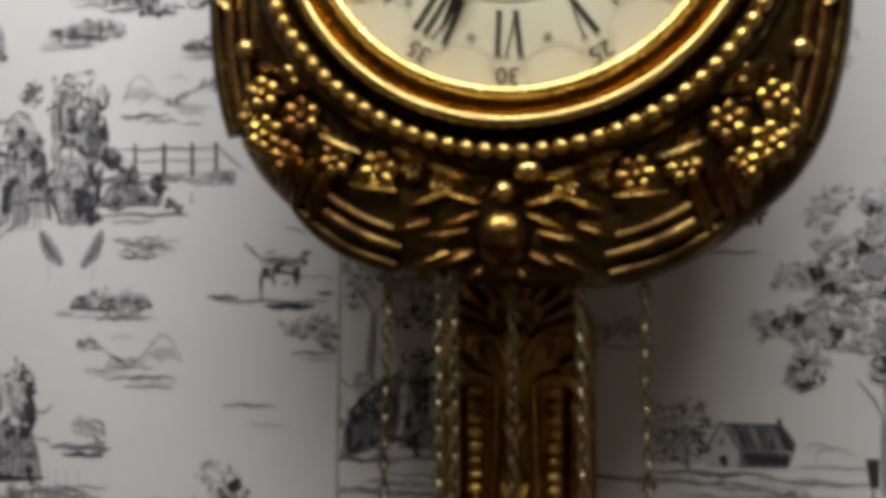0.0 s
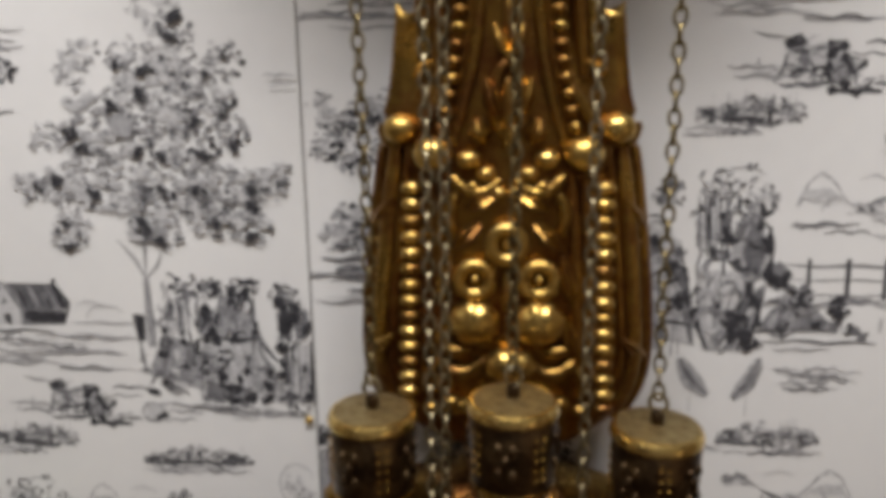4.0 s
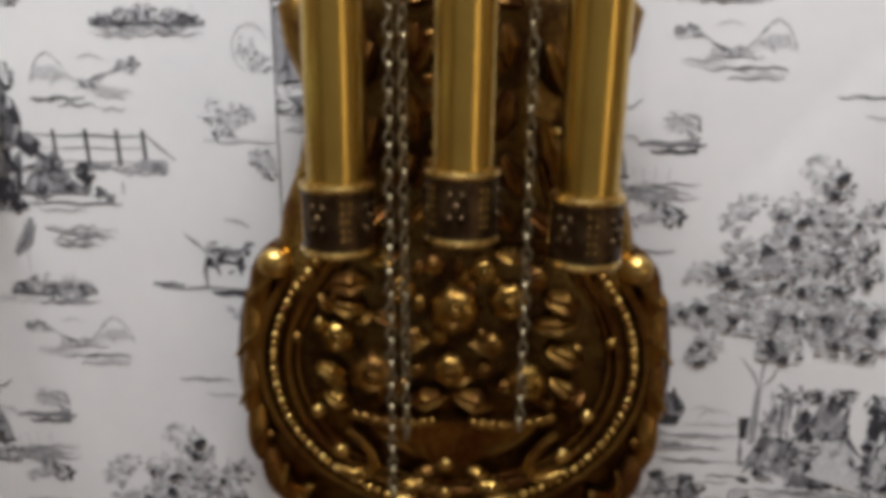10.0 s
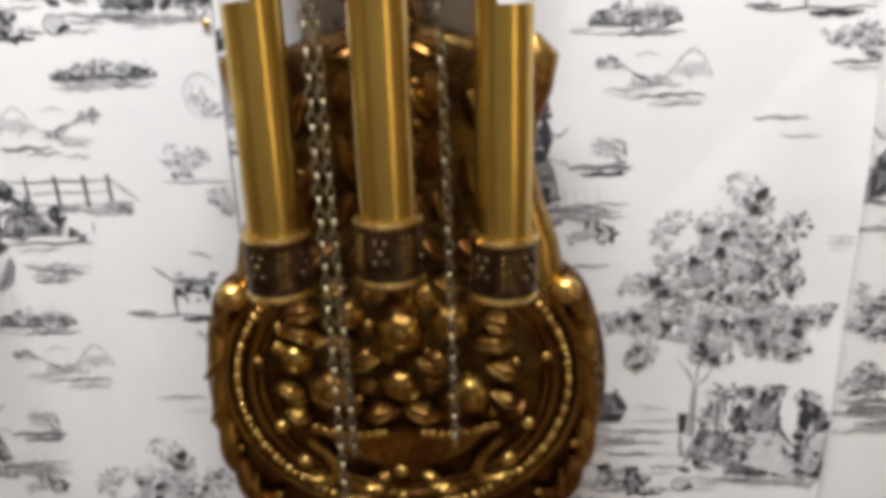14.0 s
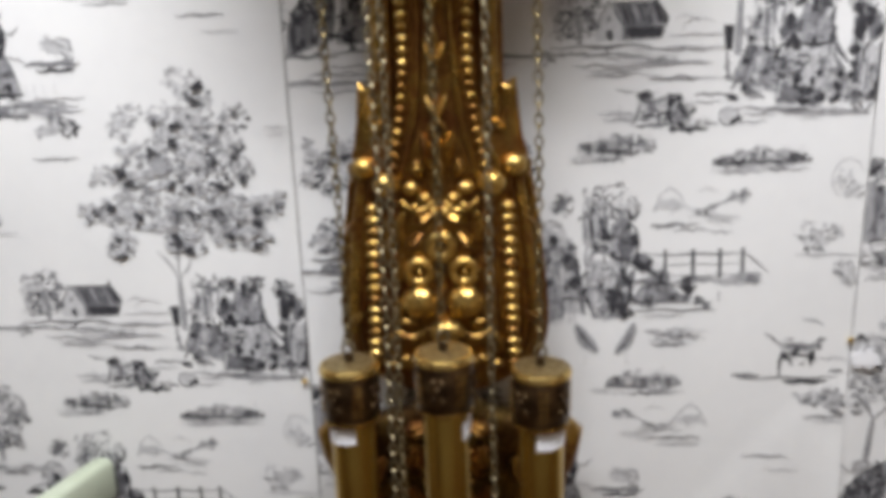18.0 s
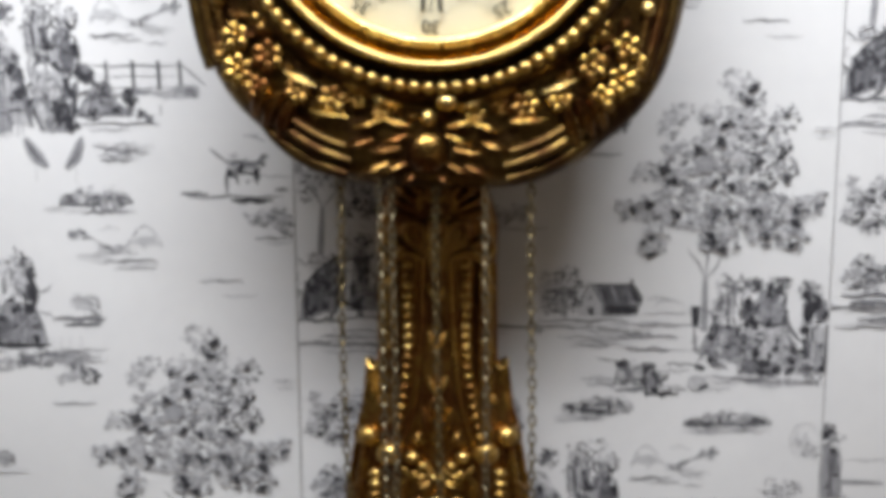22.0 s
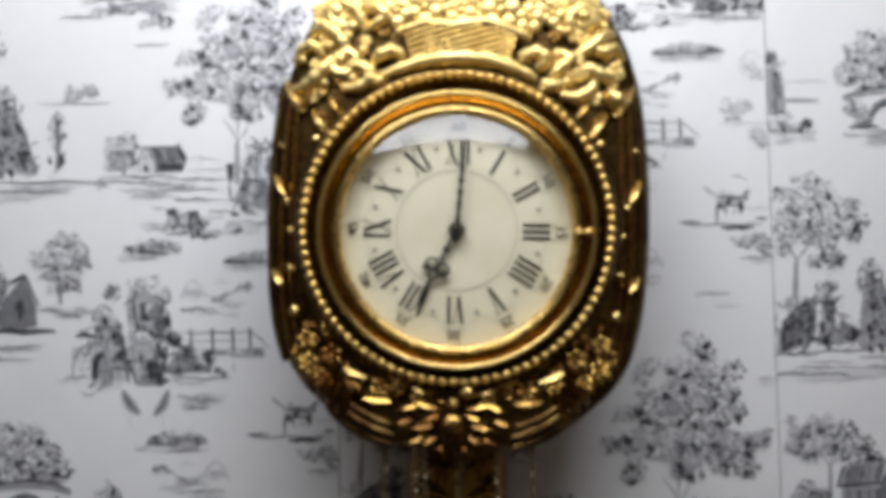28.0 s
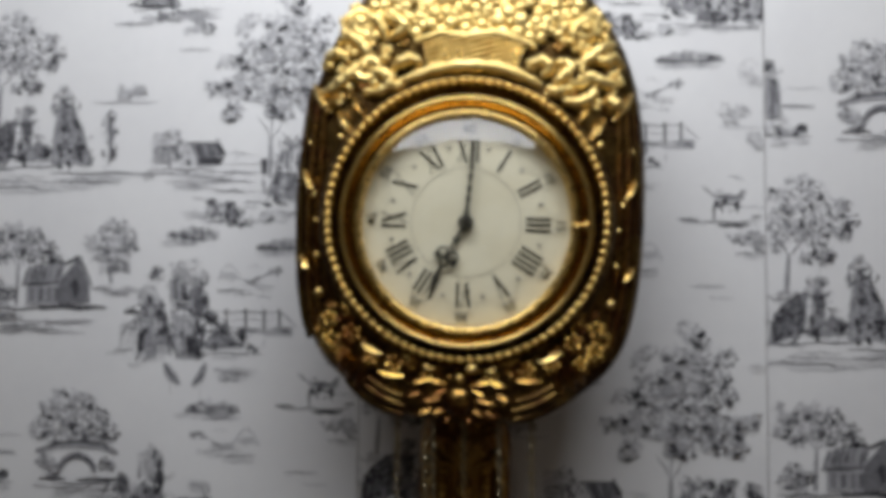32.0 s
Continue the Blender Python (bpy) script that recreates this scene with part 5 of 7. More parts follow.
hand("hour_hand", 206.5, [((0, 0), (0, 0.034), 0.0017, 0.0014), ((0, 0.056), (0, 0.068), 0.0016, 0.003), ((0, 0.068), (0, 0.090), 0.0036, 0.0005)], YF - 0.005,
     [(0, 0.022, 0.0028, 0.0012), (-0.0062, 0.042, 0.006, 0.0015), (0.0062, 0.042, 0.006, 0.0015), (0, 0.051, 0.0048, 0.0014), (0, 0.036, 0.003, 0.0014), (-0.010, 0.047, 0.0028, 0.0012), (0.010, 0.047, 0.0028, 0.0012)])
hand("minute_hand", 4.2, [((0, -0.012), (0, 0.012), 0.0022, 0.003), ((0, 0.012), (0, 0.05), 0.0022, 0.0013), ((0, 0.05), (0, 0.092), 0.0019, 0.0006)], YF - 0.009,
     [(0, 0.026, 0.0024, 0.0011), (0, 0.038, 0.0024, 0.0011), (0, 0.05, 0.0024, 0.001), (0, 0.062, 0.0022, 0.001)])
part("hand_arbor", lathe(B(), [(0, 0.015), (0.003, 0.015), (0.0042, 0.012), (0.0085, 0.007), (0.009, 0.0), (0, 0)], (CX, YF, DZ), "y", 24), BLACK_IRON, clock)
bm = ball(B(), (CX + 0.1215, YB - 0.011, DZ - 0.001), (0.0075, 0.0045, 0.003))
ball(bm, (CX + 0.131, YB - 0.008, DZ - 0.001), (0.004, 0.004, 0.0052))
part("bezel_latch", bm, BRASS_BRIGHT, clock)


def head_y(x, z):
    w = max(curve_at(HEAD, z), 0.001)
    s = min(abs(x - CX) / w, 0.999)
    return -0.116 + (YF + 0.004 + 0.116) * (1 - s**3.2) ** 0.5


def flower(bm, x, z, r, y, petals=5, turn=0.0):
    """A blossom in relief: rounded petals that rise towards their rims, and a small button."""
    ball(bm, (x, y - r * 0.28, z), r * 0.26, u=8, v=6)
    for k in range(petals):
        a = turn + 2 * math.pi * k / petals
        ball(bm, (x + 0.60 * r * math.cos(a), y - r * 0.12, z + 0.60 * r * math.sin(a)), (r * 0.48, r * 0.24, r * 0.46 * 5 / petals), (0, -math.degrees(a), 0), 9, 6)


def leaf(bm, a, b, w, y0, y1):
    """A pointed leaf from a to b in relief: two swelling lobes with a sunken vein between them."""
    a, b = Vector((a[0], y0, a[1])), Vector((b[0], y1, b[1]))
    d = (b - a).normalized()
    side = Vector((-d.z, 0, d.x)).normalized()
    rows = []
    for i in range(10):
        t = i / 9
        c = a.lerp(b, t) - Vector((0, 0.4 * w * math.sin(math.pi * t), 0))
        r = max(0.0005, 1.12 * w * math.sin(math.pi * (0.08 + 0.88 * t)) ** 0.75 * (1 + 0.10 * math.sin(14 * t)))
        rows.append([bm.verts.new(c + side * (s * r) - Vector((0, h * r, 0))) for s, h in ((-1, -0.35), (-0.85, 0.35), (-0.45, 0.85), (0, 0.55), (0.45, 0.85), (0.85, 0.35), (1, -0.35), (0, -0.6))])
    flip = side.cross(d).y > 0
    for p, q in zip(rows, rows[1:]):
        for k in range(8):
            f = (p[k], p[(k + 1) % 8], q[(k + 1) % 8], q[k])
            bm.faces.new(f[::-1] if flip else f)
    bm.faces.new(rows[0][::-1] if not flip else rows[0])
    bm.faces.new(rows[-1] if not flip else rows[-1][::-1])


def scroll(bm, x, z, r, turns, start, w, y, sign=1):
    pts, rs = [], []
    n = int(16 * turns)
    for i in range(n + 1):
        t = i / n
        a = radians(start) + sign * t * turns * 2 * math.pi
        q = r * (1 - 0.8 * t)
        pts.append((x + q * math.cos(a), y - 0.006 * t, z + q * math.sin(a)))
        rs.append(w * (1 - 0.35 * t))
    tube(bm, pts, rs, 7)


rnd = random.Random(5)
for sg in (-1, 1):
    # berry clusters at the lower corners
    for (cx, cz, n, rad) in ((0.126, 1.824, 5, 0.0135), (0.151, 1.812, 5, 0.0135), (0.124, 1.797, 6, 0.0150), (0.149, 1.787, 6, 0.0150), (0.134, 1.773, 5, 0.0125), (0.160, 1.800, 4, 0.0100)):
        bm = B()
        x, z = CX + sg * cx, cz
        y = head_y(x, z) - 0.003
        flower(bm, x, z, 0.88 * rad, y, n, 0.5)
        part("blossom", bm, BRASS, clock)
    # garland under the dial
    for (cx, cz, rad) in ((0.074, 1.765, 0.0125), (0.101, 1.771, 0.011), (0.036, 1.757, 0.008), (0.054, 1.766, 0.007)):
        bm = B()
        x, z = CX + sg * cx, cz
        flower(bm, x, z, rad, head_y(x, z) - 0.003, 6, 0.2)
        part("blossom", bm, BRASS, clock)
    for (a, b, w) in (((0.046, 1.771), (0.066, 1.778), 0.0042), ((0.085, 1.776), (0.112, 1.787), 0.0045), ((0.02, 1.762), (0.046, 1.770), 0.0045), ((0.062, 1.754), (0.092, 1.757), 0.004),
                      ((0.012, 1.748), (0.036, 1.7535), 0.0044), ((0.032, 1.7535), (0.058, 1.745), 0.0042), ((0.014, 1.742), (0.034, 1.735), 0.0034)):
        bm = B()
        p, q = (CX + sg * a[0], a[1]), (CX + sg * b[0], b[1])
        leaf(bm, p, q, 0.8 * w, head_y(*p) - 0.004, head_y(*q) - 0.005)
        part("leaf", bm, BRASS_BRIGHT if a[1] > 1.76 else BRASS, clock)
    # gadroon ribs along the lower rim, and the leaf that wraps them
    for off, w in ((0.006, 0.0062), (0.017, 0.0056), (0.027, 0.0044)):
        bm = B()
        pts = []
        for i in range(15):
            z = 1.7035 + 0.036 * (i / 14) ** 1.35
            wd = curve_at(HEAD, z)
            x, zz = CX + sg * (wd - 0.25 * off - 0.004), z + off * 0.93
            if abs(x - CX) < 0.034:
                continue
            pts.append((x, head_y(x, zz) - 0.002, zz))
        tube(bm, pts, [w * (0.45 + 0.55 * math.sin(math.pi * (i + 0.6) / (len(pts) + 0.4))) for i in range(len(pts))], 8)
        # ribs in the dark brass, for the shade under the head
        part("rim_rib", bm, CASE, clock)
    bm = B()
    for i, (a, b) in enumerate((((0.114, 1.772), (0.130, 1.742)), ((0.124, 1.776), (0.139, 1.751)), ((0.105, 1.766), (0.118, 1.732)))):
        p, q = (CX + sg * a[0], a[1]), (CX + sg * b[0], b[1])
        leaf(bm, p, q, 0.0065, head_y(*p) - 0.004, head_y(*q) - 0.004)
    part("acanthus_leaf", bm, PLATE, clock)
    # upright ribs and straps at the sides
    for off, w in ((0.005, 0.0050), (0.015, 0.0046), (0.024, 0.0038)):
        bm = B()
        pts = []
        for i in range(22):
            z = 1.79 + 0.29 * i / 21
            x = CX + sg * (curve_at(HEAD, z) - off - 0.004 * math.sin(math.pi * i / 21) * (off / 0.02))
            pts.append((x, head_y(x, z) - 0.001, z))
        tube(bm, pts, w, 8)
        part("side_rib", bm, CASE if off < 0.01 else PLATE, clock)
    for z0, z1 in ((1.868, 1.885), (1.960, 1.985)):
        bm = B()
        p, q = (CX + sg * 0.192, z1), (CX + sg * 0.178, z0)
        leaf(bm, p, q, 0.0036, head_y(*p) - 0.004, head_y(*q) - 0.006)
        part("strap_leaf", bm, BRASS_BRIGHT, clock)
    for cx, cz, r in ((0.17, 1.885, 0.0045), (0.172, 1.925, 0.004), (0.185, 2.015, 0.004), (0.147, 2.02, 0.0055), (0.165, 1.842, 0.0065), (0.176, 1.955, 0.0045)):
        bm = B()
        x = CX + sg * cx
        ball(bm, (x, head_y(x, cz) - 0.002, cz), (r, r * 0.9, r))
        part("stud", bm, BRASS_BRIGHT, clock)
    for a, b, w in (((0.132, 2.025), (0.152, 2.052), 0.007), ((0.12, 2.046), (0.135, 2.066), 0.005), ((0.16, 2.05), (0.185, 2.085), 0.006), ((0.15, 2.075), (0.17, 2.045), 0.005)):
        bm = B()
        p, q = (CX + sg * a[0], a[1]), (CX + sg * b[0], b[1])
        leaf(bm, p, q, w, head_y(*p) - 0.004, head_y(*q) - 0.004)
        part("leaf", bm, BRASS_BRIGHT, clock)
    # volutes and leaves at the crown's shoulders
    bm = B()
    scroll(bm, CX + sg * 0.128, 2.152, 0.0165, 1.4, 90 - sg * 60, 0.0058, head_y(CX + sg * 0.128, 2.152) - 0.005, sg)
    ball(bm, (CX + sg * 0.128, head_y(CX + sg * 0.128, 2.152) - 0.011, 2.152), 0.0055)
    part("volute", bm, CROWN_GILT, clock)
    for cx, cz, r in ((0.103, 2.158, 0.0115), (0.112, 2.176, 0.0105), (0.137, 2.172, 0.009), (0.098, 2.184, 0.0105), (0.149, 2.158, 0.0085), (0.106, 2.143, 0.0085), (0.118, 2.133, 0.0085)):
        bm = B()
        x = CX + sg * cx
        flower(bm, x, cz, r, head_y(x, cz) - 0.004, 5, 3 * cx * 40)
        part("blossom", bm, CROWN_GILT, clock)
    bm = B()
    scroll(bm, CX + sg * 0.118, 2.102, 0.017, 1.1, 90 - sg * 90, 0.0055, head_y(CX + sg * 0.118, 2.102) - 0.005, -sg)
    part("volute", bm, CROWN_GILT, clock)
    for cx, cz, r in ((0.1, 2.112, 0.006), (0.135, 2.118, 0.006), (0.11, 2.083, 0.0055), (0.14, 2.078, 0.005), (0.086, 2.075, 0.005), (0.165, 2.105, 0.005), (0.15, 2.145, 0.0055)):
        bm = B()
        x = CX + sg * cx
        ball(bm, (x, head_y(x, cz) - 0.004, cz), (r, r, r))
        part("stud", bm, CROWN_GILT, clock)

# low dark foliage that fills the band between the beads and the garland
leafy = random.Random(23)
for i in range(34):
    a = radians(214 + 112 * i / 33 + leafy.uniform(-1.5, 1.5))
    r = leafy.uniform(0.1705, 0.1790)
    x, z = CX + r * math.cos(a), BZ + r * math.sin(a)
    b = a + leafy.choice((-1.0, 1.0)) * leafy.uniform(0.9, 1.6)
    q = (x + 0.013 * math.cos(b), z + 0.013 * math.sin(b))
    bm = B()
    leaf(bm, (x, z), q, leafy.uniform(0.0026, 0.0038), head_y(x, z) - 0.001, head_y(*q) - 0.0015)
    part("leaf", bm, PLATE, clock)

# broad ribbons and curled leaves in relief on both sides of the basket
def ribbon(name, pts, w, mat=None, lift=0.005):
    """A curling strip of leaf through the points (x, z): two lobes with a sunken vein, its edge gently notched."""
    bm = B()
    line = []
    for i in range(len(pts) - 1):
        p0, p1, p2, p3 = (Vector(pts[min(max(i + k, 0), len(pts) - 1)]) for k in (-1, 0, 1, 2))
        for t in (0, 0.25, 0.5, 0.75):
            line.append(0.5 * ((2 * p1) + (p2 - p0) * t + (2 * p0 - 5 * p1 + 4 * p2 - p3) * t * t + (3 * p1 - p0 - 3 * p2 + p3) * t**3))
    line.append(Vector(pts[-1]))
    n = len(line) - 1
    rows = []
    for i, q in enumerate(line):
        t = i / n
        d = (line[min(i + 1, n)] - line[max(i - 1, 0)]).normalized()
        r = w * (0.35 + 0.95 * math.sin(math.pi * (0.06 + 0.86 * t))) * (1 + 0.16 * math.sin(2.1 * i))
        y = head_y(CX + q.x, q.y) - lift - 0.003 * math.sin(math.pi * t)
        rows.append([bm.verts.new((CX + q.x - d.y * s * r, y - h * r, q.y + d.x * s * r)) for s, h in ((-1, -0.5), (-0.85, 0.30), (-0.45, 0.78), (0, 0.86), (0.45, 0.78), (0.85, 0.30), (1, -0.5), (0, -0.9))])
    for p, q in zip(rows, rows[1:]):
        for k in range(8):
            bm.faces.new((p[k], p[(k + 1) % 8], q[(k + 1) % 8], q[k]))
    bm.faces.new(rows[0][::-1])
    bm.faces.new(rows[-1])
    bmesh.ops.recalc_face_normals(bm, faces=bm.faces)
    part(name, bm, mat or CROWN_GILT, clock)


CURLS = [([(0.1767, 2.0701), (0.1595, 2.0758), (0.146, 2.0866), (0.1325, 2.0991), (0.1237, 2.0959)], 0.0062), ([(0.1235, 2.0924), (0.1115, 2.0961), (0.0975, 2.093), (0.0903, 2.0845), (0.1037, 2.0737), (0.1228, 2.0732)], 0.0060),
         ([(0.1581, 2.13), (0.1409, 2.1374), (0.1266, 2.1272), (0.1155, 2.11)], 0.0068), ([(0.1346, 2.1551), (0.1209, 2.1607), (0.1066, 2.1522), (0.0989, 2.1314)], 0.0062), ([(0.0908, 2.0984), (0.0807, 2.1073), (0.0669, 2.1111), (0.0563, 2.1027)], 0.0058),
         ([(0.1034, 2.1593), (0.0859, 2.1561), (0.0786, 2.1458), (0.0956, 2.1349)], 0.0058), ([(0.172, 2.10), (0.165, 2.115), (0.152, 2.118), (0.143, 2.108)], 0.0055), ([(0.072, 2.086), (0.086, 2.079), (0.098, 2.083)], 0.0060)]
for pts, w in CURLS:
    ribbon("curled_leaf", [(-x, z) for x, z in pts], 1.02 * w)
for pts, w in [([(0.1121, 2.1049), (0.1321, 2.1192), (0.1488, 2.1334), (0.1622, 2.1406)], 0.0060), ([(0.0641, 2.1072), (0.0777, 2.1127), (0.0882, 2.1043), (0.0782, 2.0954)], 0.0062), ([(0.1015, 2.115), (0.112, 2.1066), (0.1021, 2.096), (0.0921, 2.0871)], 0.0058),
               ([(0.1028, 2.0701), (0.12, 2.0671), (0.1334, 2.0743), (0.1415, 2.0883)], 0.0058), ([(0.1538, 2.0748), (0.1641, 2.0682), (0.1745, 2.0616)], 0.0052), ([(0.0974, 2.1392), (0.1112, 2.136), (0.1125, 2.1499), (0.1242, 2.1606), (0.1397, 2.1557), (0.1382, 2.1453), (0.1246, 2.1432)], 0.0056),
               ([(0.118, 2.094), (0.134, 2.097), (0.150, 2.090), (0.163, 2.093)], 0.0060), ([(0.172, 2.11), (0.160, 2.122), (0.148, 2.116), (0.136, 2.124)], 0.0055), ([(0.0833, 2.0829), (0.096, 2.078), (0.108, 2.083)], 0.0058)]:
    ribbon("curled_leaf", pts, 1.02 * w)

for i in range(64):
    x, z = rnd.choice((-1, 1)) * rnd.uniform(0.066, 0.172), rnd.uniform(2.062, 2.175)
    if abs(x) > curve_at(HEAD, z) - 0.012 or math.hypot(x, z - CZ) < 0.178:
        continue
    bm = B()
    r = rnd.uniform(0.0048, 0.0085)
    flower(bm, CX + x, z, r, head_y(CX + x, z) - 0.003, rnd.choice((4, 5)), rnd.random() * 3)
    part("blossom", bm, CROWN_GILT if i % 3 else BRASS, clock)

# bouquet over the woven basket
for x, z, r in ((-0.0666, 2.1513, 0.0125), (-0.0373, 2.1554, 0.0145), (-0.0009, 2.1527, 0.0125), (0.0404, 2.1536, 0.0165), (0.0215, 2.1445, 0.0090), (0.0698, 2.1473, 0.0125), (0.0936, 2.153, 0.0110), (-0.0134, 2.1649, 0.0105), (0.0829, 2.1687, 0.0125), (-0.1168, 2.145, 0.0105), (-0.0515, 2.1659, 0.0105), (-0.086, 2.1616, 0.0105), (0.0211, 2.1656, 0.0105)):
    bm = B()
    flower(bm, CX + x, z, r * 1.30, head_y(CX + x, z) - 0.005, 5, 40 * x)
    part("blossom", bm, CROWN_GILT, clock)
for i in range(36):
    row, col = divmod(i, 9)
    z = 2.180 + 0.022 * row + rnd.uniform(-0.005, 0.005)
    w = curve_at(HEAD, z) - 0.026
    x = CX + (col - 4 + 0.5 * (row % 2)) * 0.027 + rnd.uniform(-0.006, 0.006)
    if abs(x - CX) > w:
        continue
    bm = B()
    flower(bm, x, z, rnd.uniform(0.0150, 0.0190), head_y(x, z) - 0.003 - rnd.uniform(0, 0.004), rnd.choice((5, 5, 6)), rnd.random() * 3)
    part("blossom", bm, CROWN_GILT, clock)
bm = B()
rows = []
for i in range(45):                      # a woven panel, its strands running aslant
    v = i / 44
    half = 0.050 + 0.010 * v
    rows.append([])
    for k in range(61):
        x = (2 * k / 60 - 1) * half
        z = 2.100 + 0.034 * v + 0.004 * (1 - (x / 0.06) ** 2)
        ridge = 0.0022 * abs(math.sin(520 * (z - 0.30 * x)))
        rows[-1].append(bm.verts.new((CX + x, YF - 0.0065 - 0.006 * (1 - (x / 0.062) ** 2) - ridge, z)))
back = [[bm.verts.new((q.co.x, YF + 0.004, q.co.z)) for q in (r[0], r[-1])] for r in rows]
for i in range(44):
    for k in range(60):
        bm.faces.new((rows[i][k], rows[i][k + 1], rows[i + 1][k + 1], rows[i + 1][k]))
    for e, k in ((0, 0), (1, 60)):
        bm.faces.new((rows[i][k], rows[i + 1][k], back[i + 1][e], back[i][e]))
for i in (0, 44):
    bm.faces.new([*rows[i], back[i][1], back[i][0]])
part("basket", bm, GILT_WORN, clock, "woven basket in relief")
ribbon("basket_rim", [(-0.0833, 2.0829), (-0.0593, 2.0922), (-0.032, 2.1005), (-0.0011, 2.1035), (0.0299, 2.1019), (0.0612, 2.0918), (0.078, 2.084)], 0.0068, lift=0.009)
ribbon("basket_rim", [(-0.0662, 2.1294), (-0.0368, 2.1387), (-0.009, 2.1358), (0.0218, 2.1400), (0.0426, 2.1362), (0.0724, 2.1264)], 0.0050, lift=0.011)
bm = B()
part("boss", lathe(bm, [(0, 0.013), (0.006, 0.0125), (0.0125, 0.009), (0.0165, 0.003), (0.018, -0.006), (0, -0.006)], (CX, YF + 0.004, 1.729), "y", 28), PLATE, clock, "round boss at the foot")
bm = ball(B(), (CX, YF - 0.004, 1.7535), 0.0062)
part("stud", bm, BRASS_BRIGHT, clock)
bm = ball(B(), (CX + 0.014, YF - 0.006, 1.7655), (0.0085, 0.006, 0.006))
part("stud", bm, BRASS_BRIGHT, clock)

for sg in (-1, 1):                       # leaves fanning out from the boss
    for a, b, w in (((0.016, 1.720), (0.036, 1.712), 0.0034), ((0.020, 1.732), (0.046, 1.728), 0.0038), ((0.010, 1.711), (0.018, 1.704), 0.0034), ((0.03, 1.719), (0.052, 1.711), 0.0032), ((0.042, 1.737), (0.064, 1.731), 0.0036)):
        bm = B()
        p, q = (CX + sg * a[0], a[1]), (CX + sg * b[0], b[1])
        leaf(bm, p, q, w, head_y(*p) - 0.004, head_y(*q) - 0.004)
        part("leaf", bm, PLATE, clock)

# the whole head hangs a little askew
clock.matrix_basis = Matrix.Translation((CX + 0.0008, -0.010, CZ + 0.0006)) @ Matrix.Rotation(radians(2.0), 4, "Y") @ Matrix.Scale(0.988, 4)

# ---------------------------------------------------------------- weights
WY = -0.140


SEED = to_mesh("bead", ball(B(), (0, 0, 0), 0.0011, u=6, v=4), BRASS)


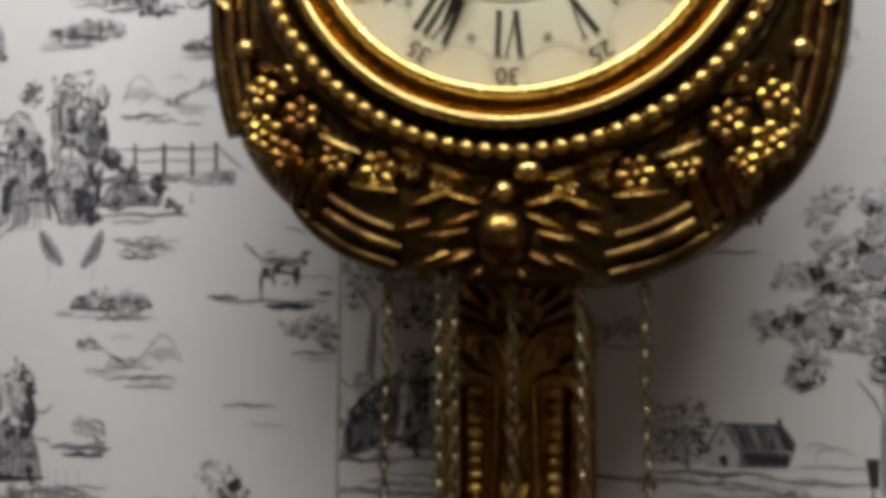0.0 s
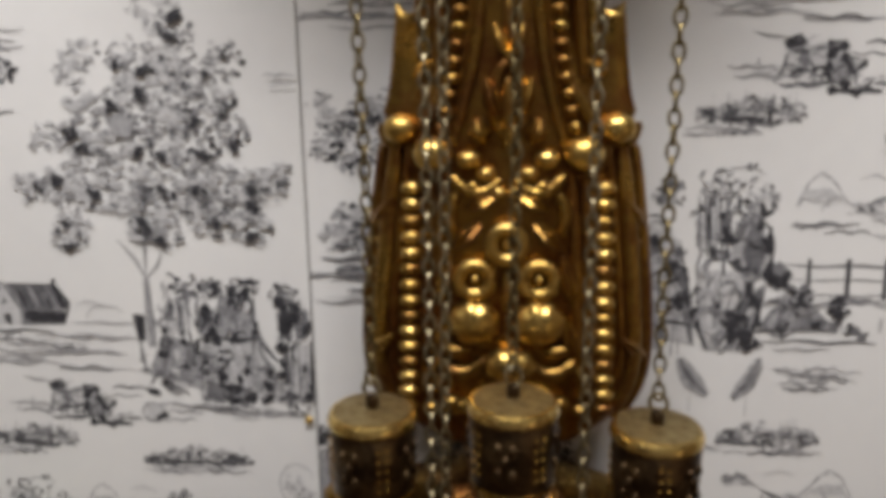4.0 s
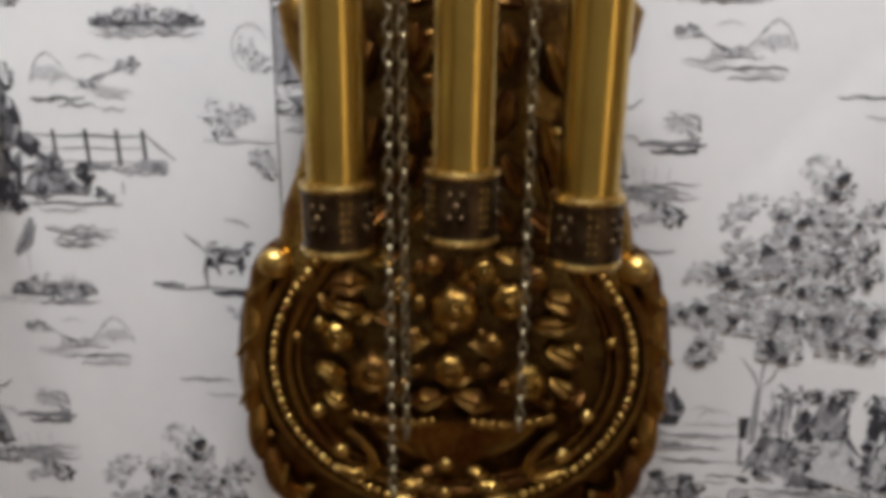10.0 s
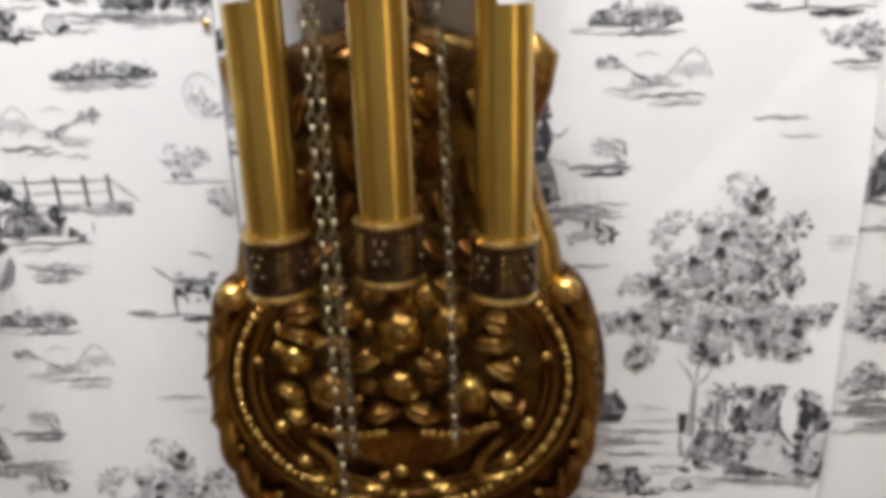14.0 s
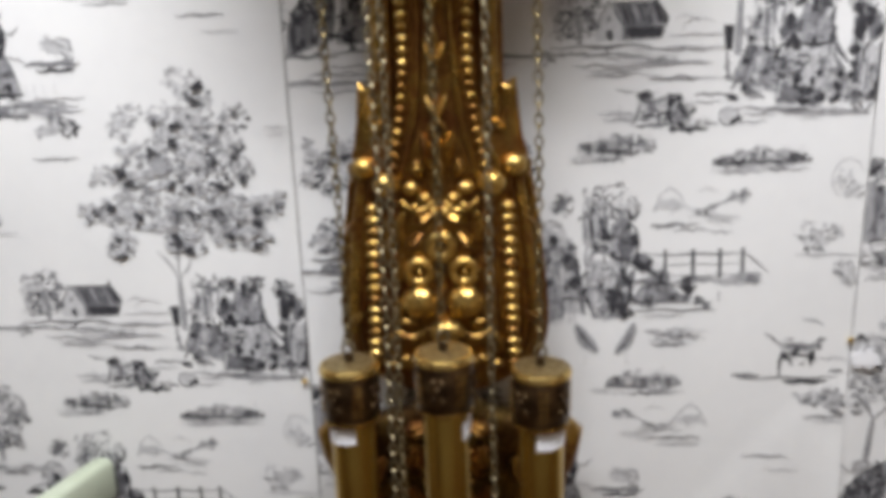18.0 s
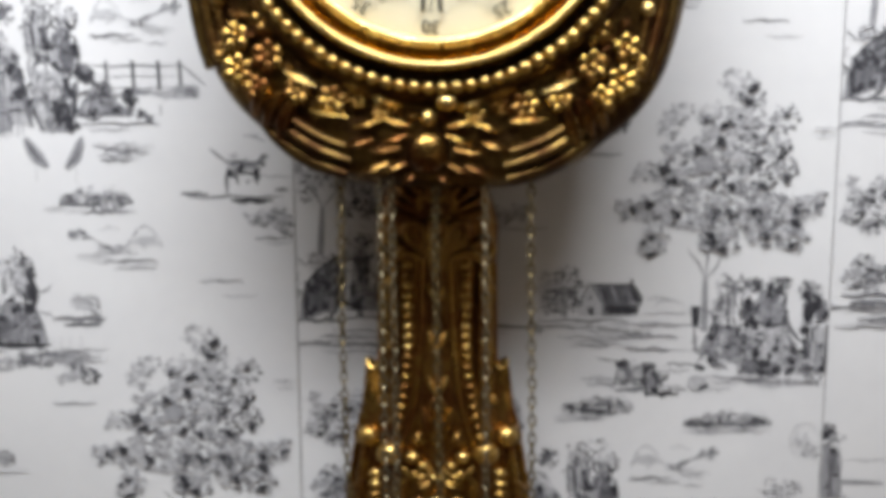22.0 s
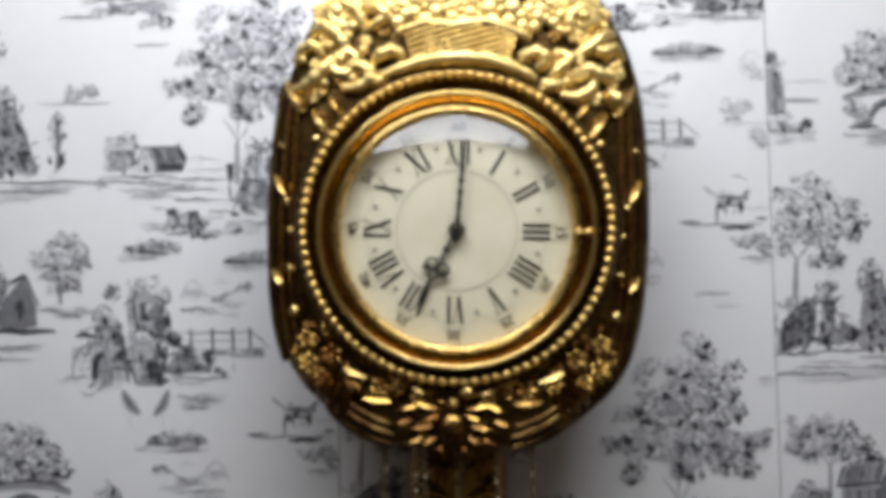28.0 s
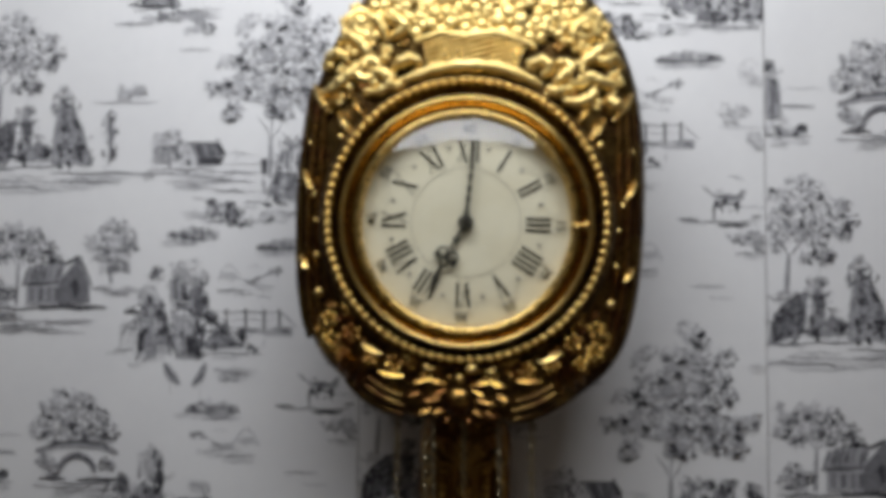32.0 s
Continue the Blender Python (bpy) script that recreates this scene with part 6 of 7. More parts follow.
def build_weight(x, z_top):
    w = thing("clock_weight", (x, WY, z_top), "brass tube weight with dark embossed end caps", "weight", "three weights under the clock")
    z = z_top
    part("tube", lathe(B(), [(0.0, -0.042), (0.0184, -0.042), (0.0184, -0.218), (0, -0.218)], (x, WY, z), "z", 48), BRASS_TUBE, w, "brushed brass tube")
    cap = part("top_cap", lathe(B(), [(0.0182, -0.047), (0.0222, -0.0468), (0.0226, -0.0445), (0.0222, -0.0425), (0.0228, -0.041), (0.0232, -0.028), (0.0234, -0.0085), (0.0228, -0.0075), (0.0182, -0.0075)], (x, WY, z), "z", 48), BRONZE, w, "dark embossed cap")
    part("cap_ring", lathe(B(), [(0.0212, -0.0078), (0.0242, -0.0072), (0.0246, -0.0045), (0.0238, -0.0025), (0.0228, -0.0012), (0.0212, -0.0012)], (x, WY, z), "z", 48), BRASS_BRIGHT, w, "bright worn brass edge")
    part("lid", lathe(B(), [(0.0213, -0.0075), (0.0213, -0.0008), (0.012, 0.0002), (0.0, 0.0004)], (x, WY, z), "z", 36), BRASS_DULL, w, "dull stained brass lid")
    part("cap_band", lathe(B(), [(0.0184, -0.0485), (0.0226, -0.0485), (0.0232, -0.0468), (0.0226, -0.045), (0.0184, -0.045)], (x, WY, z), "z", 48), BRASS, w)
    foot = part("foot_cap", lathe(B(), [(0.0182, -0.2095), (0.0218, -0.2105), (0.0222, -0.214), (0.0221, -0.246), (0.0224, -0.2475), (0.0182, -0.2475)], (x, WY, z), "z", 48), BRONZE, w, "dark embossed cap")
    for h in (-0.2105, -0.2505):
        part("cap_band", lathe(B(), [(0.0182, h - 0.0022), (0.0222, h - 0.0022), (0.0233, h), (0.0222, h + 0.0022), (0.0182, h + 0.0022)], (x, WY, z), "z", 48), BRASS_BRIGHT, w)
    part("base_plate", lathe(B(), [(0, -0.2515), (0.0222, -0.2515), (0.0222, -0.248), (0, -0.248)], (x, WY, z), "z", 36), BRASS, w)
    # embossing: rows of dots and small leaves round both caps
    for holder, h0, h1, rad in ((cap, -0.040, -0.012, 0.0233), (foot, -0.243, -0.216, 0.0221)):
        for k in range(12):
            a = 2 * math.pi * (k // 3) / 4 + (-0.10, 0.10, 0.78)[k % 3] - 1.2
            bm = B()
            if k % 3 != 2:
                bm.free()
                for i in range(5):
                    q = h0 + (h1 - h0) * (i + 0.5) / 5
                    piece("bead", SEED, Matrix.Translation((x + rad * math.cos(a), WY + rad * math.sin(a), z + q)), holder)
            else:
                for i, (da, dz, s) in enumerate(((0, 0.5, 1), (0.16, 0.75, 0.8), (-0.16, 0.75, 0.8), (0.16, 0.25, 0.8), (-0.16, 0.25, 0.8))):
                    ball(bm, (x + rad * math.cos(a + da), WY + rad * math.sin(a + da), z + h0 + (h1 - h0) * dz), (0.0026 * s, 0.0026 * s, 0.0042 * s), u=8, v=6)
                part("rosette", bm, BRONZE, holder)
    bm = lathe(B(), [(0.0036, 0.0), (0.0036, 0.006), (0.0028, 0.0072), (0, 0.0072)], (x, WY, z), "z", 14)
    part("hook_nut", bm, BRONZE, w)
    bm = B()
    tube(bm, [(x + 0.0045 * math.cos(t), WY, z + 0.0115 + 0.0055 * math.sin(t)) for t in np.linspace(-1.57, 3.9, 14)], 0.0012, 6)
    part("hook", bm, STEEL, w)
    return w


weight = build_weight(-0.0805, 1.3285)
copy_thing(weight, Matrix.Translation((-0.0045, WY - 0.004, 1.3385)) @ Matrix.Rotation(radians(14), 4, "Z"))
copy_thing(weight, Matrix.Translation((0.0715, WY, 1.3235)) @ Matrix.Rotation(radians(-20), 4, "Z"))


def paper_label(x, y, z, r, a0, a1, h, tilt, flap=0.0):
    """A strip of paper stuck round a tube, its free end standing off."""
    ob = thing("paper_label", (x, y - r, z), "small white paper label taped to a brass weight", "label", "labels on the weights")
    bm = B()
    n = 8
    rows = []
    for i in range(n + 1):
        t = i / n
        a = radians(a0 + (a1 - a0) * t)
        rr = r + 0.0004 + flap * max(0.0, t - 0.55) ** 1.5
        rows.append([bm.verts.new((x + q * math.cos(a), y + q * math.sin(a), z + tilt * t + dz)) for q in (rr, rr + 0.0003) for dz in (-h / 2, h / 2)])
    for p, q in zip(rows, rows[1:]):
        for i, j in ((0, 1), (1, 3), (3, 2), (2, 0)):
            bm.faces.new((p[i], p[j], q[j], q[i]))
    bm.faces.new([rows[0][i] for i in (0, 1, 3, 2)])
    bm.faces.new([rows[-1][i] for i in (0, 1, 3, 2)])
    part("slip", bm, LABEL, ob, smooth=False)


paper_label(-0.0805, WY, 1.2700, 0.0184, 188, 285, 0.0155, 0.003, 0.0)
paper_label(0.0715, WY, 1.2660, 0.0184, 256, 352, 0.0145, 0.0, 0.0)
paper_label(-0.0045, WY - 0.004, 1.2740, 0.0184, 318, 400, 0.0150, 0.006, 0.022)

# ---------------------------------------------------------------- chains
link_bm = B()
tube(link_bm, [(0.0028 * math.cos(t), 0, 0.0049 * math.sin(t)) for t in np.linspace(0, 6.2832, 13)], 0.00090, 5, False)
LINK = to_mesh("link", link_bm, STEEL)
LINK_DULL = LINK.copy()
LINK_DULL.materials.clear()
LINK_DULL.materials.append(CHAIN_BRASS)
ring_bm = B()
tube(ring_bm, [(0.0062 * math.cos(t), 0, 0.0062 * math.sin(t)) for t in np.linspace(0, 6.2832, 19)], 0.0011, 6, False)
RING = to_mesh("end_ring", ring_bm, BRASS_BRIGHT)


def chain(top, bottom, label, seed, ring=False):
    """A hanging chain of links, each turned a quarter against the next."""
    top, bottom = Vector(top), Vector(bottom)
    ob = thing("chain", top, label, "chain", "chains of the clock")
    n = int((top - bottom).length / 0.0076)
    r = random.Random(seed)
    for i in range(n):
        t = i / (n - 1)
        p = top.lerp(bottom, t) + Vector((0.0007 * math.sin(9 * t + seed), 0.0007 * math.cos(7 * t + seed), 0))
        piece("link", LINK_DULL if "carrying" in label else LINK, Matrix.Translation(p) @ Matrix.Rotation(radians(25 * seed + 90 * (i % 2) + r.uniform(-16, 16)), 4, "Z") @ Matrix.Rotation(radians(r.uniform(-5, 5)), 4, "Y"), ob)
    if ring:
        piece("end_ring", RING, Matrix.Translation(bottom - Vector((0, 0, 0.007))) @ Matrix.Rotation(0.6, 4, "Z"), ob)
    return ob


chain((-0.0835, -0.138, 1.74), (-0.0805, WY, 1.347), "dull brass link chain carrying a brass weight", 1)
chain((-0.0075, -0.138, 1.74), (-0.0045, WY - 0.004, 1.357), "dull brass link chain carrying a brass weight", 2)
chain((0.0685, -0.138, 1.74), (0.0715, WY, 1.342), "dull brass link chain carrying a brass weight", 3)
chain((-0.0505, -0.142, 1.74), (-0.0465, -0.150, 0.885), "loose metal link chain hanging beside the weights", 4)
chain((-0.0415, -0.146, 1.74), (-0.0385, -0.152, 0.955), "loose metal link chain hanging beside the weights", 5)
chain((0.0315, -0.142, 1.74), (0.0355, -0.150, 0.962), "loose metal link chain hanging beside the weights", 6)

# ---------------------------------------------------------------- pendulum
PX, PY = -0.008, -0.052
pendulum = thing("pendulum", (PX, PY, 1.72), "large embossed gilt brass pendulum hanging behind the weights", "pendulum")
STEM = [(1.262, 0.030), (1.275, 0.062), (1.295, 0.085), (1.32, 0.0935), (1.36, 0.0925), (1.39, 0.0895), (1.438, 0.084), (1.472, 0.0785), (1.486, 0.0745), (1.500, 0.0640), (1.512, 0.0575), (1.530, 0.0555), (1.56, 0.0545),
        (1.60, 0.0540), (1.625, 0.0550), (1.65, 0.0565), (1.668, 0.0565), (1.69, 0.0515), (1.705, 0.0455), (1.718, 0.0345), (1.728, 0.019), (1.733, 0.0)]


def stem_y(x, z):
    w = max(curve_at(STEM, z), 0.001)
    s = min(abs(x - PX) / w, 0.999)
    return PY + 0.012 - 0.030 * (1 - s**3.0) ** 0.5


def stem_relief(x, z, s):
    return 0.0006 * noise.noise(Vector((x * 90, z * 35, 1))) - 0.0028 * math.exp(-((abs(x) - 0.036) / 0.003) ** 2) * (z > 1.49)


def stem_tube(name, pts, w, mat, label="", lift=0.001, n=8, ends=0.5):
    """A raised strand along the stem through the points (x, z), thinner at its ends."""
    bm = B()
    fine = [(pts[0][0], pts[0][1])]
    for a, b in zip(pts, pts[1:]):
        fine += [(a[0] + (b[0] - a[0]) * t, a[1] + (b[1] - a[1]) * t) for t in (0.25, 0.5, 0.75, 1.0)]
    for _ in range(3):
        fine = [fine[0]] + [((p[0] + 2 * q[0] + r[0]) / 4, (p[1] + 2 * q[1] + r[1]) / 4) for p, q, r in zip(fine, fine[1:], fine[2:])] + [fine[-1]]
    m = len(fine) - 1
    tube(bm, [(PX + x, stem_y(PX + x, z) - lift, z) for x, z in fine], [w * (ends + (1 - ends) * math.sin(math.pi * i / m) ** 0.5) for i in range(m + 1)], n)
    return part(name, bm, mat, pendulum, label)


part("stem_plate", bulged(B(), STEM, PX, PY + 0.012, PY - 0.018, 3.0, 110, 60, stem_relief, 0.012), BROWN_GILT, pendulum, "embossed brass stem, browned in the hollows")
for sg in (-1, 1):
    # strings of flattened beads, small above the shoulder and broad below it
    for i in range(18):
        z = 1.474 + 0.0094 * i
        x = PX + sg * (0.0258 + 0.0125 * max(0.0, (1.575 - z) / 0.1) ** 1.8)
        part("bead", ball(B(), (x, stem_y(x, z) - 0.0025, z), (0.0052, 0.0048, 0.0041), (0, sg * -14 * (z < 1.51), 0), 12, 8), (GILT_WORN if i % 4 else GILT) if i > 7 else (GILT if i % 3 == 0 else BROWN_GILT), pendulum)
    for i in range(15):
        z = 1.297 + 0.0101 * i
        x = PX + sg * (0.0620 - 0.0045 * i / 14)
        part("bead", ball(B(), (x, stem_y(x, z) - 0.003, z), (0.0072, 0.0060, 0.0046), u=12, v=8), GILT_WORN if i % 3 else GILT, pendulum)
    # smooth outer bands with a few leaves wrapped round them
    for x0, w, mat in ((0.0395, 0.0040, BROWN_GILT), (0.0465, 0.0052, GILT), (0.0525, 0.0034, BROWN_GILT)):
        stem_tube("band", [(sg * (x0 + 0.004), 1.502), (sg * x0, 1.535), (sg * x0, 1.585), (sg * x0, 1.632)], w, mat, ends=0.7)
    for off, w, mat in ((0.0045, 0.0048, BROWN_GILT), (0.0135, 0.0062, GILT), (0.0215, 0.0034, BROWN_GILT)):
        stem_tube("band", [(sg * (curve_at(STEM, z) - off), z) for z in np.linspace(1.290, 1.462, 9)], w, mat, ends=0.75)
    for x0, w in ((0.0455, 0.0044), (0.0520, 0.0026)):
        stem_tube("band", [(sg * x0, 1.300), (sg * (x0 - 0.002), 1.36), (sg * (x0 - 0.005), 1.415), (sg * (x0 - 0.008), 1.448)], w, BROWN_GILT)
    for a, b, w, mat in (((0.053, 1.606), (0.038, 1.625), 0.0040, GILT_WORN), ((0.055, 1.543), (0.040, 1.563), 0.0042, GILT_WORN), ((0.060, 1.500), (0.044, 1.512), 0.0042, GILT_WORN),
                         ((0.087, 1.405), (0.070, 1.432), 0.0046, GILT), ((0.090, 1.325), (0.071, 1.345), 0.0048, GILT), ((0.089, 1.398), (0.074, 1.405), 0.0040, GILT)):
        bm = B()
        p, q = (PX + sg * a[0], a[1]), (PX + sg * b[0], b[1])
        leaf(bm, p, q, w, stem_y(*p) - 0.002, stem_y(*q) - 0.006)
        part("wrap_leaf", bm, mat, pendulum)
    # the upright ears at the shoulder, with bright hollowed tips
    bm = B()
    rows = []
    for i in range(9):
        t = i / 8
        xo, xi = 0.0755 - 0.0095 * t**0.6, 0.0500 + 0.0050 * t
        z = 1.482 + 0.057 * t
        rows.append([bm.verts.new((PX + sg * x, PY + y, z + dz)) for x, y, dz in ((xi, 0.006, 0), (xi, -0.008, 0), ((xi + xo) / 2, -0.011, -0.004 * t), (xo, -0.006, 0.005 * t), (xo, 0.006, 0.005 * t))])
    for p, q in zip(rows, rows[1:]):
        for c in range(5):
            bm.faces.new((p[c], p[(c + 1) % 5], q[(c + 1) % 5], q[c]))
    bm.faces.new(rows[0])
    bm.faces.new(rows[-1])
    bmesh.ops.recalc_face_normals(bm, faces=bm.faces)
    ear = part("ear", bm, GILT, pendulum)
    bm = tube(B(), [(PX + sg * x, PY + y, z) for x, y, z in ((0.0545, -0.007, 1.5395), (0.0580, -0.0105, 1.5360), (0.0620, -0.0095, 1.5375), (0.0655, -0.006, 1.5440))], [0.0014, 0.0026, 0.0026, 0.0012], 7)
    part("ear_tip", bm, GILT_WORN, ear, "bright worn edge")
    # shoulder volutes: a strand that curls over into a knob
    stem_tube("strand", [(sg * 0.0480, 1.513), (sg * 0.0590, 1.506), (sg * 0.0690, 1.494), (sg * 0.0730, 1.480)], 0.0042, GILT, lift=0.003)
    stem_tube("strand", [(sg * 0.0340, 1.500), (sg * 0.0420, 1.488), (sg * 0.0500, 1.476), (sg * 0.0470, 1.464)], 0.0038, GILT, lift=0.003)
    for cx, cz, r in ((0.0640, 1.4730, 0.0108), (0.0443, 1.4590, 0.0124)):
        bm = ball(B(), (PX + sg * cx, stem_y(PX + sg * cx, cz) - 0.004, cz), (r, r * 0.85, r * 0.86), u=18, v=12)
        part("knob", bm, GILT_WORN, pendulum)
        bm = tube(B(), [(PX + sg * (cx + 1.16 * r * math.cos(t)), stem_y(PX + sg * cx, cz) - 0.001, cz + 1.05 * r * math.sin(t)) for t in np.linspace(math.pi * 0.9, math.pi * 2.1, 12)], 0.0022, 6)
        part("strand", bm, BROWN_GILT, pendulum)
    # tall flutes beside the middle that splay out to the shoulder
    stem_tube("flute", [(sg * 0.0125, 1.640), (sg * 0.0132, 1.590), (sg * 0.0165, 1.535), (sg * 0.0225, 1.498), (sg * 0.0330, 1.464)], 0.0036, GILT, ends=0.7)
    stem_tube("flute", [(sg * 0.0185, 1.640), (sg * 0.0185, 1.585), (sg * 0.0215, 1.535), (sg * 0.0280, 1.500)], 0.0026, BROWN_GILT, ends=0.7)
    # the field between the bead strings: leaves, rings and shells
    for a, b, w in (((0.004, 1.476), (0.013, 1.503), 0.0052), ((0.018, 1.480), (0.014, 1.464), 0.0058), ((0.006, 1.436), (0.024, 1.426), 0.0048), ((0.016, 1.418), (0.032, 1.402), 0.0052), ((0.034, 1.398), (0.041, 1.366), 0.0052),
                    ((0.036, 1.360), (0.041, 1.334), 0.0050), ((0.006, 1.398), (0.012, 1.376), 0.0046)):
        bm = B()
        p, q = (PX + sg * a[0], a[1]), (PX + sg * b[0], b[1])
        leaf(bm, p, q, w, stem_y(*p) - 0.002, stem_y(*q) - 0.004)
        part("leaf", bm, GILT, pendulum)
    for pts, w in (([(0.004, 1.444), (0.012, 1.436), (0.024, 1.436), (0.033, 1.446)], 0.0042), ([(0.030, 1.436), (0.036, 1.424), (0.032, 1.410)], 0.0040), ([(0.010, 1.334), (0.022, 1.322), (0.034, 1.322), (0.042, 1.330)], 0.0050),
                   ([(0.022, 1.338), (0.032, 1.336), (0.040, 1.340)], 0.0046), ([(0.012, 1.306), (0.024, 1.300), (0.038, 1.296)], 0.0054), ([(0.044, 1.326), (0.050, 1.316), (0.046, 1.306)], 0.0046)):
        stem_tube("curled_leaf", [(sg * x, z) for x, z in pts], w, GILT, lift=0.004)
    for cx, cz, r, mat in ((0.0125, 1.4475, 0.0062, GILT_WORN), (0.0045, 1.4365, 0.0050, GILT_WORN), (0.0230, 1.4560, 0.0078, GILT_WORN), (0.0205, 1.4400, 0.0050, GILT), (0.0180, 1.4720, 0.0060, GILT), (0.034, 1.302, 0.0068, GILT), (0.047, 1.297, 0.0060, GILT)):
        part("stud", ball(B(), (PX + sg * cx, stem_y(PX + sg * cx, cz) - 0.004, cz), (r, r * 0.85, r * 0.75), u=14, v=9), mat, pendulum)
    bm = tube(B(), [(PX + sg * 0.0195 + 0.0098 * math.cos(t), stem_y(PX + sg * 0.0195, 1.383) - 0.005, 1.383 + 0.0094 * math.sin(t)) for t in np.linspace(0, 6.283, 23)], 0.0043, 8, False)
    ball(bm, (PX + sg * 0.0195, stem_y(PX + sg * 0.0195, 1.383) - 0.004, 1.383), 0.0032)
    part("rosette", bm, GILT_WORN, pendulum)
    bm = ball(B(), (0, 0, 0), (0.0160, 0.0120, 0.0148), u=44, v=14)
    for v in bm.verts:
        v.co *= 1 + 0.045 * math.cos(11 * math.atan2(v.co.z + 0.006, v.co.x))
    bm.transform(Matrix.Translation((PX + sg * 0.0198, stem_y(PX + sg * 0.0198, 1.3560) - 0.004, 1.3560)))
    part("shell", bm, GILT_WORN, pendulum, "ribbed shell in relief")
    # curls of the collar under the fan
    for pts, w in (([(0.006, 1.650), (0.010, 1.668), (0.022, 1.674), (0.029, 1.664), (0.024, 1.655)], 0.0048), ([(0.030, 1.648), (0.040, 1.656), (0.050, 1.652), (0.049, 1.641), (0.041, 1.640)], 0.0048), ([(0.014, 1.640), (0.026, 1.646), (0.038, 1.640), (0.046, 1.630)], 0.0042)):
        stem_tube("scroll", [(sg * x, z) for x, z in pts], w, GILT, lift=0.004, ends=0.6)
# the fan of flutes at the stem's head
for i in range(11):
    a = math.pi * (0.06 + 0.88 * i / 10)
    bm = B()
    tube(bm, [(PX + r * 0.98 * math.cos(a), stem_y(PX + r * math.cos(a), 1.672 + r * 1.02 * math.sin(a)) - 0.002 - 0.004 * math.sin(math.pi * (r - 0.014) / 0.036), 1.672 + r * 1.02 * math.sin(a)) for r in (0.014, 0.022, 0.031, 0.040, 0.048)], [0.0020, 0.0034, 0.0046, 0.0054, 0.0030], 8)
    part("fan_flute", bm, BROWN_GILT, pendulum)
part("husk", ball(B(), (PX, stem_y(PX, 1.668) - 0.005, 1.668), (0.0100, 0.0080, 0.0120), u=16), GILT, pendulum)
for sg in (-1, 1):
    stem_tube("scroll", [(sg * 0.002, 1.690), (sg * 0.010, 1.697), (sg * 0.017, 1.690), (sg * 0.014, 1.681)], 0.0042, GILT, lift=0.005)
bm = tube(B(), [(PX + 0.0096 * math.cos(t), stem_y(PX, 1.4055) - 0.006, 1.4055 + 0.0096 * math.sin(t)) for t in np.linspace(0, 6.283, 23)], 0.0046, 8, False)
ball(bm, (PX, stem_y(PX, 1.4055) - 0.004, 1.4055), 0.0036)
part("rosette", bm, GILT_WORN, pendulum)
bm = ball(B(), (0, 0, 0), (0.0165, 0.0110, 0.0115), u=40, v=12)
for v in bm.verts:
    v.co *= 1 + 0.06 * math.cos(13 * math.atan2(v.co.z + 0.009, v.co.x))
bm.transform(Matrix.Translation((PX + 0.003, stem_y(PX, 1.329) - 0.005, 1.329)))
part("shell", bm, GILT_WORN, pendulum, "ribbed shell in relief")
part("stud", ball(B(), (PX + 0.004, stem_y(PX, 1.300) - 0.004, 1.300), (0.0090, 0.0070, 0.0078), u=14), GILT, pendulum)
# drops of paired leaves down the middle
for z0, z1 in ((1.5125, 1.533), (1.5555, 1.574), (1.6005, 1.616)):
    bm = B()
    for sg in (-1, 1):
        leaf(bm, (PX, z0), (PX + sg * 0.0082, z1), 0.0030, stem_y(PX, z0) - 0.006, stem_y(PX, z1) - 0.003)
    part("chevron", bm, GILT_WORN, pendulum)
    stem_tube("husk", [(0.0, z0 + 0.002), (0.001, z0 + 0.018), (-0.001, z0 + 0.034)], 0.0042, GILT, lift=0.002)
bm = tube(B(), [(PX + 0.0085 * math.cos(t), stem_y(PX, 1.49) - 0.003, 1.490 + 0.021 * math.sin(t)) for t in np.linspace(0, 6.283, 25)], 0.0028, 7, False)
part("lozenge", bm, GILT, pendulum)
for pts, w in (([(0.0, 1.503), (0.0, 1.485), (0.0, 1.458)], 0.0050), ([(0.0, 1.388), (0.0, 1.376), (0.0, 1.362)], 0.0042)):
    stem_tube("husk", pts, w, GILT, lift=0.003)

part("suspension_rod", tube(B(), [(PX, PY + 0.004, 1.720), (PX, PY + 0.004, 1.768)], 0.0035, 10), STEEL, pendulum)

# the lower part: a lyre-shaped neck with horns over a broad bob
NECK = [(1.05, 0.105), (1.08, 0.102), (1.11, 0.094), (1.15, 0.088), (1.19, 0.090), (1.215, 0.095), (1.230, 0.085), (1.238, 0.062), (1.245, 0.036), (1.268, 0.027), (1.288, 0.036)]
# neck parts in darker brass: the shade behind the weights is in their colour
for sg in (-1, 1):
    for a, b, w in (((0.012, 1.275), (0.022, 1.248), 0.0055), ((0.018, 1.235), (0.042, 1.226), 0.0075), ((0.03, 1.215), (0.034, 1.185), 0.0085), ((0.016, 1.205), (0.030, 1.180), 0.0062), ((0.036, 1.17), (0.028, 1.135), 0.0085), ((0.012, 1.165), (0.026, 1.150), 0.006),
                    ((0.032, 1.125), (0.046, 1.095), 0.0080), ((0.014, 1.12), (0.03, 1.10), 0.0065), ((0.05, 1.085), (0.078, 1.065), 0.0075), ((0.06, 1.20), (0.075, 1.165), 0.008), ((0.058, 1.15), (0.07, 1.11), 0.008), ((0.02, 1.09), (0.04, 1.07), 0.007)):
        bm = B()
        leaf(bm, (PX + sg * a[0], a[1]), (PX + sg * b[0], b[1]), w, PY - 0.013, PY - 0.013)
        part("leaf", bm, BROWN_GILT, pendulum)
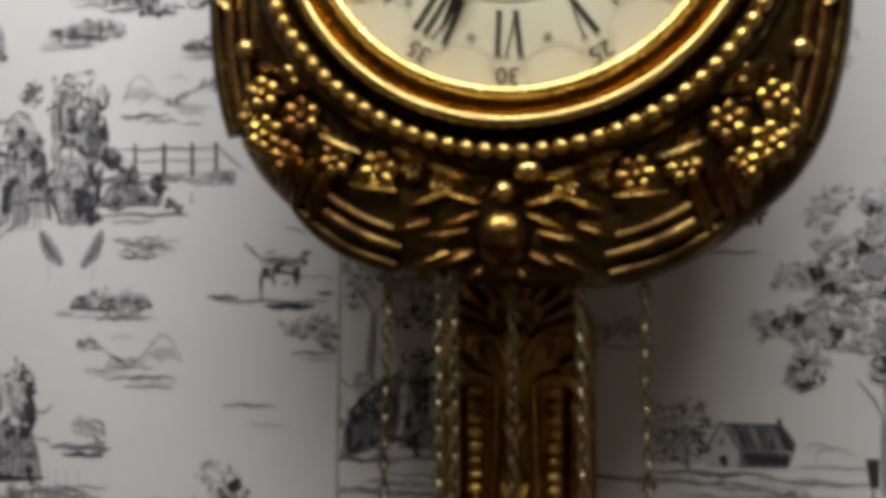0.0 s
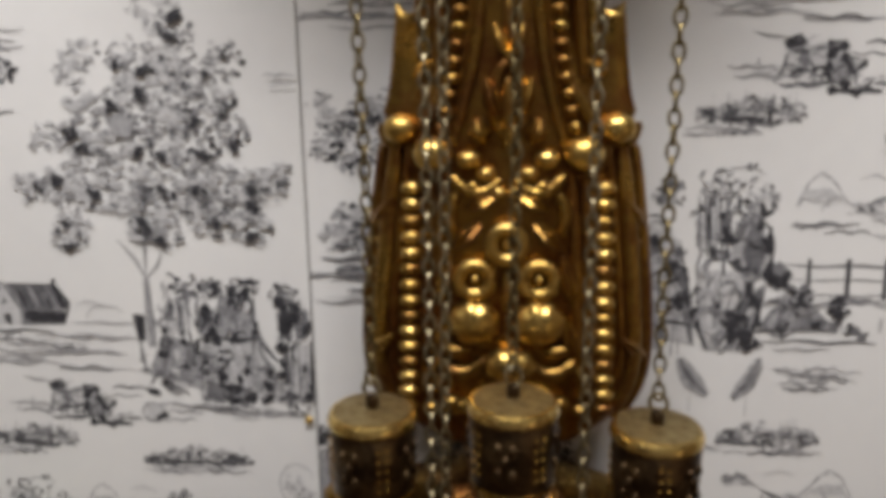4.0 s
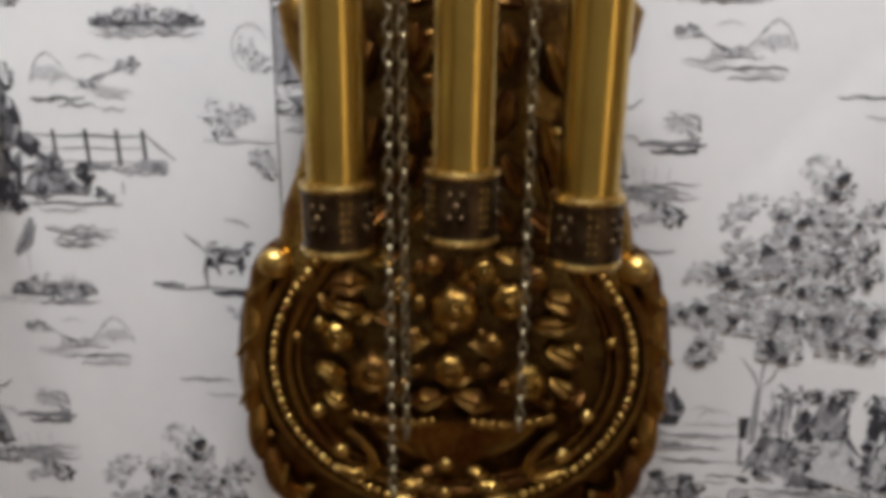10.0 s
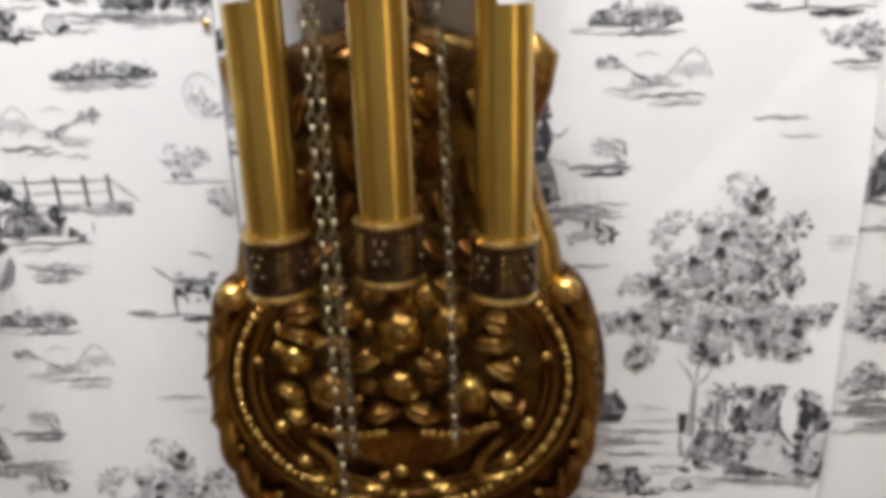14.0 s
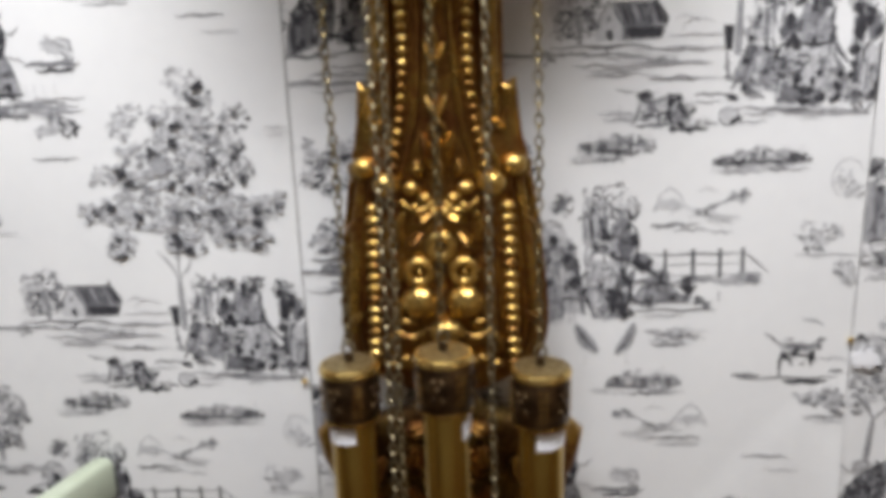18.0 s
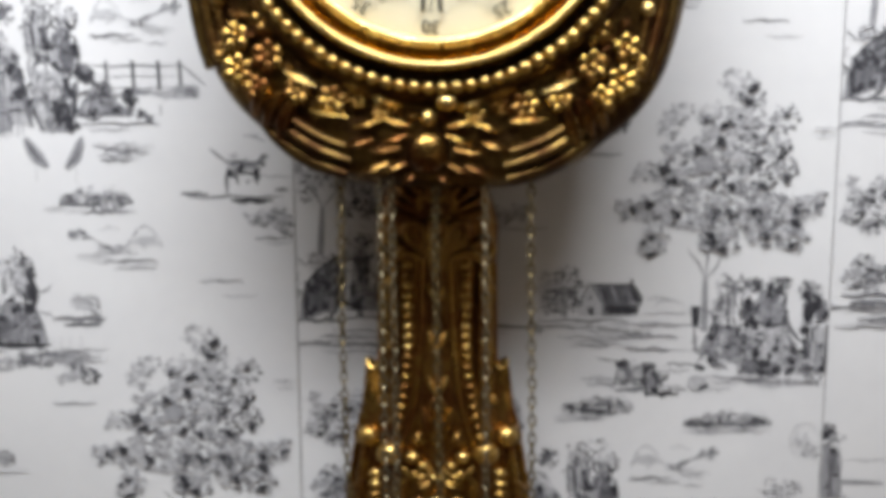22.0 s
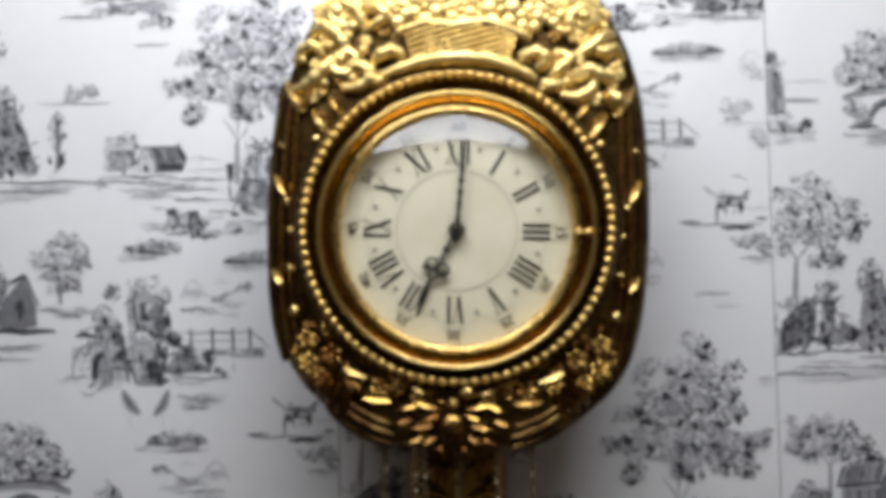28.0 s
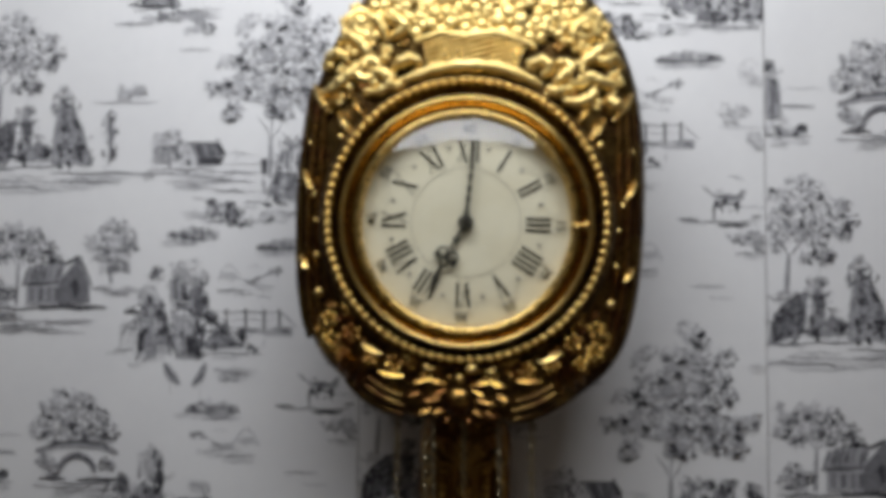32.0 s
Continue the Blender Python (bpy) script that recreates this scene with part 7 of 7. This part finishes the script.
for sg in (-1, 1):
    for a, b, w in (((0.020, 1.245), (0.025, 1.292), 0.0055), ((0.010, 1.240), (0.012, 1.285), 0.0060)):
        bm = B()
        leaf(bm, (PX + sg * a[0], a[1]), (PX + sg * b[0], b[1]), w, PY - 0.002, PY - 0.004)
        part("neck_leaf", bm, BROWN_GILT, pendulum)
part("neck_plate", bulged(B(), NECK, PX, PY + 0.010, PY - 0.012, 2.4, 40, 20, None, 0.01), CASE, pendulum)
for i in range(14):
    for sg in (-1, 1):
        bm = ball(B(), (PX + sg * (0.018 + 0.004 * math.sin(i)), PY - 0.013, 1.075 + 0.0145 * i), (0.006, 0.0055, 0.0048), u=8, v=6)
        part("stud", bm, GILT if i % 4 == 0 else BROWN_GILT, pendulum)
for sg in (-1, 1):
    bm = B()
    horn = [(0.112, 1.015), (0.116, 1.048), (0.111, 1.080), (0.101, 1.112), (0.096, 1.145), (0.099, 1.175), (0.107, 1.200), (0.110, 1.222), (0.105, 1.236)]
    tube(bm, [(PX + sg * x, PY, z) for x, z in horn], [0.016, 0.0185, 0.0165, 0.014, 0.012, 0.012, 0.0145, 0.0155, 0.006], 12)
    part("horn", bm, GILT, pendulum, "curved lyre horn with a rounded end")

BOB = [(0.772, 0.0), (0.7735, 0.014), (0.779, 0.038), (0.79, 0.067), (0.81, 0.105), (0.835, 0.134), (0.868, 0.156), (0.905, 0.169), (0.945, 0.1735), (0.985, 0.170), (1.018, 0.161), (1.042, 0.150), (1.06, 0.128), (1.075, 0.085), (1.082, 0.0)]
RING_A, RING_B, RING_Z = 0.137, 0.120, 0.962   # the cord round the picture


def bob_relief(x, z, s):
    r = math.hypot(x / RING_A, (z - RING_Z) / RING_B)
    h = 0.0
    if r < 0.955:
        h -= 0.010 * min(1.0, (0.955 - r) / 0.12)
        h += 0.0026 * noise.noise(Vector((x * 60, z * 60, 7)))
    if r > 1.05:
        a = math.atan2(z - RING_Z, x)
        h += 0.0042 * math.sin(a * 12 + r * 6) + 0.0022 * noise.noise(Vector((x * 40, z * 40, 2)))
    return h


part("bob", bulged(B(), BOB, PX, PY + 0.014, PY - 0.014, 3.0, 100, 80, bob_relief, 0.02), DARK_GILT, pendulum, "broad embossed brass bob, shade of its hollows in the colour")
for sg in (-1, 1):
    # the lobed rim, in overlapping lengths of twisted leaf
    for i in range(6):
        z0 = 0.792 + 0.042 * i
        bm = B()
        pts, rs = [], []
        for k in range(9):
            t = k / 8
            z = z0 + 0.050 * t
            pts.append((PX + sg * (curve_at(BOB, z) - 0.0135 + 0.005 * math.sin(2.6 * t + i)), PY - 0.004 - 0.004 * math.sin(math.pi * t), z))
            rs.append(0.0062 + 0.0034 * math.sin(math.pi * (0.12 + 0.76 * t)) ** 1.2)
        tube(bm, pts, rs, 9)
        part("rim_lobe", bm, BROWN_GILT, pendulum)
        bm = B()
        tube(bm, [(PX + sg * (curve_at(BOB, z0 + 0.004 + 0.034 * t) - 0.004 - 0.021 * t), PY - 0.006 - 0.010 * math.sin(math.pi * t * 0.9), z0 + 0.004 + 0.034 * t) for t in (0, 0.25, 0.5, 0.75, 1)], [0.0012, 0.0024, 0.0028, 0.0024, 0.0012], 7)
        part("rim_vein", bm, GILT, pendulum)


# the sunken field behind the fruit: a dark sheet added for the shade in the gaps
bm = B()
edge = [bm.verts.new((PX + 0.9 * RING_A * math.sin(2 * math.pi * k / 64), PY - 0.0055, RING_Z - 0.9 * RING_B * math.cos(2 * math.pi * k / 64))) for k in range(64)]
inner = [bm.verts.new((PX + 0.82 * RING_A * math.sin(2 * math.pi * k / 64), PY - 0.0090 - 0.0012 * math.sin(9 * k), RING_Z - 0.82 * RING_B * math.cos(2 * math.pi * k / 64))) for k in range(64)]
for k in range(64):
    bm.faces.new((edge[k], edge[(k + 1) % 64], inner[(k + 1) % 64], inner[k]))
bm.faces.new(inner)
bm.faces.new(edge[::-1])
part("bob_shade_field", bm, CASE, pendulum, "added dark sheet for the shade behind the fruit")


def ring_point(t, k=1.0):
    """The cord round the picture: an oval below, drawn up along the neck above."""
    if abs(t) <= 2.25:
        return k * RING_A * math.sin(t), RING_Z - k * RING_B * math.cos(t)
    q = (abs(t) - 2.25) / 0.75
    x, z = 0.1066 - 0.038 * q**0.75, 1.0374 + 0.105 * q
    return math.copysign(x + (k - 1) * 0.11, t), z + (k - 1) * 0.05


for i in range(104):
    t = -3.0 + 6.0 * i / 103
    x, z = ring_point(t)
    bm = ball(B(), (PX + x, PY - 0.0165, z), (0.0041, 0.0038, 0.0035), (0, math.degrees(t), 0), 8, 6)
    part("bead", bm, GILT_WORN if i % 2 else GILT, pendulum)
for k, w in ((1.075, 0.0042), (0.925, 0.0042), (0.875, 0.0030)):
    bm = B()
    tube(bm, [(PX + ring_point(t, k)[0], PY - 0.0125 + 0.004 * (k < 0.9), ring_point(t, k)[1]) for t in np.linspace(-3.0, 3.0, 80)], w, 7)
    part("cord_rim", bm, BROWN_GILT, pendulum)
yb = PY - 0.0115
for x, z, r in ((0.0005, 1.009, 0.0195), (-0.0602, 0.9555, 0.0182), (0.057, 0.951, 0.0172), (-0.0876, 0.9855, 0.0132), (0.0413, 1.0165, 0.0162), (-0.0411, 1.0245, 0.0128), (-0.0024, 0.960, 0.0142), (-0.030, 0.985, 0.0095), (0.030, 0.981, 0.0095), (0.022, 1.039, 0.0105), (-0.016, 1.043, 0.0085), (0.060, 1.035, 0.0095), (0.024, 0.960, 0.0075), (-0.028, 0.958, 0.007)):
    # a ripe half with a sunken ring and a button in its middle, faintly lobed
    h = 0.82 * r
    bm = lathe(B(), [(0, h), (0.16 * r, 0.97 * h), (0.27 * r, 0.84 * h), (0.34 * r, 0.78 * h), (0.42 * r, 0.88 * h), (0.58 * r, 0.84 * h), (0.80 * r, 0.62 * h), (0.98 * r, 0.22 * h), (1.06 * r, -0.3 * h)], (0, 0, 0), "y", 24)
    for v in bm.verts:
        a, q = math.atan2(v.co.z, v.co.x), math.hypot(v.co.x, v.co.z) / r
        k = 1 + 0.06 * math.cos(7 * a + x * 90) * min(1.0, q)
        v.co.x, v.co.z = v.co.x * k, v.co.z * k
    bm.transform(Matrix.Translation((PX + x, yb, z)))
    part("fruit", bm, GILT, pendulum)
for a, b, w in (((-0.093, 1.028), (-0.062, 1.030), 0.0095), ((-0.092, 1.012), (-0.066, 1.008), 0.0080), ((0.066, 1.020), (0.094, 1.014), 0.0095), ((0.060, 0.998), (0.092, 1.000), 0.0080), ((0.070, 0.980), (0.099, 0.968), 0.0085), ((-0.06, 1.005), (-0.035, 0.998), 0.007), ((-0.105, 0.962), (-0.082, 0.955), 0.0065),
                 ((0.001, 0.940), (0.032, 0.931), 0.0090), ((-0.006, 0.938), (-0.034, 0.934), 0.0085), ((0.074, 0.955), (0.098, 0.940), 0.0075), ((-0.098, 0.940), (-0.078, 0.930), 0.0075), ((0.086, 0.930), (0.100, 0.945), 0.007), ((0.012, 0.985), (0.034, 0.972), 0.0045), ((-0.018, 0.985), (-0.04, 0.975), 0.0045),
                 ((-0.062, 1.045), (-0.040, 1.052), 0.007), ((0.030, 1.055), (0.052, 1.048), 0.007)):
    bm = B()
    leaf(bm, (PX + a[0], a[1]), (PX + b[0], b[1]), w, yb - 0.003, yb - 0.004)
    part("leaf", bm, GILT, pendulum)
rnd = random.Random(17)
for i in range(46):
    a, q = rnd.random() * 6.283, rnd.random() ** 0.5
    x, z = 0.80 * RING_A * q * math.cos(a), RING_Z + 0.80 * RING_B * q * math.sin(a)
    if z < 0.925 or abs(x) > 0.105:
        continue
    bm = B()
    if i % 2:
        r = rnd.uniform(0.0042, 0.0075)
        ball(bm, (PX + x, yb + 0.001, z), (r, r * 0.9, r), u=10, v=7)
        part("berry", bm, GILT, pendulum)
    else:
        b = rnd.random() * 6.283
        leaf(bm, (PX + x, z), (PX + x + 0.017 * math.cos(b), z + 0.017 * math.sin(b)), rnd.uniform(0.0040, 0.0058), yb - 0.001, yb - 0.002)
        part("leaf", bm, BROWN_GILT if i % 4 else GILT, pendulum)
# the bowl under the fruit, with roped lip and scrolled foot
bm = B()
rows = []
for i in range(11):
    t = i / 10
    half = 0.072 * (1 - t**1.6) ** 0.62 + 0.007
    rows.append([bm.verts.new((PX + half * math.cos(math.pi * k / 24), yb + 0.010 - (0.024 - 0.008 * t) * math.sin(math.pi * k / 24) - 0.0018 * math.cos(math.pi * k) * math.sin(math.pi * t), 0.922 - 0.046 * t)) for k in range(25)])
for p, q in zip(rows, rows[1:]):
    for k in range(24):
        bm.faces.new((p[k], p[k + 1], q[k + 1], q[k]))
bm.faces.new(rows[0])
bm.faces.new(rows[-1])
part("bowl", bm, BROWN_GILT, pendulum, "fruit bowl in relief")
for sg in (-1, 1):
    bm = B()
    tube(bm, [(PX + sg * (0.014 + 0.066 * t), yb - 0.012 + 0.012 * t * t, 0.921 - 0.004 * math.sin(3 * t)) for t in np.linspace(0, 1, 26)], [0.0044 + 0.0010 * math.sin(i * 2.2) for i in range(26)], 8)
    part("bowl_rope", bm, GILT, pendulum)
    bm = B()
    tube(bm, [(PX + sg * x, yb - 0.004, z) for x, z in ((0.082, 0.908), (0.073, 0.900), (0.064, 0.889), (0.060, 0.878), (0.066, 0.869), (0.080, 0.868), (0.093, 0.876))], [0.003, 0.004, 0.005, 0.0055, 0.0055, 0.005, 0.003], 8)
    part("scroll", bm, GILT, pendulum)
    for a, b, w in (((0.027, 0.8495), (0.056, 0.843), 0.0078), ((0.056, 0.840), (0.084, 0.832), 0.0066), ((0.018, 0.864), (0.046, 0.862), 0.0058), ((0.012, 0.842), (0.03, 0.834), 0.0060), ((0.014, 0.80), (0.044, 0.796), 0.0072), ((0.03, 0.815), (0.060, 0.815), 0.0068), ((0.012, 0.876), (0.03, 0.872), 0.0045)):
        bm = B()
        leaf(bm, (PX + sg * a[0], a[1]), (PX + sg * b[0], b[1]), w, yb - 0.006, yb - 0.006)
        part("leaf", bm, GILT_WORN if w > 0.0075 else GILT, pendulum)
    for x, z, r in ((0.104, 0.924, 0.0064), (0.087, 0.889, 0.0070), (0.132, 1.0435, 0.0128), (0.118, 0.985, 0.005)):
        bm = ball(B(), (PX + sg * x, yb - 0.005, z), (r, r * 0.8, r * 0.9))
        part("knob", bm, GILT_WORN if r > 0.006 else GILT, pendulum)
    for x0, z0, x1, z1 in ((0.146, 0.968, 0.166, 0.950), (0.142, 0.90, 0.160, 0.888), (0.112, 0.852, 0.130, 0.838), (0.065, 0.806, 0.074, 0.792), (0.140, 1.020, 0.160, 1.004)):
        bm = B()
        leaf(bm, (PX + sg * x0, z0), (PX + sg * x1, z1), 0.005, yb + 0.001, yb + 0.012)
        part("rim_strap", bm, GILT, pendulum)
    bm = B()
    scroll(bm, PX + sg * 0.146, 1.010, 0.0115, 1.1, 60, 0.0052, yb + 0.006, -sg)
    part("rim_scroll", bm, GILT, pendulum)
for z, r in ((0.880, 0.0066), (0.854, 0.0058), (0.8285, 0.0112), (0.806, 0.0080), (0.790, 0.0098)):
    bm = ball(B(), (PX - 0.0045, yb - 0.007, z), (r, r * 0.8, r * 0.85))
    part("knob", bm, GILT_WORN if r < 0.0105 else GILT, pendulum)

# ---------------------------------------------------------------- small things on the wall
for x, z in ((-0.1555, 1.2505), (0.3785, 1.287)):
    pin = thing("brass_pin", (x, -0.002, z), "small brass pin pressed into the wallpaper seam", "pin", "pins in the seams")
    part("pin_head", lathe(B(), [(0, 0.0035), (0.002, 0.003), (0.0031, 0.0015), (0.0031, 0.0005), (0, 0.0005)], (x, -0.0012, z), "y", 16), BRASS_BRIGHT, pin)
    part("pin_shank", lathe(B(), [(0.0006, 0.001), (0.0006, -0.004), (0, -0.004)], (x, -0.0012, z), "y", 8), STEEL, pin)

scrap = thing("paper_scrap", (0.394, -0.0045, 1.268), "torn white scrap of bare paper beside a pin", "paper scrap")
bm = B()
r = random.Random(3)
ring = [((0.013 + r.uniform(-0.004, 0.003)) * math.cos(a), (0.010 + r.uniform(-0.003, 0.003)) * math.sin(a)) for a in np.linspace(0, 6.2832, 15)[:-1]]
top, bottom = ([bm.verts.new((0.394 + u, y - 0.15 * max(0.0, u), 1.268 + v)) for u, v in ring] for y in (-0.0046, -0.0042))
bm.faces.new(top)
bm.faces.new(bottom[::-1])
for k in range(14):
    bm.faces.new((top[k], top[k - 1], bottom[k - 1], bottom[k]))
part("torn_sheet", bm, LABEL, scrap, smooth=False)

rail = thing("wooden_rail", (-0.385, -0.002, 1.147), "pale green painted wooden rail standing out from the wall", "rail")
bm = box(B(), -0.012, 0.012, -0.46, -0.001, -0.0235, 0.0235, 0.007)
for v in bm.verts:
    if v.co.y < -0.2:
        v.co.z *= 0.62
        v.co.z += 0.010
bm.transform(Matrix.Translation((-0.376, -0.001, 1.1450)) @ Matrix.Rotation(radians(-14), 4, "Z"))
part("rail_bar", bm, GREEN_PAINT, rail)
